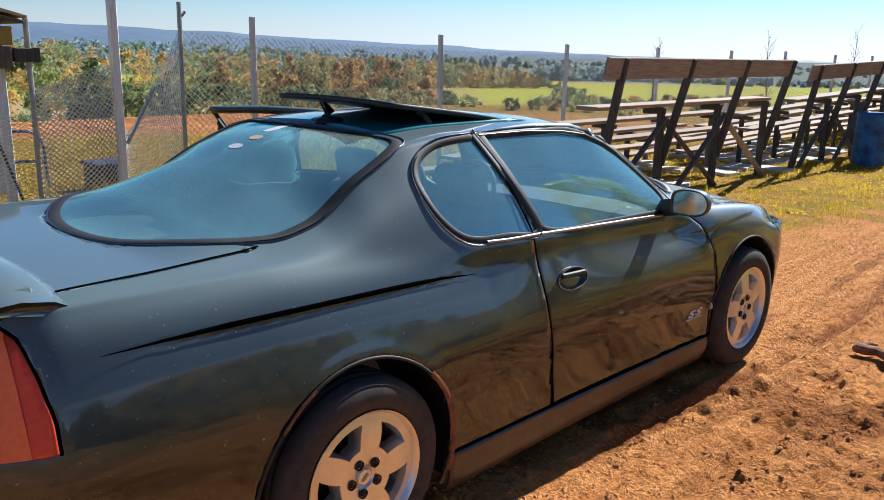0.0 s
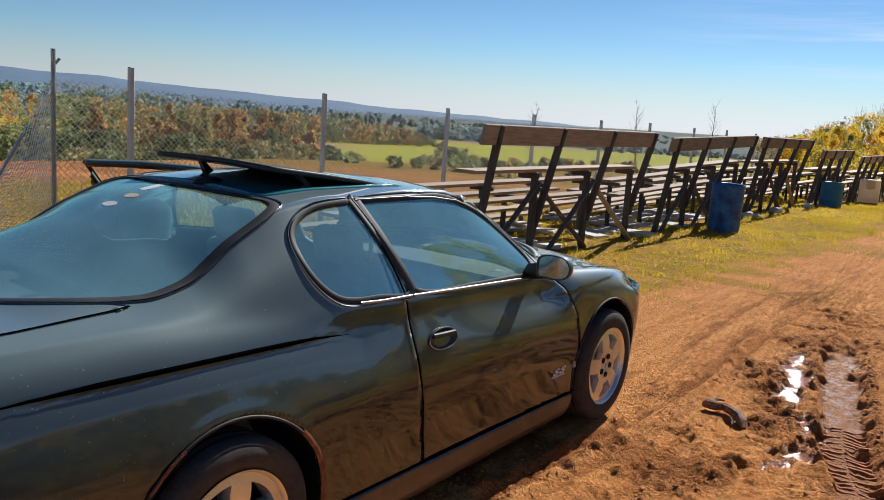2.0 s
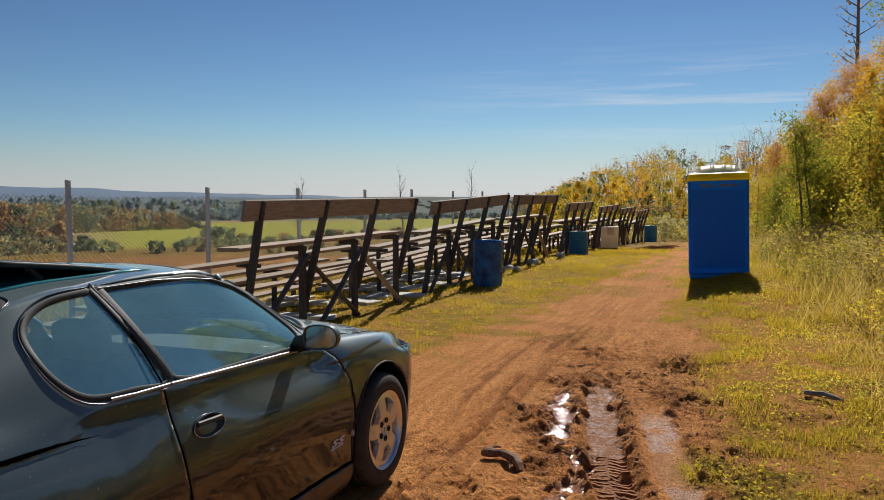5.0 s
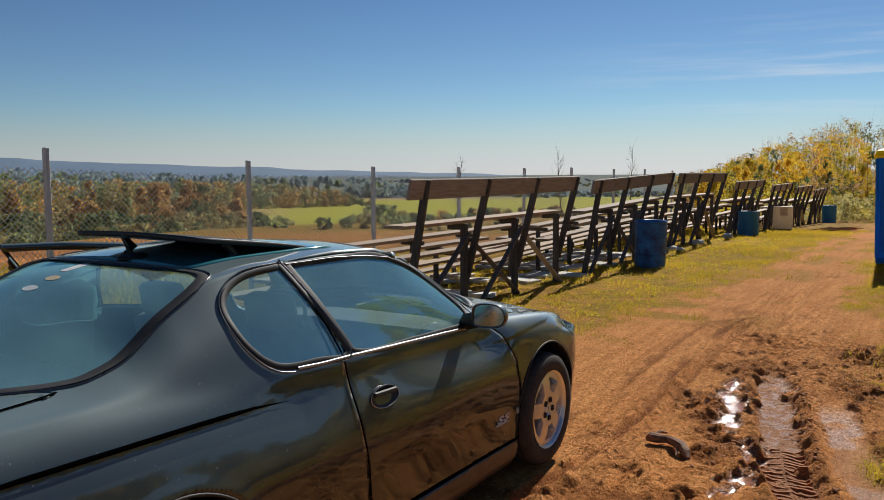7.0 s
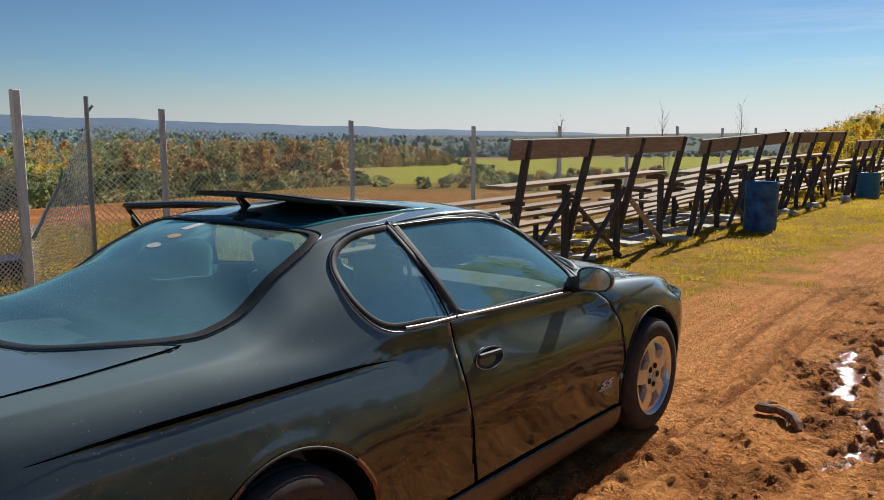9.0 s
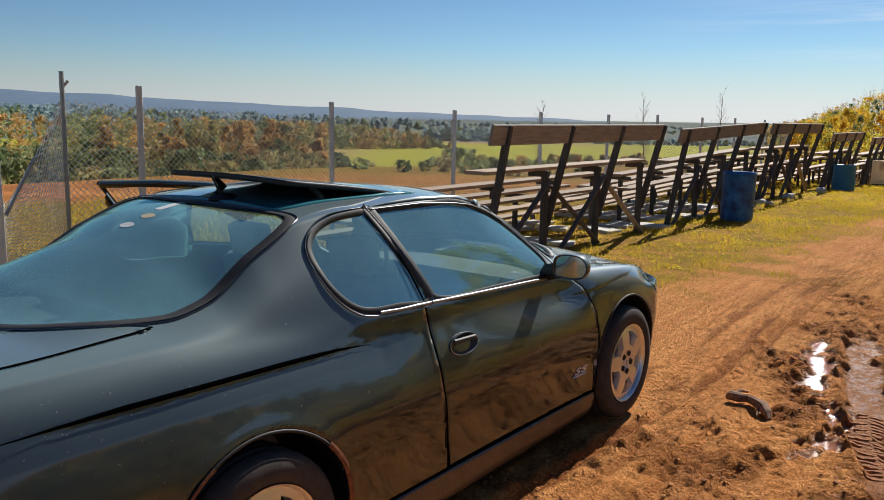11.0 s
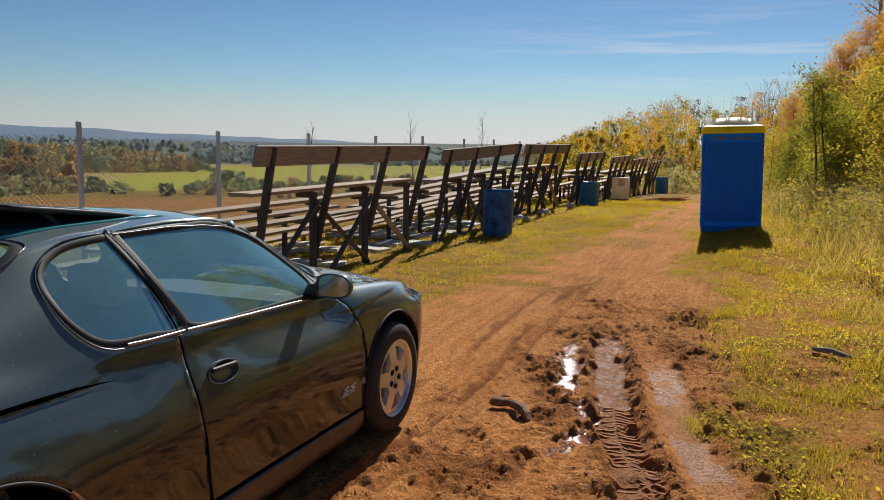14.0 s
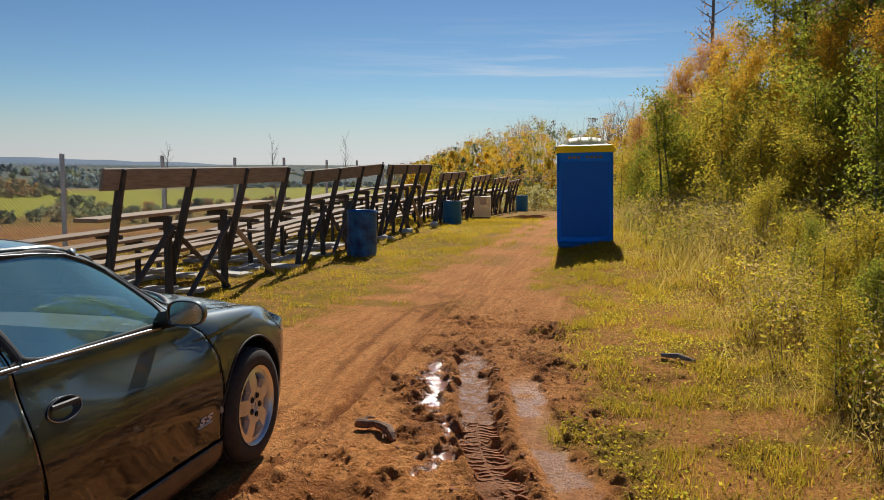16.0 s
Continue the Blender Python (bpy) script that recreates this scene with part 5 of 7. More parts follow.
def build_shell():
    cols = 2 * NJ - 1
    half = np.concatenate([np.repeat(SEC_Y[:, None], NJ, 1)[..., None], SECT], 2)      # y, x, z
    full = np.concatenate([half, half[:, -2::-1] * (1, -1, 1)], 1)
    V = full[..., [1, 0, 2]].reshape(-1, 3)
    i, j = np.meshgrid(np.arange(NS - 1), np.arange(cols - 1), indexing="ij")
    a = (i * cols + j).ravel()
    Q = np.column_stack([a, a + cols, a + cols + 1, a + 1])
    C = V[Q].mean(1)
    jj = j.ravel()
    jj = np.where(jj < NJ - 1, jj, cols - 2 - jj)
    on_side, right = jj < SIDE_N - 1, C[:, 0] > 0
    e1, e2 = V[Q[:, 2]] - V[Q[:, 0]], V[Q[:, 3]] - V[Q[:, 1]]
    N = np.cross(e1, e2)
    N /= np.linalg.norm(N, axis=1, keepdims=True) + 1e-12
    yz, xy = C[:, [1, 2]], C[:, :2]
    which = np.full(len(Q), "body", dtype=object)
    which[on_side & inside(TAIL, yz)] = "tail"
    which[on_side & inside(HEAD, yz)] = "head"
    which[on_side & inside(SILL, yz)] = "sill"
    which[on_side & inside(DOOR, yz)] = "door"
    which[~on_side & inside(TRUNK, xy)] = "trunk"
    which[inside(HOOD, xy) & (C[:, 2] > 0.66) & ~on_side] = "hood"
    which[on_side & inside(QUARTER, yz)] = "quarter"
    which[on_side & inside(DOORWIN, yz)] = "doorwin"
    which[(jj >= SIDE_N - 12) & inside(REARWIN, xy) & (C[:, 2] > 1.0)] = "rearwin"
    which[(jj >= SIDE_N - 12) & inside(WINDSCREEN, xy)] = "windscreen"
    for cy in (0.0, 2.807):
        which[(np.hypot(C[:, 1] - cy, C[:, 2] - 0.345) < 0.414) & (C[:, 2] < 0.8)] = "arch"
    # draw the cut edges onto their outlines
    VN = np.zeros_like(V)
    for k in range(4):
        np.add.at(VN, Q[:, k], N)
    VN /= np.linalg.norm(VN, axis=1, keepdims=True) + 1e-12
    circle = lambda cy: np.array([(cy + 0.414 * math.cos(t), 0.345 + 0.414 * math.sin(t)) for t in np.linspace(0, 2 * math.pi, 90)])  # noqa: E731
    edges = {}
    for key, poly, axes in (("door", DOOR, (1, 2)), ("tail", TAIL, (1, 2)), ("head", HEAD, (1, 2)), ("sill", SILL, (1, 2)), ("trunk", TRUNK, (0, 1)), ("hood", HOOD, (0, 1)),
                            ("quarter", QUARTER, (1, 2)), ("doorwin", DOORWIN, (1, 2)), ("rearwin", REARWIN, (0, 1)), ("windscreen", WINDSCREEN, (0, 1)), ("arch", circle(0.0), (1, 2)), ("arch", circle(2.807), (1, 2))):
        inn, out = np.zeros(len(V), bool), np.zeros(len(V), bool)
        sel = which == key
        if key == "arch":
            sel = sel & (np.abs(C[:, 1] - poly[:, 0].mean()) < 0.6)
        inn[Q[sel].ravel()] = True
        out[Q[~sel].ravel()] = True
        b = np.where(inn & out)[0]
        if len(b) == 0:
            continue
        p = V[b][:, axes]
        q = nearest_on(poly, p)
        d = q - p
        ok = np.linalg.norm(d, axis=1) < 0.03
        third = 3 - sum(axes)
        n = VN[b]
        dz = -(d[:, 0] * n[:, axes[0]] + d[:, 1] * n[:, axes[1]]) / np.where(np.abs(n[:, third]) < 0.15, 0.15 * np.sign(n[:, third] + 1e-9), n[:, third])
        V[b[ok], axes[0]], V[b[ok], axes[1]] = q[ok, 0], q[ok, 1]
        V[b[ok], third] += np.clip(dz[ok], -0.02, 0.02)
        edges.setdefault(key, []).append(b)
    return V, Q, which, right, VN


SHELL_V, SHELL_Q, WHICH, RIGHT, SHELL_N = build_shell()


def shell_part(name, mask, mat, parent, label="", offset=0.0, smooth=True, m=None, thick=0.0):
    q = SHELL_Q[mask]
    ids, inv = np.unique(q, return_inverse=True)
    v = SHELL_V[ids] + SHELL_N[ids] * offset
    if m is not None:
        v = np.array([m @ Vector(p) for p in v])
    ob = raw(name, v, inv.reshape(-1, 4), mat, parent, label, smooth)
    if thick:
        s = ob.modifiers.new("thickness", "SOLIDIFY")
        s.thickness, s.offset = thick, -1
    return ob


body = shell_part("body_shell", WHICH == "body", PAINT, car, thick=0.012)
rear_cap = bmesh.new()
cols = 2 * NJ - 1
for row, flip in ((0, False), (NS - 1, True)):
    vs = [rear_cap.verts.new(SHELL_V[row * cols + k]) for k in range(0, cols, 2)]
    rear_cap.faces.new(vs[::-1] if flip else vs)
part("bumper_end_panel", rear_cap, PAINT, car)
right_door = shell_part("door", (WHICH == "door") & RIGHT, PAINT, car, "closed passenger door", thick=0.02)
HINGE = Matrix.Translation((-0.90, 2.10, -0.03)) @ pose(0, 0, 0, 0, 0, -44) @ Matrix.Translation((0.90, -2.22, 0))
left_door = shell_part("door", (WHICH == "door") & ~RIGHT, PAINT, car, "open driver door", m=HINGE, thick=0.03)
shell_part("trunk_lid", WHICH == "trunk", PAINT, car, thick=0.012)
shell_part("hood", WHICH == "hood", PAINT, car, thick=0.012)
shell_part("side_skirt", (WHICH == "sill") & RIGHT, DUSTSKIRT, car, "black skirt under brown dust", offset=0.010, thick=0.03)
shell_part("side_skirt", (WHICH == "sill") & ~RIGHT, DUSTSKIRT, car, "black skirt under brown dust", offset=0.010, thick=0.03)
tail_right = shell_part("tail_light", (WHICH == "tail") & RIGHT, REDLENS, car, "faded red wraparound tail light", offset=0.006, thick=0.02)
MID_Y = SHELL_V[SHELL_Q].mean(1)[:, 1]
shell_part("lens_segment", (WHICH == "tail") & RIGHT & (MID_Y < -0.995), ORANGELENS, tail_right, "paler faded orange lens segment", offset=0.009)
shell_part("tail_light", (WHICH == "tail") & ~RIGHT, REDLENS, car, offset=0.006, thick=0.02)
for side in (RIGHT, ~RIGHT):
    hl = shell_part("headlight", (WHICH == "head") & side, CLEAR, car, offset=0.003)
    shell_part("reflector", (WHICH == "head") & side, CHROME, hl, offset=-0.035)
shell_part("quarter_window", (WHICH == "quarter") & RIGHT, GLASS, car, offset=-0.006)
shell_part("quarter_window", (WHICH == "quarter") & ~RIGHT, GLASS, car, offset=-0.006)
shell_part("window_glass", (WHICH == "doorwin") & RIGHT, GLASS, right_door, offset=-0.006)
shell_part("rear_window", WHICH == "rearwin", REARGLASS, car, offset=-0.004)
shell_part("windscreen", WHICH == "windscreen", FRONTGLASS, car, offset=-0.004)
for pane in [o for o in bpy.data.objects if o.name.split(".")[0] in ("quarter_window", "window_glass", "rear_window", "windscreen")]:
    pane.visible_shadow = False


def side_line(points, lift=0.0, sgn=1, m=None):
    out = []
    for (y0, z0), (y1, z1) in zip(points, points[1:]):
        n = max(2, int(math.hypot(y1 - y0, z1 - z0) / 0.03))
        out += [(y0 + (y1 - y0) * k / n, z0 + (z1 - z0) * k / n) for k in range(n)]
    out.append(tuple(points[-1]))
    pts = [Vector((sgn * (side_x(y, z) + lift), y, z)) for y, z in out]
    return [m @ p for p in pts] if m is not None else pts


def top_line(points, lift=0.0):
    out = []
    for (x0, y0), (x1, y1) in zip(points, points[1:]):
        n = max(2, int(math.hypot(x1 - x0, y1 - y0) / 0.03))
        out += [(x0 + (x1 - x0) * k / n, y0 + (y1 - y0) * k / n) for k in range(n)]
    out.append(tuple(points[-1]))
    return [Vector((x, y, top_z(x, y) + lift)) for x, y in out]


def ribbon(points, width, lift, outward=None):
    """A thin moulding strip that follows points: flat cross-section, slightly domed."""
    own = bmesh.new()
    rows = []
    n = len(points)
    for i, p in enumerate(points):
        d = (points[min(i + 1, n - 1)] - points[max(i - 1, 0)]).normalized()
        o = outward(p) if outward else Vector((1 if p.x > 0 else -1, 0, 0.25)).normalized()
        s = d.cross(o).normalized()
        rows.append([own.verts.new(p + s * width * u + o * (lift * h)) for u, h in ((-0.5, -0.6), (-0.42, 0.7), (0.0, 1.0), (0.42, 0.7), (0.5, -0.6))])
    for a, b in zip(rows, rows[1:]):
        for k in range(4):
            own.faces.new((a[k], a[k + 1], b[k + 1], b[k]))
    return own


def grow(poly, d):
    c = poly.mean(0)
    v = poly - c
    return c + v * (1 + d / (np.linalg.norm(v, axis=1, keepdims=True) + 1e-9))


def closed(poly):
    return [tuple(p) for p in poly] + [tuple(poly[0])]


UP = lambda p: Vector((0.15 * p.x, 0, 1)).normalized()  # noqa: E731
for sgn, owner in ((1, car), (-1, car)):
    part("window_seal", ribbon(side_line(closed(grow(QUARTER, 0.006)), 0.001, sgn), 0.028, 0.0015), SEAL, owner, "black rubber window seal", smooth=True)
    part("window_moulding", ribbon(side_line(closed(grow(QUARTER, 0.026)), 0.004, sgn), 0.006, 0.003), DULLCHROME, owner, "thin bright moulding", smooth=True)
for sgn, owner, m in ((1, right_door, None), (-1, left_door, HINGE)):
    part("window_seal", ribbon(side_line(closed(grow(DOORWIN, 0.006)), 0.001, sgn, m), 0.026, 0.0015), SEAL, owner, "black rubber window seal", smooth=True)
part("belt_moulding", ribbon(side_line([(1.0, 1.026), (1.5, 1.0), (2.03, 0.973)], 0.006), 0.014, 0.003), CHROME, right_door, "bright chrome belt moulding", smooth=True)
part("belt_moulding", ribbon(side_line([(0.985, 1.027), (0.80, 1.031), (0.68, 1.038)], 0.006), 0.013, 0.003), CHROME, car, "bright chrome belt moulding", smooth=True)
part("drip_moulding", ribbon(side_line([(0.86, 1.414), (1.2, 1.414), (1.42, 1.400), (1.6, 1.376), (1.75, 1.325), (1.96, 1.222), (2.1, 1.088)], 0.003), 0.008, 0.006), DULLCHROME, car, "thin bright drip moulding", smooth=True)
part("pillar_strip", ribbon(side_line([(0.868, 1.408), (0.93, 1.22), (1.005, 1.05)], 0.004), 0.050, 0.002), SEAL, right_door, "gloss black door pillar", smooth=True)
part("rear_window_seal", ribbon(top_line(closed(grow(REARWIN, 0.0)), 0.001), 0.044, 0.0012, UP), SEAL, car, "wide black rear window border", smooth=True)
part("rear_window_moulding", ribbon(top_line(closed(grow(REARWIN, 0.026)), 0.003), 0.006, 0.003, UP), DULLCHROME, car, "thin bright moulding", smooth=True)
part("windscreen_seal", ribbon(top_line(closed(grow(WINDSCREEN, 0.0)), 0.001), 0.045, 0.006, UP), TRIM, car, smooth=True)
# panel gaps
part("door_gap", ribbon(side_line([tuple(p) for p in DOOR[1:8]], 0.003), 0.010, 0.001), GAP_FOLD, car, "dark door shut line")
part("door_gap", ribbon(side_line([tuple(p) for p in DOOR[7:13]], 0.003), 0.006, 0.001), GAP_FOLD, car, "dark door shut line")
part("trunk_gap", ribbon(top_line([(0.69, -0.93), (0.684, -0.6), (0.662, -0.26), (0.655, -0.21)], 0.003), 0.013, 0.001, UP), GAP_FOLD, car, "dark trunk shut line")
part("hood_gap", ribbon(top_line([(0.72, 2.42), (0.76, 2.8), (0.70, 3.2), (0.58, 3.5)], 0.0005), 0.008, 0.001, UP), GAP_FOLD, car)
part("tail_gap", ribbon(side_line([(-1.0, 1.055), (-0.968, 1.025), (-0.947, 0.93), (-0.93, 0.82), (-0.93, 0.74)], 0.001), 0.010, 0.001), GAP_FOLD, car)
part("skirt_gap", ribbon(side_line([(0.42, 0.283), (1.2, 0.279), (2.4, 0.271)], 0.002), 0.012, 0.001), GAP_FOLD, car)

# wheel arches: inner wells and lips
for cy in (0.0, 2.807):
    for sgn in (1, -1):
        own = bmesh.new()
        rows = []
        for t in np.linspace(-0.35, math.pi + 0.35, 40):
            y, z = cy + 0.412 * math.cos(t), 0.345 + 0.412 * math.sin(t)
            xo = side_x(y, max(z, 0.2)) - 0.012
            rows.append([own.verts.new((sgn * x, y2, z2)) for x, y2, z2 in ((xo, y, z), (xo - 0.03, y, z), (0.48, y, z), (0.44, cy, 0.345))])
        for a, b in zip(rows, rows[1:]):
            for k in range(3):
                own.faces.new((a[k], a[k + 1], b[k + 1], b[k]))
        part("wheel_well", own, TRIM, car)
        lip = [Vector((sgn * (side_x(cy + 0.416 * math.cos(t), 0.345 + 0.416 * math.sin(t)) + 0.003), cy + 0.416 * math.cos(t), 0.345 + 0.416 * math.sin(t))) for t in np.linspace(0.12, math.pi - 0.05, 40)]
        part("arch_lip", ribbon(lip, 0.012, 0.003), SEAL, car, smooth=True)
# rust and bare primer on the rear right arch
for t0, t1, w, mat, text in ((2.05, 2.45, 0.010, RUST, "flaking rust on the arch edge"), (-0.30, 0.80, 0.024, RUST, "bare orange-brown patch at the arch")):
    lip = [Vector((side_x(0.419 * math.cos(t), 0.345 + 0.419 * math.sin(t)) + 0.009, 0.419 * math.cos(t), 0.345 + 0.419 * math.sin(t))) for t in np.linspace(t0, t1, 14)]
    own = ribbon(lip, w, 0.003)
    for v in own.verts:
        v.co += 0.006 * Vector((0, noise.noise(v.co * 60), noise.noise(v.co * 47)))
    part("rust_patch", own, mat, car, text)


# ---- wheels ----
def build_wheel(name):
    root = empty(name)
    R, r = 0.345, 0.243
    prof = [(r - 0.012, -0.11), (r + 0.02, -0.118), (R - 0.03, -0.115), (R - 0.008, -0.095), (R, -0.06), (R, -0.05), (R - 0.008, -0.047), (R - 0.008, -0.039), (R, -0.036), (R, -0.006), (R - 0.008, -0.003), (R - 0.008, 0.003), (R, 0.006), (R, 0.036), (R - 0.008, 0.039), (R - 0.008, 0.047), (R, 0.05), (R, 0.06), (R - 0.008, 0.095), (R - 0.03, 0.113), (r + 0.035, 0.118), (r + 0.008, 0.112), (r - 0.012, 0.10)]
    part("tyre", lathe(prof, 72, "x", True), RUBBER, root, "dusty worn low-profile tyre", smooth=True)
    part("rim", lathe([(r - 0.004, 0.112), (r - 0.014, 0.106), (r - 0.022, 0.08), (r - 0.026, -0.09), (r - 0.004, -0.112), (r - 0.002, -0.10)], 60, "x"), ALLOY, root, "dull silver alloy rim", smooth=True)
    # five broad spokes: a dished disc with five pockets through it
    own = bmesh.new()
    def face_x(q):
        return 0.085 + 0.018 * math.sin(min(q / 0.22, 1.0) * math.pi * 0.9) - (0.010 if q < 0.035 else 0)
    radii = [0.032, 0.045, 0.07, 0.090, 0.108, 0.125, 0.142, 0.160, 0.178, 0.194, 0.206, 0.218, 0.233]
    grid = []
    for q in radii:
        w = 14.0 + 9.5 * min(max((q - 0.108) / 0.086, 0), 1)
        turns = list(np.linspace(-36, -w, 6)) + list(np.linspace(-w, w, 5))[1:-1] + list(np.linspace(w, 36, 6))[:-1]
        grid.append([own.verts.new((face_x(q), q * math.cos(radians(72 * m + t)), q * math.sin(radians(72 * m + t)))) for m in range(5) for t in turns])
    per = len(grid[0]) // 5
    own.faces.new(grid[0])
    first_i, last_i = radii.index(0.108), radii.index(0.194)
    for i in range(len(radii) - 1):
        for k in range(5 * per):
            if first_i <= i < last_i and 5 <= k % per < 9:
                continue
            e = (k + 1) % (5 * per)
            own.faces.new((grid[i][k], grid[i + 1][k], grid[i + 1][e], grid[i][e]))
    # sloping walls that lead from each pocket's edge to its hole
    for m in range(5):
        cells = [m * per + k for k in range(5, 10)]
        loop = [grid[first_i][k] for k in cells] + [grid[i][cells[-1]] for i in range(first_i + 1, last_i + 1)] + [grid[last_i][k] for k in cells[-2::-1]] + [grid[i][cells[0]] for i in range(last_i - 1, first_i, -1)]
        mid = sum((v.co for v in loop), Vector()) / len(loop)
        deep = [own.verts.new(v.co.lerp(mid, 0.13) + Vector((-0.030, 0, 0))) for v in loop]
        back = [own.verts.new(v.co + Vector((-0.030, 0, 0))) for v in deep]
        for k in range(len(loop)):
            e = (k + 1) % len(loop)
            own.faces.new((loop[k], loop[e], deep[e], deep[k]))
            own.faces.new((deep[k], deep[e], back[e], back[k]))
    for v in [v for v in own.verts if not v.link_faces]:
        own.verts.remove(v)
    bmesh.ops.recalc_face_normals(own, faces=own.faces[:])
    part("spoke_disc", own, ALLOY, root, "five broad silver spokes")
    part("centre_cap", lathe([(0.0005, 0.099), (0.026, 0.098), (0.030, 0.093), (0.031, 0.078)], 24, "x"), ALLOY, root, "round centre cap")
    part("cap_badge", slab(0.0985, 0.1005, -0.016, 0.016, -0.006, 0.006, 0.002), CHROME, root)
    for k in range(5):
        a = 2 * math.pi * (k + 0.5) / 5 + math.pi
        own = lathe([(0.0, 0.099), (0.007, 0.099), (0.0105, 0.093), (0.0105, 0.08)], 6, "x")
        join(own, lathe([(0.012, 0.0985), (0.0175, 0.0985), (0.018, 0.0925), (0.012, 0.0925)], 16, "x"))
        bmesh.ops.translate(own, vec=(0.006, 0.058 * math.cos(a), 0.058 * math.sin(a)), verts=own.verts)
        part("lug_nut", own, BRAKE, root, "dark lug nut")
    part("brake_disc", lathe([(0.04, 0.0), (0.15, 0.0), (0.15, -0.02), (0.04, -0.02)], 40, "x", True), BRAKE, root, "brown-dusted brake disc")
    part("wheel_back", lathe([(0.005, -0.05), (0.225, -0.05), (0.225, -0.06)], 40, "x"), TRIM, root)
    return root


proto = build_wheel("wheel")
proto.parent = car
proto.matrix_basis = pose(0.835, 0.0, 0.345, 44, 0, 0)
for sx, wy, yaw in ((0.835, 2.807, 0), (-0.835, 0.0, 180), (-0.835, 2.807, 180)):
    copy_thing(proto, pose(sx, wy, 0.345, 64, 0, 0) if yaw == 0 else pose(sx, wy, 0.345, 0, 0, 180))
# underside, axles
part("underbody", slab(-0.74, 0.74, -1.0, 3.6, 0.19, 0.26, 0.02), TRIM, car)

# dark ribbon painted as shade along the rear quarter fold, thin at both ends
fold = [(-0.80, 0.958), (-0.63, 0.963), (-0.46, 0.965), (-0.27, 0.964), (-0.07, 0.961), (0.16, 0.956), (0.42, 0.947), (0.60, 0.931)]
own = ribbon(side_line(fold, 0.003), 0.017, 0.0015)
own.verts.ensure_lookup_table()
count = len(own.verts) // 5
for i in range(count):
    five = [own.verts[i * 5 + k] for k in range(5)]
    mid = five[2].co.copy()
    f = i / (count - 1)
    w = min(1.0, f * 3.5 + 0.12) * min(1.0, (1 - f) * 4.0 + 0.05)
    for v in five:
        v.co = mid + (v.co - mid) * w
part("body_fold", own, GAP_FOLD, car, "dark strip for the shade in the quarter fold", smooth=True)

# ---- handle, badge, mirror, spoiler, roof glass ----
hx = side_x(1.163, 0.817)
own = lathe([(0.0, -0.012), (0.046, -0.010), (0.052, 0.004), (0.050, 0.010), (0.044, 0.006), (0.0, -0.006)], 36, "x")
bmesh.ops.scale(own, vec=(1, 1.95, 0.94), verts=own.verts)
bmesh.ops.translate(own, vec=(hx - 0.002, 1.163, 0.817), verts=own.verts)
handle = part("door_handle", own, TRIM, right_door, "oval black door handle", smooth=True)
own = tube([(hx + 0.008, 1.163 + 0.101 * math.cos(t), 0.817 + 0.047 * math.sin(t)) for t in np.linspace(0, 2 * math.pi, 40)], 0.0026, 6, False)
part("handle_ring", own, CHROME, handle, "thin bright ring")
part("handle_grip", beam((hx + 0.012, 1.08, 0.838), (hx + 0.012, 1.245, 0.832), 0.018, 0.022, (0, 0, 1), 0.006), SEAL, handle)
for ob in (handle, *handle.children):
    ob.data.transform(Matrix.Translation((hx, 1.163, 0.817)) @ Matrix.Rotation(radians(-13), 4, "Y") @ Matrix.Translation((-hx, -1.163, -0.817)))
BADGE = surface("silver_badge", (0.70, 0.70, 0.70), (0.80, 0.80, 0.80), 10, 0.35, bump=0, spread=0)
for k in range(2):
    cu = bpy.data.curves.new("badge_text", "FONT")
    cu.body, cu.size, cu.extrude, cu.shear, cu.offset = "S", 0.047, 0.0012, 0.35, 0.002
    tmp = bpy.data.objects.new("badge_tmp", cu)
    scene.collection.objects.link(tmp)
    me = bpy.data.meshes.new_from_object(tmp)
    bpy.data.objects.remove(tmp)
    me.materials.append(BADGE)
    letter = new("badge_letter", me)
    letter.parent = right_door
    letter.matrix_basis = Matrix.Translation((side_x(2.2, 0.44) + 0.004, 2.160 + 0.070 * k, 0.420)) @ pose(0, 0, 0, 90, 0, 90) @ Matrix.Scale(2.5, 4, (1, 0, 0))
    tagged(letter, "chrome badge letter")
part("badge_underline", beam((side_x(2.1, 0.39) + 0.004, 2.150, 0.409), (side_x(2.3, 0.39) + 0.004, 2.295, 0.409), 0.003, 0.008), BADGE, right_door)
part("side_marker", slab(side_x(2.40, 0.44) - 0.004, side_x(2.40, 0.44) + 0.006, 2.385, 2.415, 0.42, 0.46, 0.004), PRIMER, car)

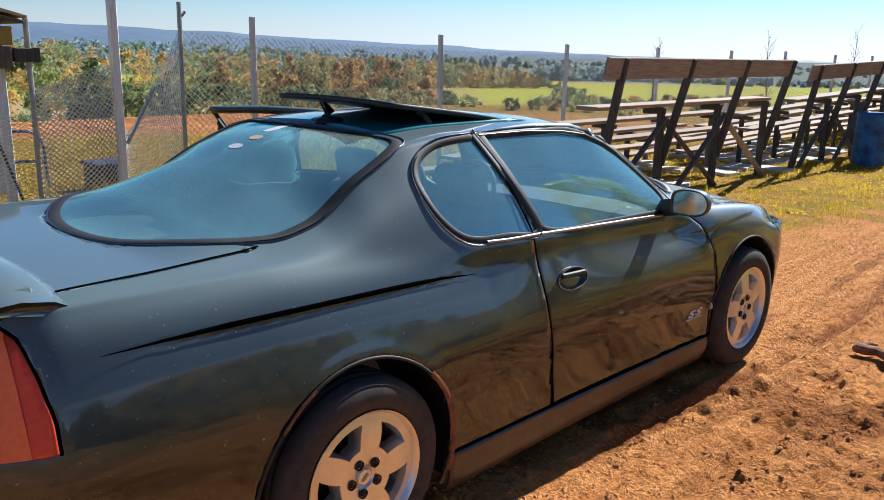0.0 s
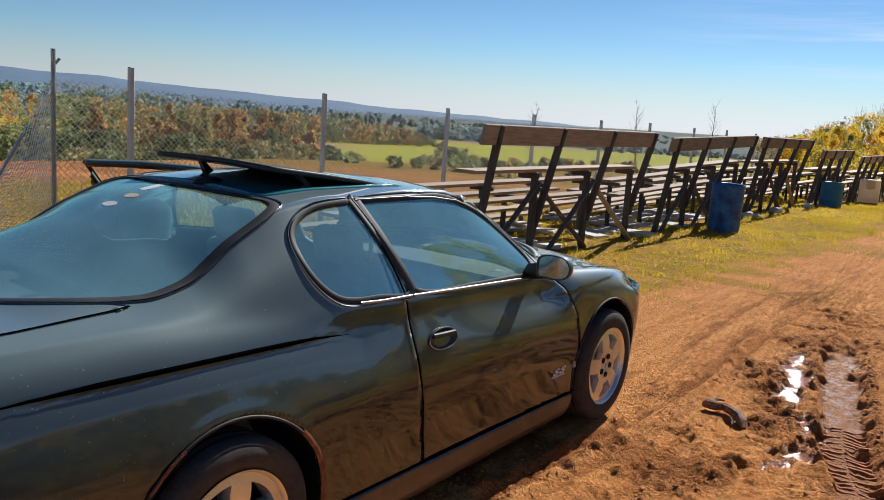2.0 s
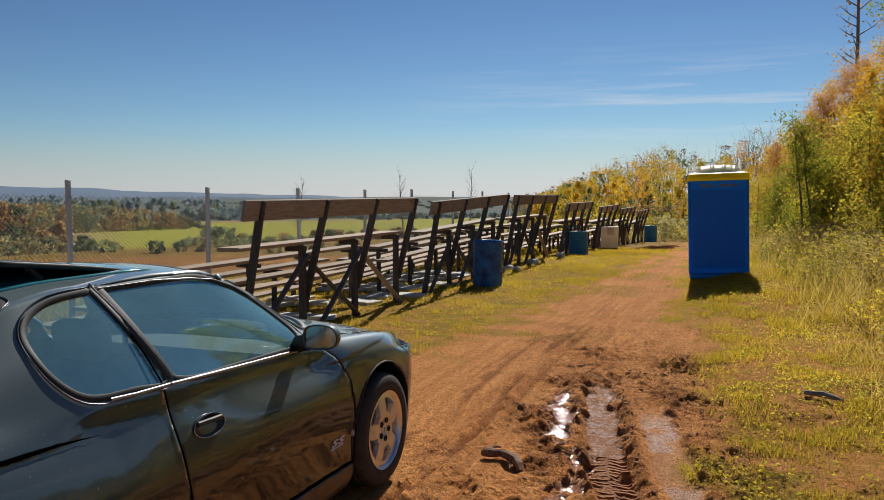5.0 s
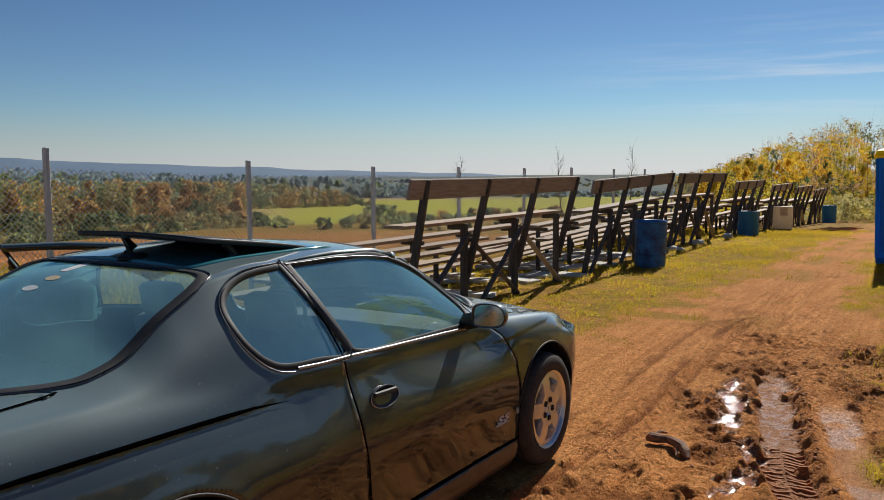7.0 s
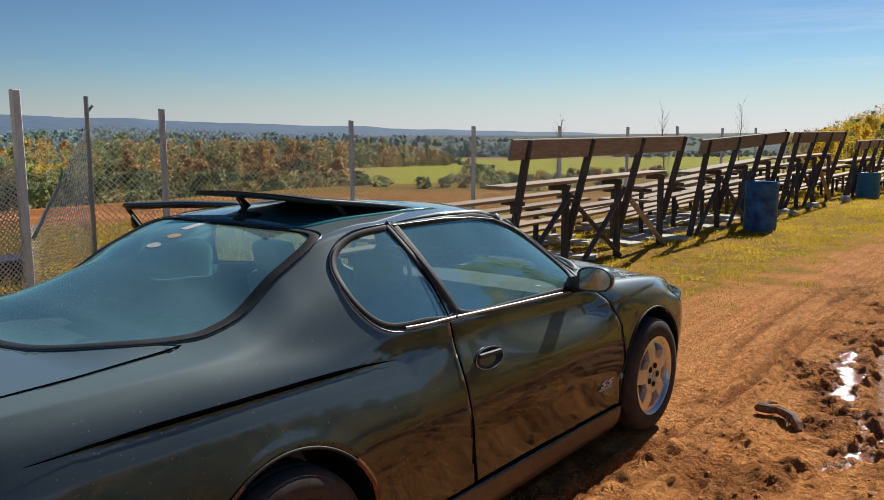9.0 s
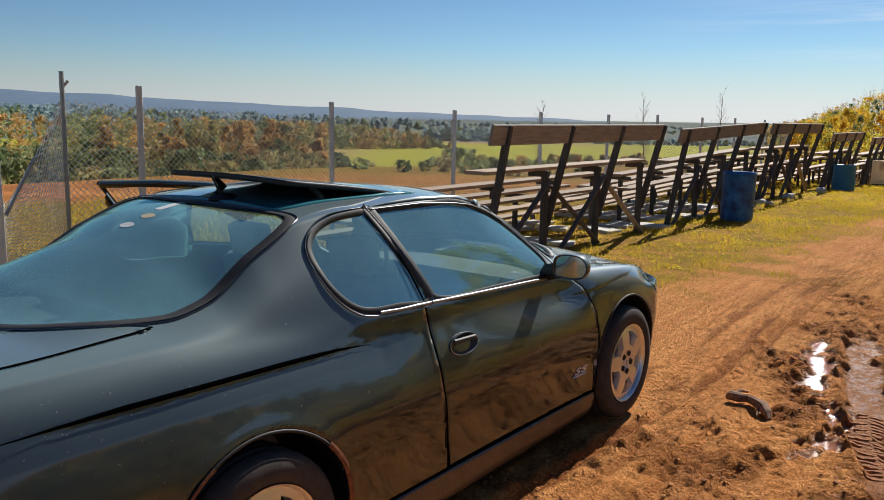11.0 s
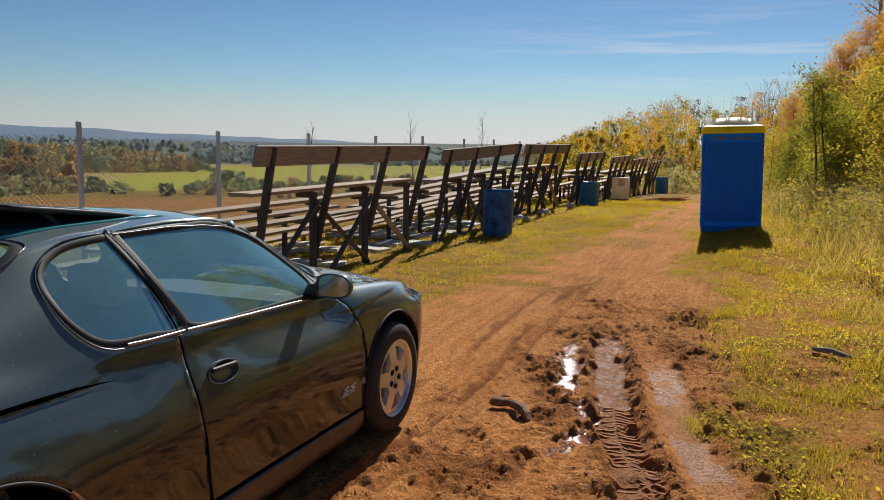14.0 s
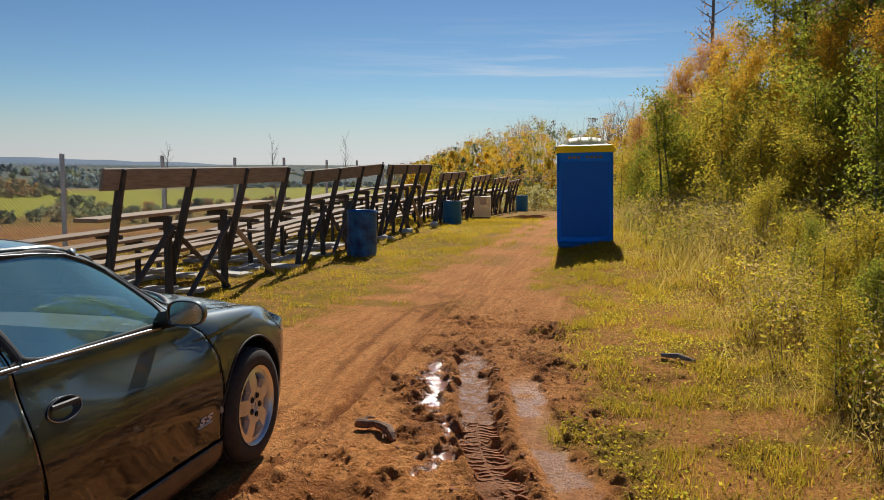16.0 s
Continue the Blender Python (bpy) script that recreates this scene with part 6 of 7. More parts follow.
for sgn, owner, m in ((1, right_door, None), (-1, left_door, HINGE)):
    # a D-shaped shell: flat open face to the rear, rounded bowl to the front
    own = bmesh.new()
    outline = [(-0.085, -0.050), (-0.088, 0.030), (-0.060, 0.058), (0.000, 0.066), (0.062, 0.056), (0.092, 0.022), (0.094, -0.018), (0.072, -0.050), (0.020, -0.062), (-0.050, -0.060)]
    face = rounded(outline, 5)
    rings = []
    for depth, scale in ((0.012, 0.86), (0.0, 0.90), (-0.006, 0.97), (0.0, 1.0), (0.03, 1.02), (0.06, 0.95), (0.085, 0.76), (0.100, 0.42)):
        rings.append([own.verts.new((px * scale, depth, pz * scale)) for px, pz in face])
    for r0, r1 in zip(rings, rings[1:]):
        for k in range(len(face)):
            own.faces.new((r0[k], r0[(k + 1) % len(face)], r1[(k + 1) % len(face)], r1[k]))
    own.faces.new(rings[-1])
    bmesh.ops.recalc_face_normals(own, faces=own.faces[:])
    place = Matrix.Translation((0.985, 1.945, 1.060)) @ pose(0, 0, 0, 0, 0, 8)
    if sgn < 0:
        place = Matrix.Scale(-1, 4, (1, 0, 0)) @ place
    if m is not None:
        place = m @ place
    own.transform(place)
    housing = part("mirror_housing", own, PAINT, owner, "black door mirror", smooth=True)
    own = beam((sgn * 0.80, 2.02, 1.00), (sgn * 0.93, 1.985, 1.035), 0.075, 0.085, (0, 0, 1), 0.02)
    if m is not None:
        own.transform(m)
    part("mirror_arm", own, TRIM, housing)
    own = bmesh.new()
    own.faces.new([own.verts.new((px * 0.87, 0.012 + 0.05 * pz + 0.035 * px, pz * 0.87)) for px, pz in face])
    own.transform(place)
    part("mirror_glass", own, MIRROR, housing)

own = bmesh.new()
rows = []
for u in np.linspace(-1, 1, 41):
    x = u * 0.757
    drop = 0.055 * abs(u) ** 6
    z0 = top_z(min(abs(x), 0.74), -0.95)
    prof = [(-0.86 + 0.0 * u, 0.030), (-0.90, 0.052), (-0.98, 0.066), (-1.07, 0.062), (-1.085, 0.048), (-1.0, 0.034), (-0.92, 0.018), (-0.87, 0.016)]
    rows.append([own.verts.new((x, y + 0.03 * u * u, 1.105 + h - drop)) for y, h in prof])
for a, b in zip(rows, rows[1:]):
    for k in range(8):
        own.faces.new((a[k], a[(k + 1) % 8], b[(k + 1) % 8], b[k]))
own.faces.new(rows[0])
own.faces.new(rows[-1][::-1])
spoiler = part("rear_spoiler", own, PAINT, car, "low black rear spoiler", smooth=True)
for u in (-0.66, 0.0, 0.66):
    part("spoiler_foot", slab(u - 0.05, u + 0.05, -1.0, -0.90, 1.06, 1.135, 0.01), PAINT, spoiler)


def roof_panel(y0, y1, hw, z_of, thick, ny=24, nx=18):
    own = bmesh.new()
    top, bot = [], []
    for i in range(ny + 1):
        v = i / ny
        y = y0 + (y1 - y0) * v
        rowt, rowb = [], []
        for k in range(nx + 1):
            u = -1 + 2 * k / nx
            corner = 1 - 0.06 * abs(2 * v - 1) ** 8
            x = u * hw * corner
            z = z_of(x, y)
            rowt.append(own.verts.new((x, y, z)))
            rowb.append(own.verts.new((x * 0.985, y, z - thick)))
        top.append(rowt)
        bot.append(rowb)
    for i in range(ny):
        for k in range(nx):
            own.faces.new((top[i][k], top[i][k + 1], top[i + 1][k + 1], top[i + 1][k]))
            own.faces.new((bot[i][k], bot[i + 1][k], bot[i + 1][k + 1], bot[i][k + 1]))
    for i in range(ny):
        own.faces.new((top[i][0], top[i + 1][0], bot[i + 1][0], bot[i][0]))
        own.faces.new((top[i + 1][nx], top[i][nx], bot[i][nx], bot[i + 1][nx]))
    for k in range(nx):
        own.faces.new((top[0][k + 1], top[0][k], bot[0][k], bot[0][k + 1]))
        own.faces.new((top[ny][k], top[ny][k + 1], bot[ny][k + 1], bot[ny][k]))
    return own


ROOFGLASS = surface("dark_roof_glass", (0.04, 0.23, 0.24), (0.05, 0.27, 0.28), 5, 0.12, bump=0, coat=1.0, spread=0)
part("roof_glass", roof_panel(0.49, 1.40, 0.44, lambda x, y: top_z(x, y) + 0.004, 0.01), ROOFGLASS, car, "dark teal roof glass", smooth=True)
panel = part("sunroof_panel", roof_panel(0.57, 1.27, 0.40, lambda x, y: 1.456 + 0.094 * ((1.27 - y) / 0.70) ** 0.85 - 0.06 * x * x, 0.022), TRIM, car, "raised black tilting sunroof panel", smooth=True)
for sgn in (-1, 1):
    part("panel_strut", beam((sgn * 0.34, 0.86, 1.43), (sgn * 0.34, 0.78, 1.50), 0.02, 0.03), TRIM, panel)
own = bmesh.new()
bmesh.ops.create_uvsphere(own, u_segments=20, v_segments=10, radius=1.0)
own.transform(Matrix.Translation((0.06, 0.53, 1.445)) @ Matrix.Diagonal((0.035, 0.075, 0.022, 1)))
antenna = part("roof_antenna", own, TRIM, car, "black antenna base", smooth=True)
part("antenna_mast", tube([(0.06, 0.53, 1.455), (0.06, 0.50, 1.50), (0.06, 0.475, 1.552)], [0.011, 0.006, 0.004], 8), TRIM, antenna)

# ---- cabin ----
part("cabin_floor", slab(-0.72, 0.72, -0.1, 2.3, 0.28, 0.34, 0.02), CABIN, car)
part("parcel_shelf", slab(-0.60, 0.60, -0.50, 0.02, 1.00, 1.03, 0.01), CABIN, car)
part("dashboard", slab(-0.74, 0.74, 1.98, 2.45, 0.62, 0.93, 0.06), CABINLIGHT, car, "grey dashboard")
part("inner_door_panel", slab(0.79, 0.815, 1.02, 2.05, 0.36, 0.96, 0.01), CABIN, car)


def cushion(x, y, z, sx, sy, sz, tilt=0.0, mat=SEATCLOTH, name="seat", owner=car, rad=0.05):
    own = slab(-sx / 2, sx / 2, -sy / 2, sy / 2, -sz / 2, sz / 2, 0)
    bmesh.ops.bevel(own, geom=own.edges[:], offset=rad, segments=4, affect="EDGES", profile=0.6)
    own.transform(pose(x, y, z, tilt, 0, 0))
    return part(name, own, mat, owner, smooth=True)


for sx in (-0.37, 0.37):
    seat = cushion(sx, 1.42, 0.52, 0.50, 0.52, 0.18, 6, name="front_seat")
    cushion(sx, 1.14, 0.80, 0.48, 0.16, 0.58, 14, name="backrest", owner=seat)
    cushion(sx, 1.02, 1.17, 0.26, 0.10, 0.17, 10, name="headrest", owner=seat, rad=0.04)
seat = cushion(0, 0.45, 0.52, 1.15, 0.5, 0.18, 4, name="rear_seat")
cushion(0, 0.17, 0.80, 1.15, 0.16, 0.56, 22, name="backrest", owner=seat)
own = tube([(-0.37 + 0.185 * math.cos(t), 1.86 + 0.06 * math.sin(t), 0.94 + 0.175 * math.sin(t)) for t in np.linspace(0, 2 * math.pi, 36)], 0.014, 8, False)
wheel_ring = part("steering_wheel", own, CABIN, car, "dark steering wheel", smooth=True)
part("steering_hub", slab(-0.45, -0.29, 1.86, 1.90, 0.90, 0.98, 0.015), CABIN, wheel_ring)
part("rear_view_mirror", slab(-0.12, 0.12, 1.83, 1.86, 1.27, 1.33, 0.01), CABIN, car)
# paper and stickers behind the rear glass
def glass_patch(x0, x1, y0, y1, mat, text, round_off=0.0):
    own = bmesh.new()
    cx, cy = (x0 + x1) / 2, (y0 + y1) / 2
    ring = []
    for t in np.linspace(0, 2 * math.pi, 28, endpoint=False):
        e = 2.0 if round_off else 6.0
        c, q = math.cos(t), math.sin(t)
        r = (abs(c) ** e + abs(q) ** e) ** (-1 / e)
        x, y = cx + (x1 - x0) / 2 * r * c, cy + (y1 - y0) / 2 * r * q
        ring.append(own.verts.new((x, y, top_z(x, y) - 0.0032)))
    top = own.faces.new(ring)
    more = bmesh.ops.extrude_face_region(own, geom=[top])
    bmesh.ops.translate(own, vec=(0, 0, 0.0004), verts=[v for v in more["geom"] if isinstance(v, bmesh.types.BMVert)])
    return part("window_sticker", own, mat, car, text)


WHITEPAPER = surface("white_sticker", (0.55, 0.57, 0.57), (0.75, 0.76, 0.76), 60, 0.6, bump=0.0)
TANPATCH = surface("tan_glue_patch", (0.42, 0.34, 0.22), (0.52, 0.43, 0.29), 30, 0.7, bump=0.1)
glass_patch(-0.090, -0.004, 0.118, 0.160, WHITEPAPER, "round white decal", 1.0)
glass_patch(-0.075, 0.005, 0.205, 0.250, TANPATCH, "tan glue patch of a torn sticker", 1.0)
glass_patch(-0.100, -0.045, 0.295, 0.425, WHITEPAPER, "white paper sticker")

# ---- vegetation ----
RNG = np.random.RandomState(11)


def polar(az, d):
    """A place by degrees to the left of +y and metres from the parking spot beside the car."""
    return 3.0 - d * math.sin(radians(az)), -1.57 + d * math.cos(radians(az))


def leaf_quads(centres, size, flat=0.0, slim=0.62):
    """Pointed four-cornered leaves, randomly turned, at the given centres."""
    n = len(centres)
    a = RNG.normal(size=(n, 3))
    a[:, 2] *= 1 - flat
    a /= np.linalg.norm(a, axis=1, keepdims=True)
    b = np.cross(a, RNG.normal(size=(n, 3)))
    b /= np.linalg.norm(b, axis=1, keepdims=True) + 1e-9
    s = size * RNG.uniform(0.6, 1.35, (n, 1))
    fold = np.cross(a, b) * s * 0.18
    return np.stack([centres - a * s, centres - b * s * slim + fold, centres + a * s, centres + b * s * slim + fold], 1).reshape(-1, 3)


def crown_points(x, y, z0, h, r, n, lobes=9, conic=0.0, start=0.18):
    """Leaf places in uneven lobes round a stem."""
    t = RNG.uniform(start, 1.0, lobes)
    ang = RNG.uniform(0, 2 * math.pi, lobes)
    wide = (1 - conic * t) * np.sin(np.clip(t * 1.05, 0, 1) ** 0.8 * math.pi) ** 0.6 if conic == 0 else (1 - conic * t)
    cx, cy, cz = x + np.cos(ang) * r * wide * 0.62, y + np.sin(ang) * r * wide * 0.62, z0 + h * t
    k = RNG.randint(0, lobes, n)
    spread = np.maximum(r * 0.42 * (0.45 + 0.75 * RNG.rand(lobes)), 0.05)[k][:, None]
    d = RNG.normal(size=(n, 3))
    d /= np.linalg.norm(d, axis=1, keepdims=True)
    d *= RNG.rand(n, 1) ** 0.45
    d[:n // 4] *= 0.6
    p = np.column_stack([cx[k], cy[k], cz[k]]) + d * spread * (1, 1, 1.25)
    p[:, 2] = np.minimum(np.maximum(p[:, 2], z0 + 0.03 * h), z0 + h)
    return p


def twig_tris(x, y, z0, h, n, r, thick):
    """Bare upward twigs as thin blades."""
    bx, by = x + RNG.normal(size=n) * r * 0.4, y + RNG.normal(size=n) * r * 0.4
    bz = z0 + h * RNG.uniform(0.25, 0.7, n)
    tx, ty = bx + RNG.normal(size=n) * r * 0.6, by + RNG.normal(size=n) * r * 0.6
    tz = z0 + h * RNG.uniform(0.75, 1.06, n)
    w = thick
    return np.stack([np.column_stack([bx - w, by, bz]), np.column_stack([bx + w, by, bz]), np.column_stack([tx, ty, tz])], 1).reshape(-1, 3)


STUFF = {"LEAF_YELLOW": [], "LEAF_OLIVE": [], "LEAF_ORANGE": [], "LEAF_GREEN": [], "LEAF_BROWN": [], "LEAF_DARK": [], "LEAF_FAR": [], "FAR_RUSSET": [], "FAR_TAN": [], "FAR_BLUE": [], "SHRUB_DARK": [], "SLOPE_AMBER": [], "SLOPE_OLIVE": [], "SAGE": [], "PLUM": []}
TWIGS = []


def far_tree(az, d, top_el, tone, leaves, leaf, wide=0.28, h=None, conic=0.0, twigs=0):
    x, y = polar(az, d)
    z0 = gz(x, y)
    top = 1.79 + d * math.tan(radians(top_el))
    height = h if h is not None else max(1.2, top - z0)
    size = np.where(np.arange(leaves) < leaves // 5, leaf * 1.9, leaf * 0.85)[:, None]
    STUFF[tone].append(leaf_quads(crown_points(x, y, z0, height, height * wide, leaves, 12, conic, 0.1), size))
    if twigs:
        TWIGS.append(twig_tris(x, y, z0, height * 1.04, twigs, height * 0.2, 0.006 + d * 0.00018))


def skyline(az):
    return float(curve_at([(-30, 8.0), (-3, 5.2), (-0.4, 4.3), (1.2, 3.3), (3.2, 3.0), (5.2, 3.35), (7.6, 2.6), (9.6, 2.1), (12.4, 0.9), (14.4, 0.1), (17, -0.6)], az))


# wooded slope closing the road ahead: bare dark trees on the skyline, amber and olive trees before them
for k in range(90):
    az = RNG.uniform(-9, 15.5)
    el = skyline(az) * RNG.uniform(0.85, 1.05)
    crown = 1.5 < az < 5.5 and RNG.rand() < 0.75
    far_tree(az, RNG.uniform(88, 106), el - (0.15 if crown else 0.0), "PLUM" if crown else "LEAF_BROWN", 500 if crown else 200, 0.060, 0.26 if crown else 0.2, twigs=6 if crown else 13)
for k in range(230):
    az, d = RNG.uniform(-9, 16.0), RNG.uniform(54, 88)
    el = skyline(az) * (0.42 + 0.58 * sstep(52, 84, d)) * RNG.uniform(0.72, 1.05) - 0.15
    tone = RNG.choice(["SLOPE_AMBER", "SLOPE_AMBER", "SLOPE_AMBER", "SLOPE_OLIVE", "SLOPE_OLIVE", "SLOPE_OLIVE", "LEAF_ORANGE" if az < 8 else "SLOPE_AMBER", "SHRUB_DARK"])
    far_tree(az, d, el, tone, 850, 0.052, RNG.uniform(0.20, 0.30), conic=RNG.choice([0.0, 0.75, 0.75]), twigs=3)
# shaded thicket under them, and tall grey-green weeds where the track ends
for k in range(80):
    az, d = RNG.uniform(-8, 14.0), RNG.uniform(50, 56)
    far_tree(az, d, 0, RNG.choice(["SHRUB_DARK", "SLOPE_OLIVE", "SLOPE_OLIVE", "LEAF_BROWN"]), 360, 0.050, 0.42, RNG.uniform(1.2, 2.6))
for k in range(110):
    az, d = RNG.uniform(-6, 12.0), RNG.uniform(44, 50)
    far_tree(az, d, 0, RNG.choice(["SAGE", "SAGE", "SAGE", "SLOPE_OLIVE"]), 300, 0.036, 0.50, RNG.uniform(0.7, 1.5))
# woods beside and behind the parking spot, out of view
for k in range(190):
    az = RNG.uniform(-175, -27)
    d = RNG.uniform(16, 34) if az > -95 else RNG.uniform(26, 48)
    far_tree(az, d, 0, RNG.choice(["LEAF_GREEN", "SHRUB_DARK", "SHRUB_DARK", "SHRUB_DARK", "LEAF_OLIVE"]), 260, 0.17, 0.36, RNG.uniform(1.0, 2.3) if az > -95 else RNG.uniform(2.0, 4.0))
# dense dark bushes added unseen on the bank next to it, for car reflections
for k in range(70):
    az = RNG.uniform(-85, -36)
    far_tree(az, RNG.uniform(4.2, 11.0), 0, "SHRUB_DARK", 260, 0.05, 0.6, RNG.uniform(0.5, 1.15))
for k in range(26):
    az = RNG.uniform(112, 178)
    d = RNG.uniform(40, 70)
    far_tree(az, d, 0, RNG.choice(["LEAF_OLIVE", "LEAF_GREEN", "LEAF_YELLOW"]), 250, 0.3, 0.3, RNG.uniform(5.0, 9.0))
# ---- the valley beyond the clay pit, belt by belt
def belt(count, az0, az1, d0, d1, tops, drop, tones, leaves, leaf, wide, seed, twigs=0):
    """Trees and bushes whose tops follow a line of degrees over the horizon; coarse clumps inside, fine leaves outside."""
    rr = np.random.RandomState(seed)
    for k in range(count):
        az, d = rr.uniform(az0, az1), rr.uniform(d0, d1)
        tone = tones[rr.randint(len(tones))]
        conifer = tone == "LEAF_DARK"
        el = float(curve_at(tops, az)) - drop * rr.rand() ** 1.4
        x, y = polar(az, d)
        z0 = gz(x, y) - 0.1
        h = max(0.5, 1.79 + d * math.tan(radians(el)) - z0)
        r = h * rr.uniform(*wide) * (0.6 if conifer else 1.0)
        p = crown_points(x, y, z0, h, r, leaves, 12, 0.85 if conifer else 0.0, 0.06)
        size = np.where(np.arange(leaves) < leaves // 3, leaf * 2.2, leaf)[:, None]
        STUFF[tone].append(leaf_quads(p, size))
        if twigs:
            TWIGS.append(twig_tris(x, y, z0, h * 1.03, twigs, r, 0.006 + d * 0.00022))


RUSSETS = ["FAR_RUSSET", "FAR_RUSSET", "FAR_TAN", "FAR_TAN", "LEAF_FAR", "FAR_RUSSET", "SHRUB_DARK"]
MIXED = ["LEAF_FAR", "LEAF_FAR", "LEAF_FAR", "FAR_RUSSET", "FAR_RUSSET", "FAR_TAN", "FAR_TAN", "SHRUB_DARK"]
# russet scrub and its dark undergrowth
belt(80, 46, 62, 50, 68, [(46, -1.9), (48, -1.1), (49.5, -0.5), (52, -0.6), (54, -0.4), (56, -0.6), (57.5, -2.0), (59.6, -2.1), (60.5, -0.6), (61.3, -2.0), (63, -2.4)], 1.9, RUSSETS, 950, 0.072, (0.20, 0.34), 1, 14)
belt(36, 45, 63, 42, 50, [(45, -2.7), (50, -2.6), (56, -2.5), (63, -2.4)], 0.8, ["SHRUB_DARK", "SHRUB_DARK", "LEAF_FAR", "FAR_TAN"], 700, 0.06, (0.45, 0.75), 2)
belt(24, 62, 70, 46, 62, [(62, -2.3), (66, -2.4), (70, -2.9)], 0.8, ["SHRUB_DARK", "FAR_TAN", "SHRUB_DARK", "LEAF_FAR"], 700, 0.06, (0.45, 0.7), 3)
belt(44, 66, 92, 90, 140, [(66, -1.9), (68, -0.9), (70, -0.4), (75, 0.0), (92, 0.3)], 1.3, ["FAR_RUSSET", "LEAF_FAR", "FAR_TAN", "SHRUB_DARK", "FAR_RUSSET"], 700, 0.14, (0.26, 0.42), 4, 6)
# bushes between the fields and the pit
belt(20, 33.8, 38.8, 60, 70, [(33.8, -3.0), (36, -2.3), (38, -2.5), (39, -3.1)], 0.7, ["LEAF_FAR", "SHRUB_DARK", "FAR_TAN", "LEAF_FAR"], 800, 0.07, (0.40, 0.65), 5)
belt(46, 17, 34, 55, 76, [(17, -2.5), (24, -2.4), (29, -2.6), (34, -2.9)], 0.9, ["FAR_TAN", "LEAF_FAR", "FAR_RUSSET", "SHRUB_DARK", "FAR_TAN"], 600, 0.085, (0.40, 0.65), 6)
belt(16, 44.5, 48, 62, 74, [(44.5, -3.1), (48, -2.6)], 0.4, ["SHRUB_DARK", "FAR_TAN", "LEAF_FAR"], 600, 0.085, (0.40, 0.65), 7)
belt(70, 16, 62, 30, 40, [(16, -4.4), (40, -4.1), (62, -3.6)], 0.7, ["FAR_TAN", "LEAF_FAR", "SHRUB_DARK", "FAR_TAN"], 260, 0.045, (0.8, 1.4), 15)
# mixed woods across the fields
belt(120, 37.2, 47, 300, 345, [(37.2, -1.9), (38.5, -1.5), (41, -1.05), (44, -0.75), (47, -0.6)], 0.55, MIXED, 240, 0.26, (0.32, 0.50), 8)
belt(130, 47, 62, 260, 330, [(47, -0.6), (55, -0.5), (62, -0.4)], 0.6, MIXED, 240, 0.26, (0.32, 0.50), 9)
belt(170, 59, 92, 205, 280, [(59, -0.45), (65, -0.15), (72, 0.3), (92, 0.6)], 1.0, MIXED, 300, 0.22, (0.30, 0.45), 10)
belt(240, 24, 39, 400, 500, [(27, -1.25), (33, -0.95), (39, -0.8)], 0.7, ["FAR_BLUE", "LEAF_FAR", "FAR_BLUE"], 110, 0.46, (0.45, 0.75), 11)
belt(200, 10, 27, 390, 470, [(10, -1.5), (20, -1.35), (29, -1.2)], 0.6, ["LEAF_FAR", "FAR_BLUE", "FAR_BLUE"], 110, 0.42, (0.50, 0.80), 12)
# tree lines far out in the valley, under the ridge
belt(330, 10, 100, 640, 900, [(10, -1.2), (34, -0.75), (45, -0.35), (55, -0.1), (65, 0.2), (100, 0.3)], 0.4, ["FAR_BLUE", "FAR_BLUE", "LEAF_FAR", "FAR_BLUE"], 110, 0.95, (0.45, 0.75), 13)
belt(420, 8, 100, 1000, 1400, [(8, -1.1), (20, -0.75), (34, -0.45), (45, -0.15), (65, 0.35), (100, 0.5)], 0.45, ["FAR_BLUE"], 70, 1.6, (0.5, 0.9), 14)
NAMES = {"LEAF_YELLOW": (LEAF_YELLOW, "yellow autumn foliage of the woods"), "LEAF_OLIVE": (LEAF_OLIVE, "olive foliage of the woods"), "LEAF_ORANGE": (LEAF_ORANGE, "orange autumn foliage of the woods"),
         "LEAF_GREEN": (LEAF_GREEN, "green foliage of the woods"), "LEAF_BROWN": (LEAF_BROWN, "russet scrub and foliage"), "LEAF_DARK": (LEAF_DARK, "dark conifers of the woods"), "LEAF_FAR": (LEAF_FAR, "green woods across the valley, muted by painted haze"),
         "FAR_RUSSET": (FAR_RUSSET, "russet autumn woods across the valley"), "FAR_TAN": (FAR_TAN, "tan and olive scrub beyond the fence"), "FAR_BLUE": (FAR_BLUE, "woods far out in the valley, haze blue in their colour"), "SHRUB_DARK": (SHRUB_DARK, "dark green shrubs at the field edge"),
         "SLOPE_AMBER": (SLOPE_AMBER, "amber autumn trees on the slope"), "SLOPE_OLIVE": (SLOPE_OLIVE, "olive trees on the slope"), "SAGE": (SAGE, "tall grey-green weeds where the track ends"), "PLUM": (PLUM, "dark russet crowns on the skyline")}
for key, arrays in STUFF.items():
    if not arrays:
        continue
    mat, text = NAMES[key]
    tagged(cloud_mesh("far_woods", np.concatenate(arrays), 4, mat), text, "woods", kind="stuff")
tagged(cloud_mesh("bare_twigs", np.concatenate(TWIGS), 3, BARK), "bare dark twigs over the woods", "twigs", kind="stuff")


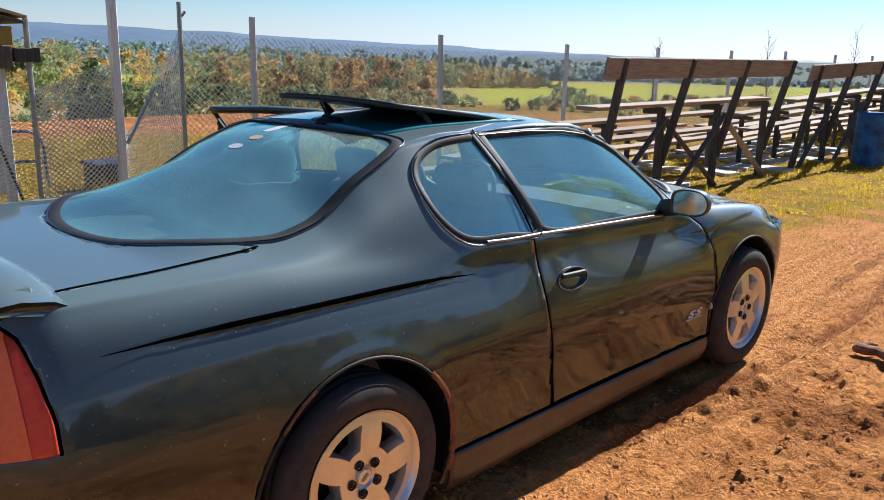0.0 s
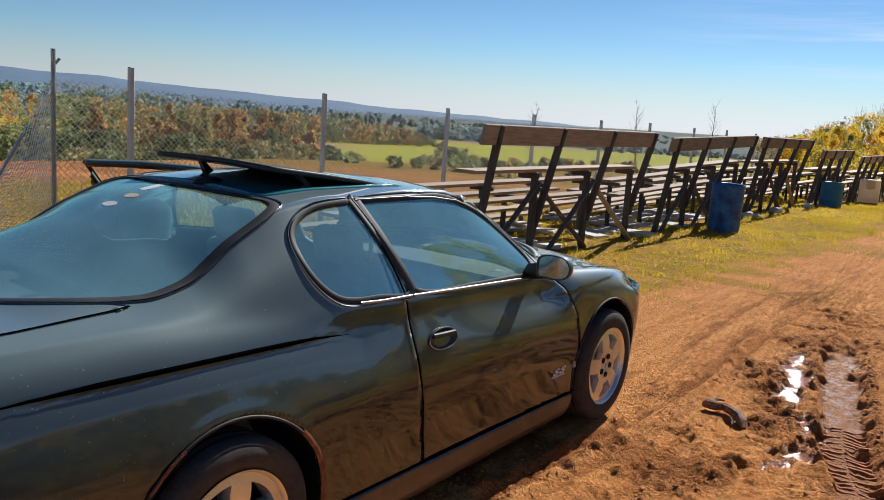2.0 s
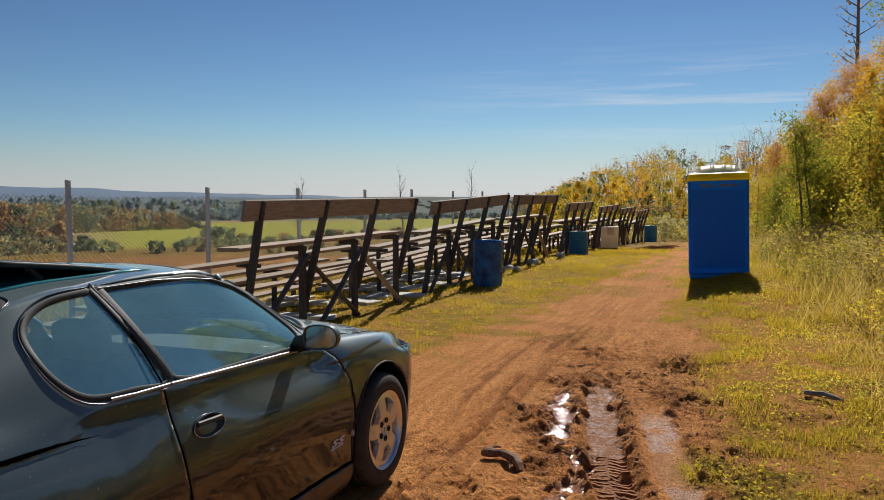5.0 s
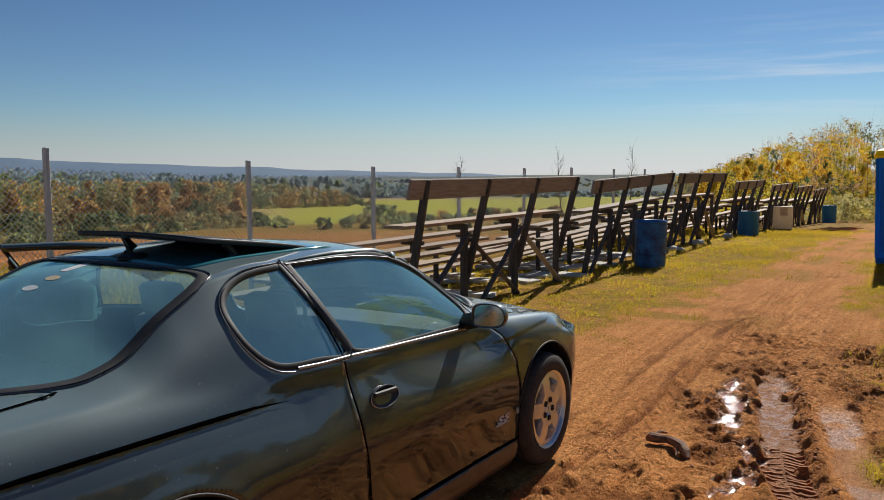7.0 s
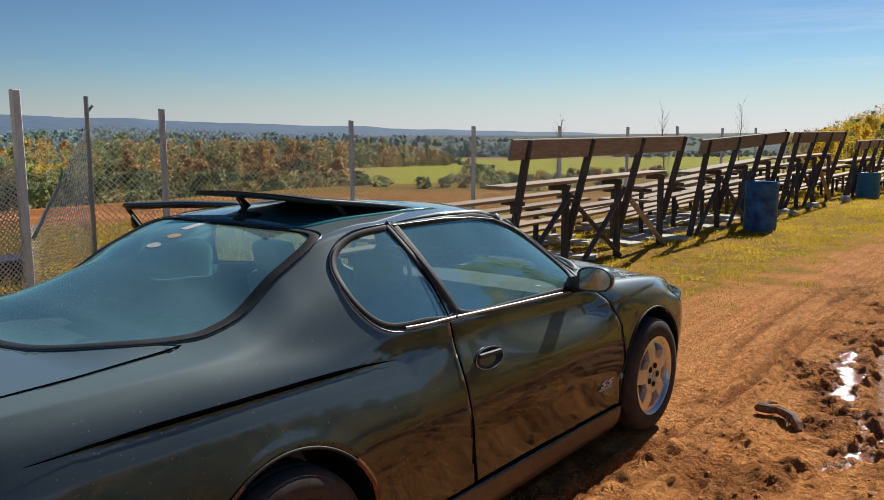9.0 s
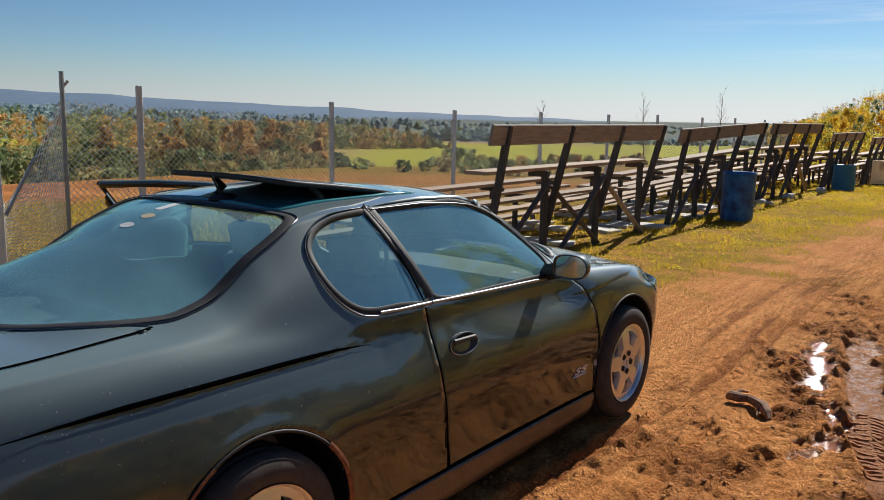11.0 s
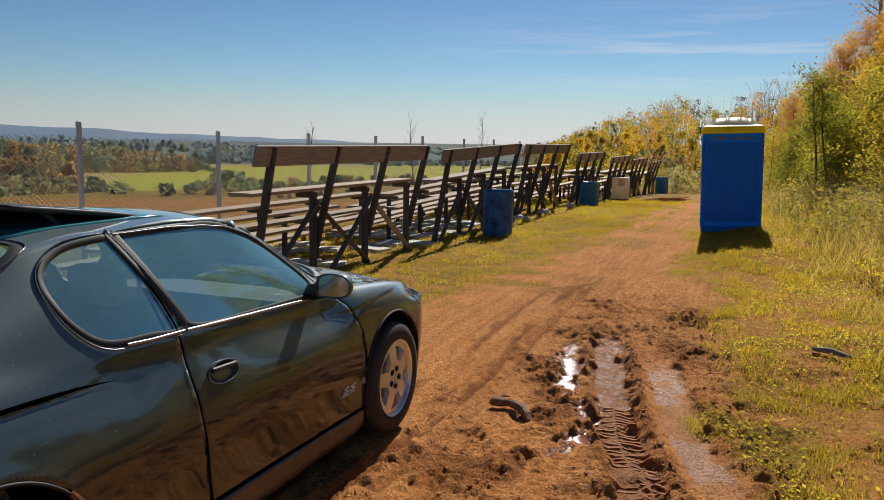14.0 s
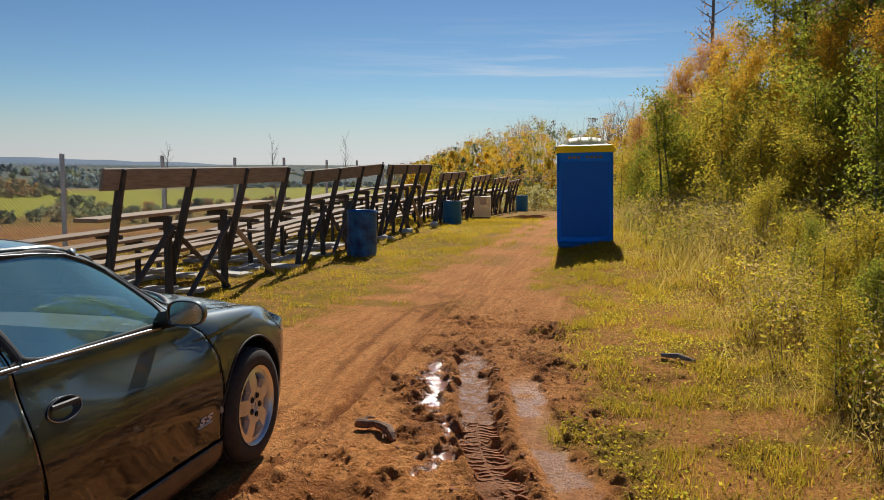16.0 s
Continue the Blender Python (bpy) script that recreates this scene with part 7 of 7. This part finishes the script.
def build_tree(name, h, r, leaf_mat, leaves, leaf, label, trunk=0.07, limbs=16, mat=BARK, start=0.25, cluster=0.45, seed=1, lean=0.03, stems=1, rise=0.0):
    """Trunk with tapering limbs and twigs; leaves gather round the twigs."""
    rr = np.random.RandomState(seed)
    root = empty(name)
    wood = bmesh.new()
    ends = []
    for s in range(stems):
        off = Vector((rr.uniform(-0.25, 0.25), rr.uniform(-0.25, 0.25), 0)) if stems > 1 else Vector((0, 0, 0))
        drift = Vector((rr.uniform(-1, 1), rr.uniform(-1, 1), 0)) * (0.12 if stems > 1 else lean)
        hs = h * (1 - 0.2 * s / max(1, stems))
        pts = [off + drift * hs * t + Vector((0.05 * math.sin(5 * t + s), 0.05 * math.cos(4 * t + s), hs * t - 0.1)) for t in np.linspace(0, 1, 8)]
        join(wood, tube(pts, [trunk * (1 - 0.9 * t) + 0.004 for t in np.linspace(0, 1, 8)], 7))
        for k in range(limbs):
            t = start + (1 - start) * (k + rr.rand()) / limbs
            i = min(int(t * 7), 6)
            p = pts[i].lerp(pts[i + 1], t * 7 - i)
            a = rr.uniform(0, 2 * math.pi)
            length = r * (1.05 - 0.65 * t) * rr.uniform(0.6, 1.15)
            d = Vector((math.cos(a), math.sin(a), rr.uniform(0.25, 0.8) + rise))
            q1 = p + d * length * 0.55
            q2 = q1 + (d + Vector((0, 0, 0.25))) * length * 0.45
            join(wood, tube([p, q1, q2], [trunk * 0.35 * (1 - 0.6 * t), trunk * 0.2 * (1 - 0.5 * t), 0.004], 5, False))
            ends += [q1, q2, p.lerp(q1, 0.6)]
            for m in range(2):
                e = q1 + Vector((rr.uniform(-1, 1), rr.uniform(-1, 1), rr.uniform(-0.2, 0.9))) * length * 0.45
                join(wood, tube([q1, e], [trunk * 0.10, 0.003], 4, False))
                ends.append(e)
    part("trunk", wood, mat, root, smooth=True)
    if leaves:
        e = np.array([tuple(v) for v in ends])
        k = rr.randint(0, len(e), leaves)
        d = rr.normal(size=(leaves, 3))
        d /= np.linalg.norm(d, axis=1, keepdims=True)
        p = e[k] + d * rr.rand(leaves, 1) ** 0.6 * cluster * (0.5 + rr.rand(len(e))[k][:, None])
        p[:, 2] = np.maximum(p[:, 2], 0.1)
        cloud_mesh("crown", leaf_quads(p, leaf), 4, leaf_mat, root)
    return tagged(root, label, "tree")


def plant(ob, az, d, scale=1.0, turn=0.0, copy=True, sink=0.05):
    x, y = polar(az, d)
    m = pose(x, y, gz(x, y) - sink, 0, 0, turn) @ Matrix.Scale(scale, 4)
    if copy:
        return copy_thing(ob, m)
    ob.matrix_basis = m
    return ob


green = build_tree("birch_tree", 7.5, 1.7, LEAF_GREEN, 12500, 0.035, "slender green birch with leafy crown", 0.06, 26, seed=3, start=0.12, cluster=0.42)
yellow = build_tree("poplar_tree", 6.0, 1.4, LEAF_YELLOW, 10000, 0.033, "yellowing young poplar in autumn", 0.05, 24, seed=5, start=0.12, cluster=0.40)
orange = build_tree("maple_tree", 6.5, 1.7, LEAF_ORANGE, 11000, 0.032, "thin maple in orange and russet leaf", 0.06, 22, seed=7, start=0.3, cluster=0.38)
olive = build_tree("alder_bush", 3.2, 1.3, LEAF_OLIVE, 8000, 0.032, "olive and yellow alder bush", 0.04, 18, seed=9, start=0.05, cluster=0.42, stems=3)
shrub = build_tree("green_shrub", 3.4, 1.1, LEAF_GREEN, 8500, 0.032, "dense green shrub on the bank", 0.04, 20, seed=12, start=0.03, cluster=0.36, stems=2)
plant(green, -9.6, 24, 1.05, 20, False)
plant(yellow, -6.9, 23, 0.70, 0, False)
plant(orange, -3.6, 33, 0.68, 40, False)
plant(olive, -7.2, 19.5, 0.9, 10, False)
plant(shrub, -3.4, 22, 0.95, 0, False)
for ob, spots in ((green, [(-11.5, 21, 1.1, 80), (-15.2, 17, 0.95, 150), (-17.5, 20, 1.1, 220), (-13.6, 27, 1.2, 300)]),
                  (yellow, [(-11.8, 16.4, 0.55, 140), (-9.9, 17.8, 0.62, 20), (-2.2, 35, 0.9, 15), (-4.8, 29, 1.15, 330), (-9.0, 22.5, 1.0, 35), (-11.0, 20, 0.95, 310), (-13.2, 19, 1.0, 75), (-14.8, 21, 1.1, 190), (-6.0, 24, 0.8, 290), (-8.3, 19, 0.85, 60), (-4.8, 27, 0.6, 130), (-12.6, 17, 0.85, 200), (-16.3, 14.5, 0.8, 260), (-1.9, 38, 0.7, 20), (-10.4, 28, 1.2, 100), (-0.6, 42, 0.6, 160), (-7.9, 25, 1.2, 250)]),
                  (orange, [(-1.5, 33, 0.84, 55), (-2.6, 34, 0.98, 170), (-3.4, 31, 1.0, 280), (-4.7, 30, 0.78, 100), (-14.3, 19.5, 1.05, 10), (-17.2, 16, 0.9, 70), (-11.9, 26, 1.2, 200), (-4.2, 29, 1.05, 320), (-5.4, 27, 1.15, 150), (-6.8, 26, 1.1, 30)]),
                  (olive, [(-9.5, 16.5, 0.70, 15), (-11.2, 15.5, 0.72, 105), (-12.4, 14.8, 0.66, 195), (-10.4, 17.2, 0.80, 285), (-13.4, 14.2, 0.58, 335), (-8.3, 17.2, 0.60, 65), (-10.6, 18.2, 1.05, 45), (-8.0, 21.5, 1.15, 215), (-14.0, 16.0, 1.0, 160), (-9.8, 20, 0.95, 120), (-5.2, 23, 0.85, 240), (-12.0, 17.5, 0.85, 20), (-2.2, 28, 0.75, 80), (-15.0, 16.5, 0.85, 190), (-18.5, 14.5, 0.9, 300), (-0.4, 31, 0.8, 30), (-6.2, 25, 1.1, 0), (-3.6, 24.5, 1.0, 60), (-13.6, 8.4, 0.34, 20), (-9.4, 13.5, 0.4, 140), (-15.2, 6.4, 0.28, 250), (-11.4, 11.0, 0.36, 60), (-16.0, 8.6, 0.4, 330)]),
                  (shrub, [(-8.9, 18.5, 0.8, 90), (-13.4, 15, 0.75, 10), (-1.3, 28, 0.7, 200), (-16.8, 12.5, 0.8, 40), (-16.4, 7.0, 0.28, 100), (-12.8, 9.8, 0.30, 310)])):
    for az, d, s, turn in spots:
        plant(ob, az, d, s, turn)
dead = build_tree("dead_spruce", 12.0, 1.1, LEAF_BROWN, 350, 0.06, "tall bare dead spruce", 0.12, 26, PALEBARK, 0.45, 0.25, 15, 0.01)
plant(dead, -5.7, 33, 1.0, 0, False)
bare = build_tree("bare_tree", 5.2, 1.0, LEAF_BROWN, 0, 0.05, "small bare leafless tree", 0.06, 26, PALEBARK, 0.2, 0.2, 21, rise=1.0)
BARE_H = max(v.co.z for v in bare.children[0].data.vertices)
for k, (az, d, top, wide) in enumerate(((23.9, 71.7, 4.3, 1.0), (19.1, 73.6, 3.7, 0.8), (31.1, 44.0, 2.3, 1.5))):
    x, y = polar(az, d)
    f = (top - gz(x, y)) / BARE_H
    m = pose(x, y, gz(x, y) - 0.1, 0, 0, 110 * k) @ Matrix.Diagonal((f * wide, f * wide, f, 1))
    if k:
        copy_thing(bare, m)
    else:
        bare.matrix_basis = m


# ---- turf, weeds ----
def blades(n, x0, x1, y0, y1, hmin, hmax, width, name, mat, label, keep, bend=0.35):
    x, y = RNG.uniform(x0, x1, n), y0 + (y1 - y0) * RNG.rand(n) ** 1.35
    ok = keep(x, y)
    x, y = x[ok], y[ok]
    n = len(x)
    z = height_at(x, y)
    h = RNG.uniform(hmin, hmax, n) * (0.35 + 2.2 * sstep(0.35, 0.75, fbm(x * 2.3, y * 2.3, 3, 55)))
    a = RNG.uniform(0, 2 * math.pi, n)
    w = width * RNG.uniform(0.6, 1.4, n) * (1 + y / 14.0)
    dx, dy = np.cos(a) * w, np.sin(a) * w
    lx, ly = RNG.normal(size=n) * h * bend, RNG.normal(size=n) * h * bend
    tri = np.stack([np.column_stack([x - dx, y - dy, z - 0.005]), np.column_stack([x + dx, y + dy, z - 0.005]), np.column_stack([x + lx, y + ly, z + h])], 1)
    return tagged(cloud_mesh(name, tri, 3, mat), label, "grass", kind="stuff")


def on_turf(x, y):
    return ground_masks(x, y)[0] > RNG.uniform(0.15, 0.90, len(x))


blades(320000, 1.2, 6.5, 1.0, 22, 0.010, 0.045, 0.0024, "turf", GRASSM, "short yellow-green turf beside the road", on_turf)
blades(150000, -5.0, 0.8, 4.0, 30, 0.012, 0.042, 0.0026, "turf", GRASSM, "short sunlit turf along the bleachers", on_turf)
blades(30000, -17.0, -6.0, -1.0, 14.0, 0.03, 0.10, 0.006, "turf", GRASSM, "dry grass beyond the fence", on_turf)
blades(26000, -6.5, -1.4, -2.5, 6.0, 0.04, 0.16, 0.004, "turf", GRASSM, "rough grass by the fence", on_turf)


def weed_edge(y):
    return curve_at([(0, 4.6), (2.7, 4.0), (5.8, 3.9), (12, 3.45), (15, 3.1), (24, 2.6), (45, 2.4)], y)


def weedy(x, y):
    return RNG.rand(len(x)) < sstep(-0.3, 1.6, x - weed_edge(y) + 1.4 * (fbm(x * 0.9, y * 0.9, 3, 61) - 0.5))


blades(80000, 3.0, 10.0, 0.5, 26, 0.06, 0.34, 0.0022, "tall_grass", WEEDM, "dry straw-coloured grass on the bank", weedy, 0.5)


def weed_clumps(count, seed):
    """Bushy goldenrod-like clumps: many small leaves up the stems, plumes on top."""
    rr = np.random.RandomState(seed)
    x, y = rr.uniform(3.2, 11.5, count), 0.8 + 24 * rr.rand(count) ** 1.35
    ok = rr.rand(count) < sstep(0.0, 1.3, x - weed_edge(y) + 1.6 * (fbm(x * 0.8, y * 0.8, 3, 61) - 0.5))
    x, y = x[ok], y[ok]
    z = height_at(x, y)
    sets = {"LEAF_OLIVE": [], "WEEDM": [], "LEAF_GREEN": []}
    tops, stalks = [], []
    for px, py, pz in zip(x, y, z):
        deep = float(sstep(0.0, 3.5, px - weed_edge(py)))
        h = rr.uniform(0.28, 0.6) + deep * rr.uniform(0.1, 0.75)
        r = rr.uniform(0.16, 0.34) * (0.8 + 0.5 * deep)
        leaf = 0.0165 + 0.0011 * py
        stems = 9
        ang, q = rr.uniform(0, 2 * math.pi, stems), r * np.sqrt(rr.rand(stems))
        bx, by = px + 0.5 * q * np.cos(ang), py + 0.5 * q * np.sin(ang)
        tx, ty = px + 1.2 * q * np.cos(ang), py + 1.2 * q * np.sin(ang)
        th = h * rr.uniform(0.65, 1.08, stems)
        m = int(170 if py < 9 else 90)
        k = rr.randint(0, stems, m)
        t = rr.uniform(0.05, 1.0, m) ** 0.8
        p = np.column_stack([bx[k] + (tx - bx)[k] * t, by[k] + (ty - by)[k] * t, pz + th[k] * t]) + rr.normal(size=(m, 3)) * (0.045, 0.045, 0.03)
        key = rr.choice(["LEAF_OLIVE", "LEAF_OLIVE", "LEAF_OLIVE", "WEEDM", "WEEDM", "LEAF_GREEN"])
        sets[key].append((p, leaf))
        if rr.rand() < 0.75:
            k = rr.randint(0, stems, 45)
            tops.append(np.column_stack([tx[k], ty[k], pz + th[k]]) + rr.normal(size=(45, 3)) * (0.06, 0.06, 0.045))
        w = 0.003
        stalks.append(np.stack([np.column_stack([bx - w, by, pz - 0.02 + 0 * bx]), np.column_stack([bx + w, by, pz - 0.02 + 0 * bx]), np.column_stack([tx, ty, pz + th])], 1).reshape(-1, 3))
    for key, mat, text in (("LEAF_OLIVE", LEAF_OLIVE, "olive-yellow leafy weeds on the bank"), ("WEEDM", WEEDM, "dry straw-coloured weeds on the bank"), ("LEAF_GREEN", LEAF_GREEN, "green leafy weeds on the bank")):
        tagged(cloud_mesh("weeds", np.concatenate([leaf_quads(p, leaf, 0.2, 0.38) for p, leaf in sets[key]]), 4, mat), text, "weeds", kind="stuff")
    tagged(cloud_mesh("weed_plumes", leaf_quads(np.concatenate(tops), 0.012, 0.0, 0.5), 4, PLUME), "dry fluffy plumes of the weeds", "weeds", kind="stuff")
    tagged(cloud_mesh("weed_stalks", np.concatenate(stalks), 3, BARK), "thin brown weed stalks", "weeds", kind="stuff")


weed_clumps(1600, 5)
# broad low leaves in the turf
n = 46000
x, y = RNG.uniform(1.3, 6.0, n), 1.2 + 18 * RNG.rand(n) ** 1.3
ok = on_turf(x, y)
x, y = x[ok], y[ok]
tagged(cloud_mesh("clover", leaf_quads(np.column_stack([x, y, height_at(x, y) + RNG.uniform(0.01, 0.05, len(x))]), 0.012, 0.8), 4, LEAF_OLIVE), "low clover leaves in the turf", "grass", kind="stuff")
n = 40000
x, y = RNG.uniform(2.7, 6.0, n), 1.0 + 13 * RNG.rand(n) ** 1.3
ok = on_turf(x, y) & (fbm(x * 2.3, y * 2.3, 3, 83) > RNG.uniform(0.48, 0.66, n))
x, y = x[ok], y[ok]
tagged(cloud_mesh("clover", leaf_quads(np.column_stack([x, y, height_at(x, y) + RNG.uniform(0.01, 0.06, len(x))]), 0.013, 0.5), 4, LEAF_OLIVE), "leafy green plants in clumps on the turf", "grass", kind="stuff")
n = 14000
x, y = RNG.uniform(-6.0, -0.2, n), 5 + 16 * RNG.rand(n)
ok = on_turf(x, y)
x, y = x[ok], y[ok]
tagged(cloud_mesh("clover", leaf_quads(np.column_stack([x, y, height_at(x, y) + RNG.uniform(0.01, 0.07, len(x))]), 0.013, 0.6), 4, LEAF_OLIVE), "green weeds under the bleachers", "grass", kind="stuff")

# loose clods on the clay
OCTA = np.array([(1, 0, -0.2), (-1, 0, -0.2), (0, 1, -0.2), (0, -1, -0.2), (0, 0, 1)])
OF = np.array([(0, 2, 4), (2, 1, 4), (1, 3, 4), (3, 0, 4)])


RING = [(math.cos(t), math.sin(t), 0.0) for t in np.arange(6) * math.pi / 3] + [(0.72 * math.cos(t + 0.5), 0.72 * math.sin(t + 0.5), 0.62) for t in np.arange(6) * math.pi / 3] + [(0, 0, 0.85)]
LUMP = np.array(RING)
LF = np.array([f for k in range(6) for f in ((k, (k + 1) % 6, 6 + k), ((k + 1) % 6, 6 + (k + 1) % 6, 6 + k), (6 + k, 6 + (k + 1) % 6, 12))])


def clods(name, x, y, size, mat, label, form, tris):
    n, m = len(x), len(form)
    z = height_at(x, y)
    v = form[None] * size[:, None, None] * RNG.uniform(0.7, 1.3, (n, m, 3)) * (1, 1, 0.40)
    a = RNG.uniform(0, math.pi, n)
    ca, sa = np.cos(a)[:, None], np.sin(a)[:, None]
    v = np.stack([v[..., 0] * ca - v[..., 1] * sa, v[..., 0] * sa + v[..., 1] * ca, v[..., 2]], 2)
    v = v + np.column_stack([x, y, z - 0.1 * size])[:, None]
    f = tris[None] + m * np.arange(n)[:, None, None]
    tagged(raw(name, v.reshape(-1, 3), f.reshape(-1, 3), mat), label, "mud", kind="stuff")


CLOD = surface("dark_mud_clod", (0.15, 0.048, 0.014), (0.44, 0.16, 0.045), 40, 0.75, bump=0.4)
CLOD.node_tree.nodes["Principled BSDF"].inputs["Specular IOR Level"].default_value = 0.1
DRYCLOD = surface("dry_clay_crumb", (0.46, 0.17, 0.048), (0.84, 0.38, 0.115), 30, 0.9, bump=0.3)
n = 14000
x, y = RNG.uniform(0.9, 3.4, n), RNG.uniform(0.8, 8.5, n)
ok = (mud_zones(x, y)[5] + 0.7 * mud_zones(x, y)[4]) > RNG.uniform(0.25, 1.0, n)
x, y = x[ok], y[ok]
big = np.where(np.abs(np.abs(x - curve_at(RUT, y)) - 0.33) < 0.13, 0.030, 0.020)
clods("mud_clods", x, y, 0.003 + 0.8 * big * RNG.rand(len(x)) ** 3.8, CLOD, "loose red-brown mud clods", LUMP, LF)
n = 90000
x, y = RNG.uniform(0.2, 3.6, n), 0.5 + 13.5 * RNG.rand(n) ** 1.7
gm = ground_masks(x, y)
lump = fbm(x * 1.6, y * 0.9, 3, 91)
track = np.minimum(np.abs(x - curve_at(LINE, y) - 0.14), np.abs(x - curve_at(LINE, y) + 0.14))
ok = (gm[0] < 0.5) & (gm[2] < 0.1) & (RNG.rand(n) < 0.15 + 0.85 * sstep(0.45, 0.68, lump) + 0.6 * sstep(0.10, 0.03, track))
x, y = x[ok], y[ok]
clods("clay_crumbs", x, y, (0.0030 + 0.013 * RNG.rand(len(x)) ** 5.0) * (1 + 0.04 * y), DRYCLOD, "dry red clay crumbs strewn over the road", OCTA, OF)
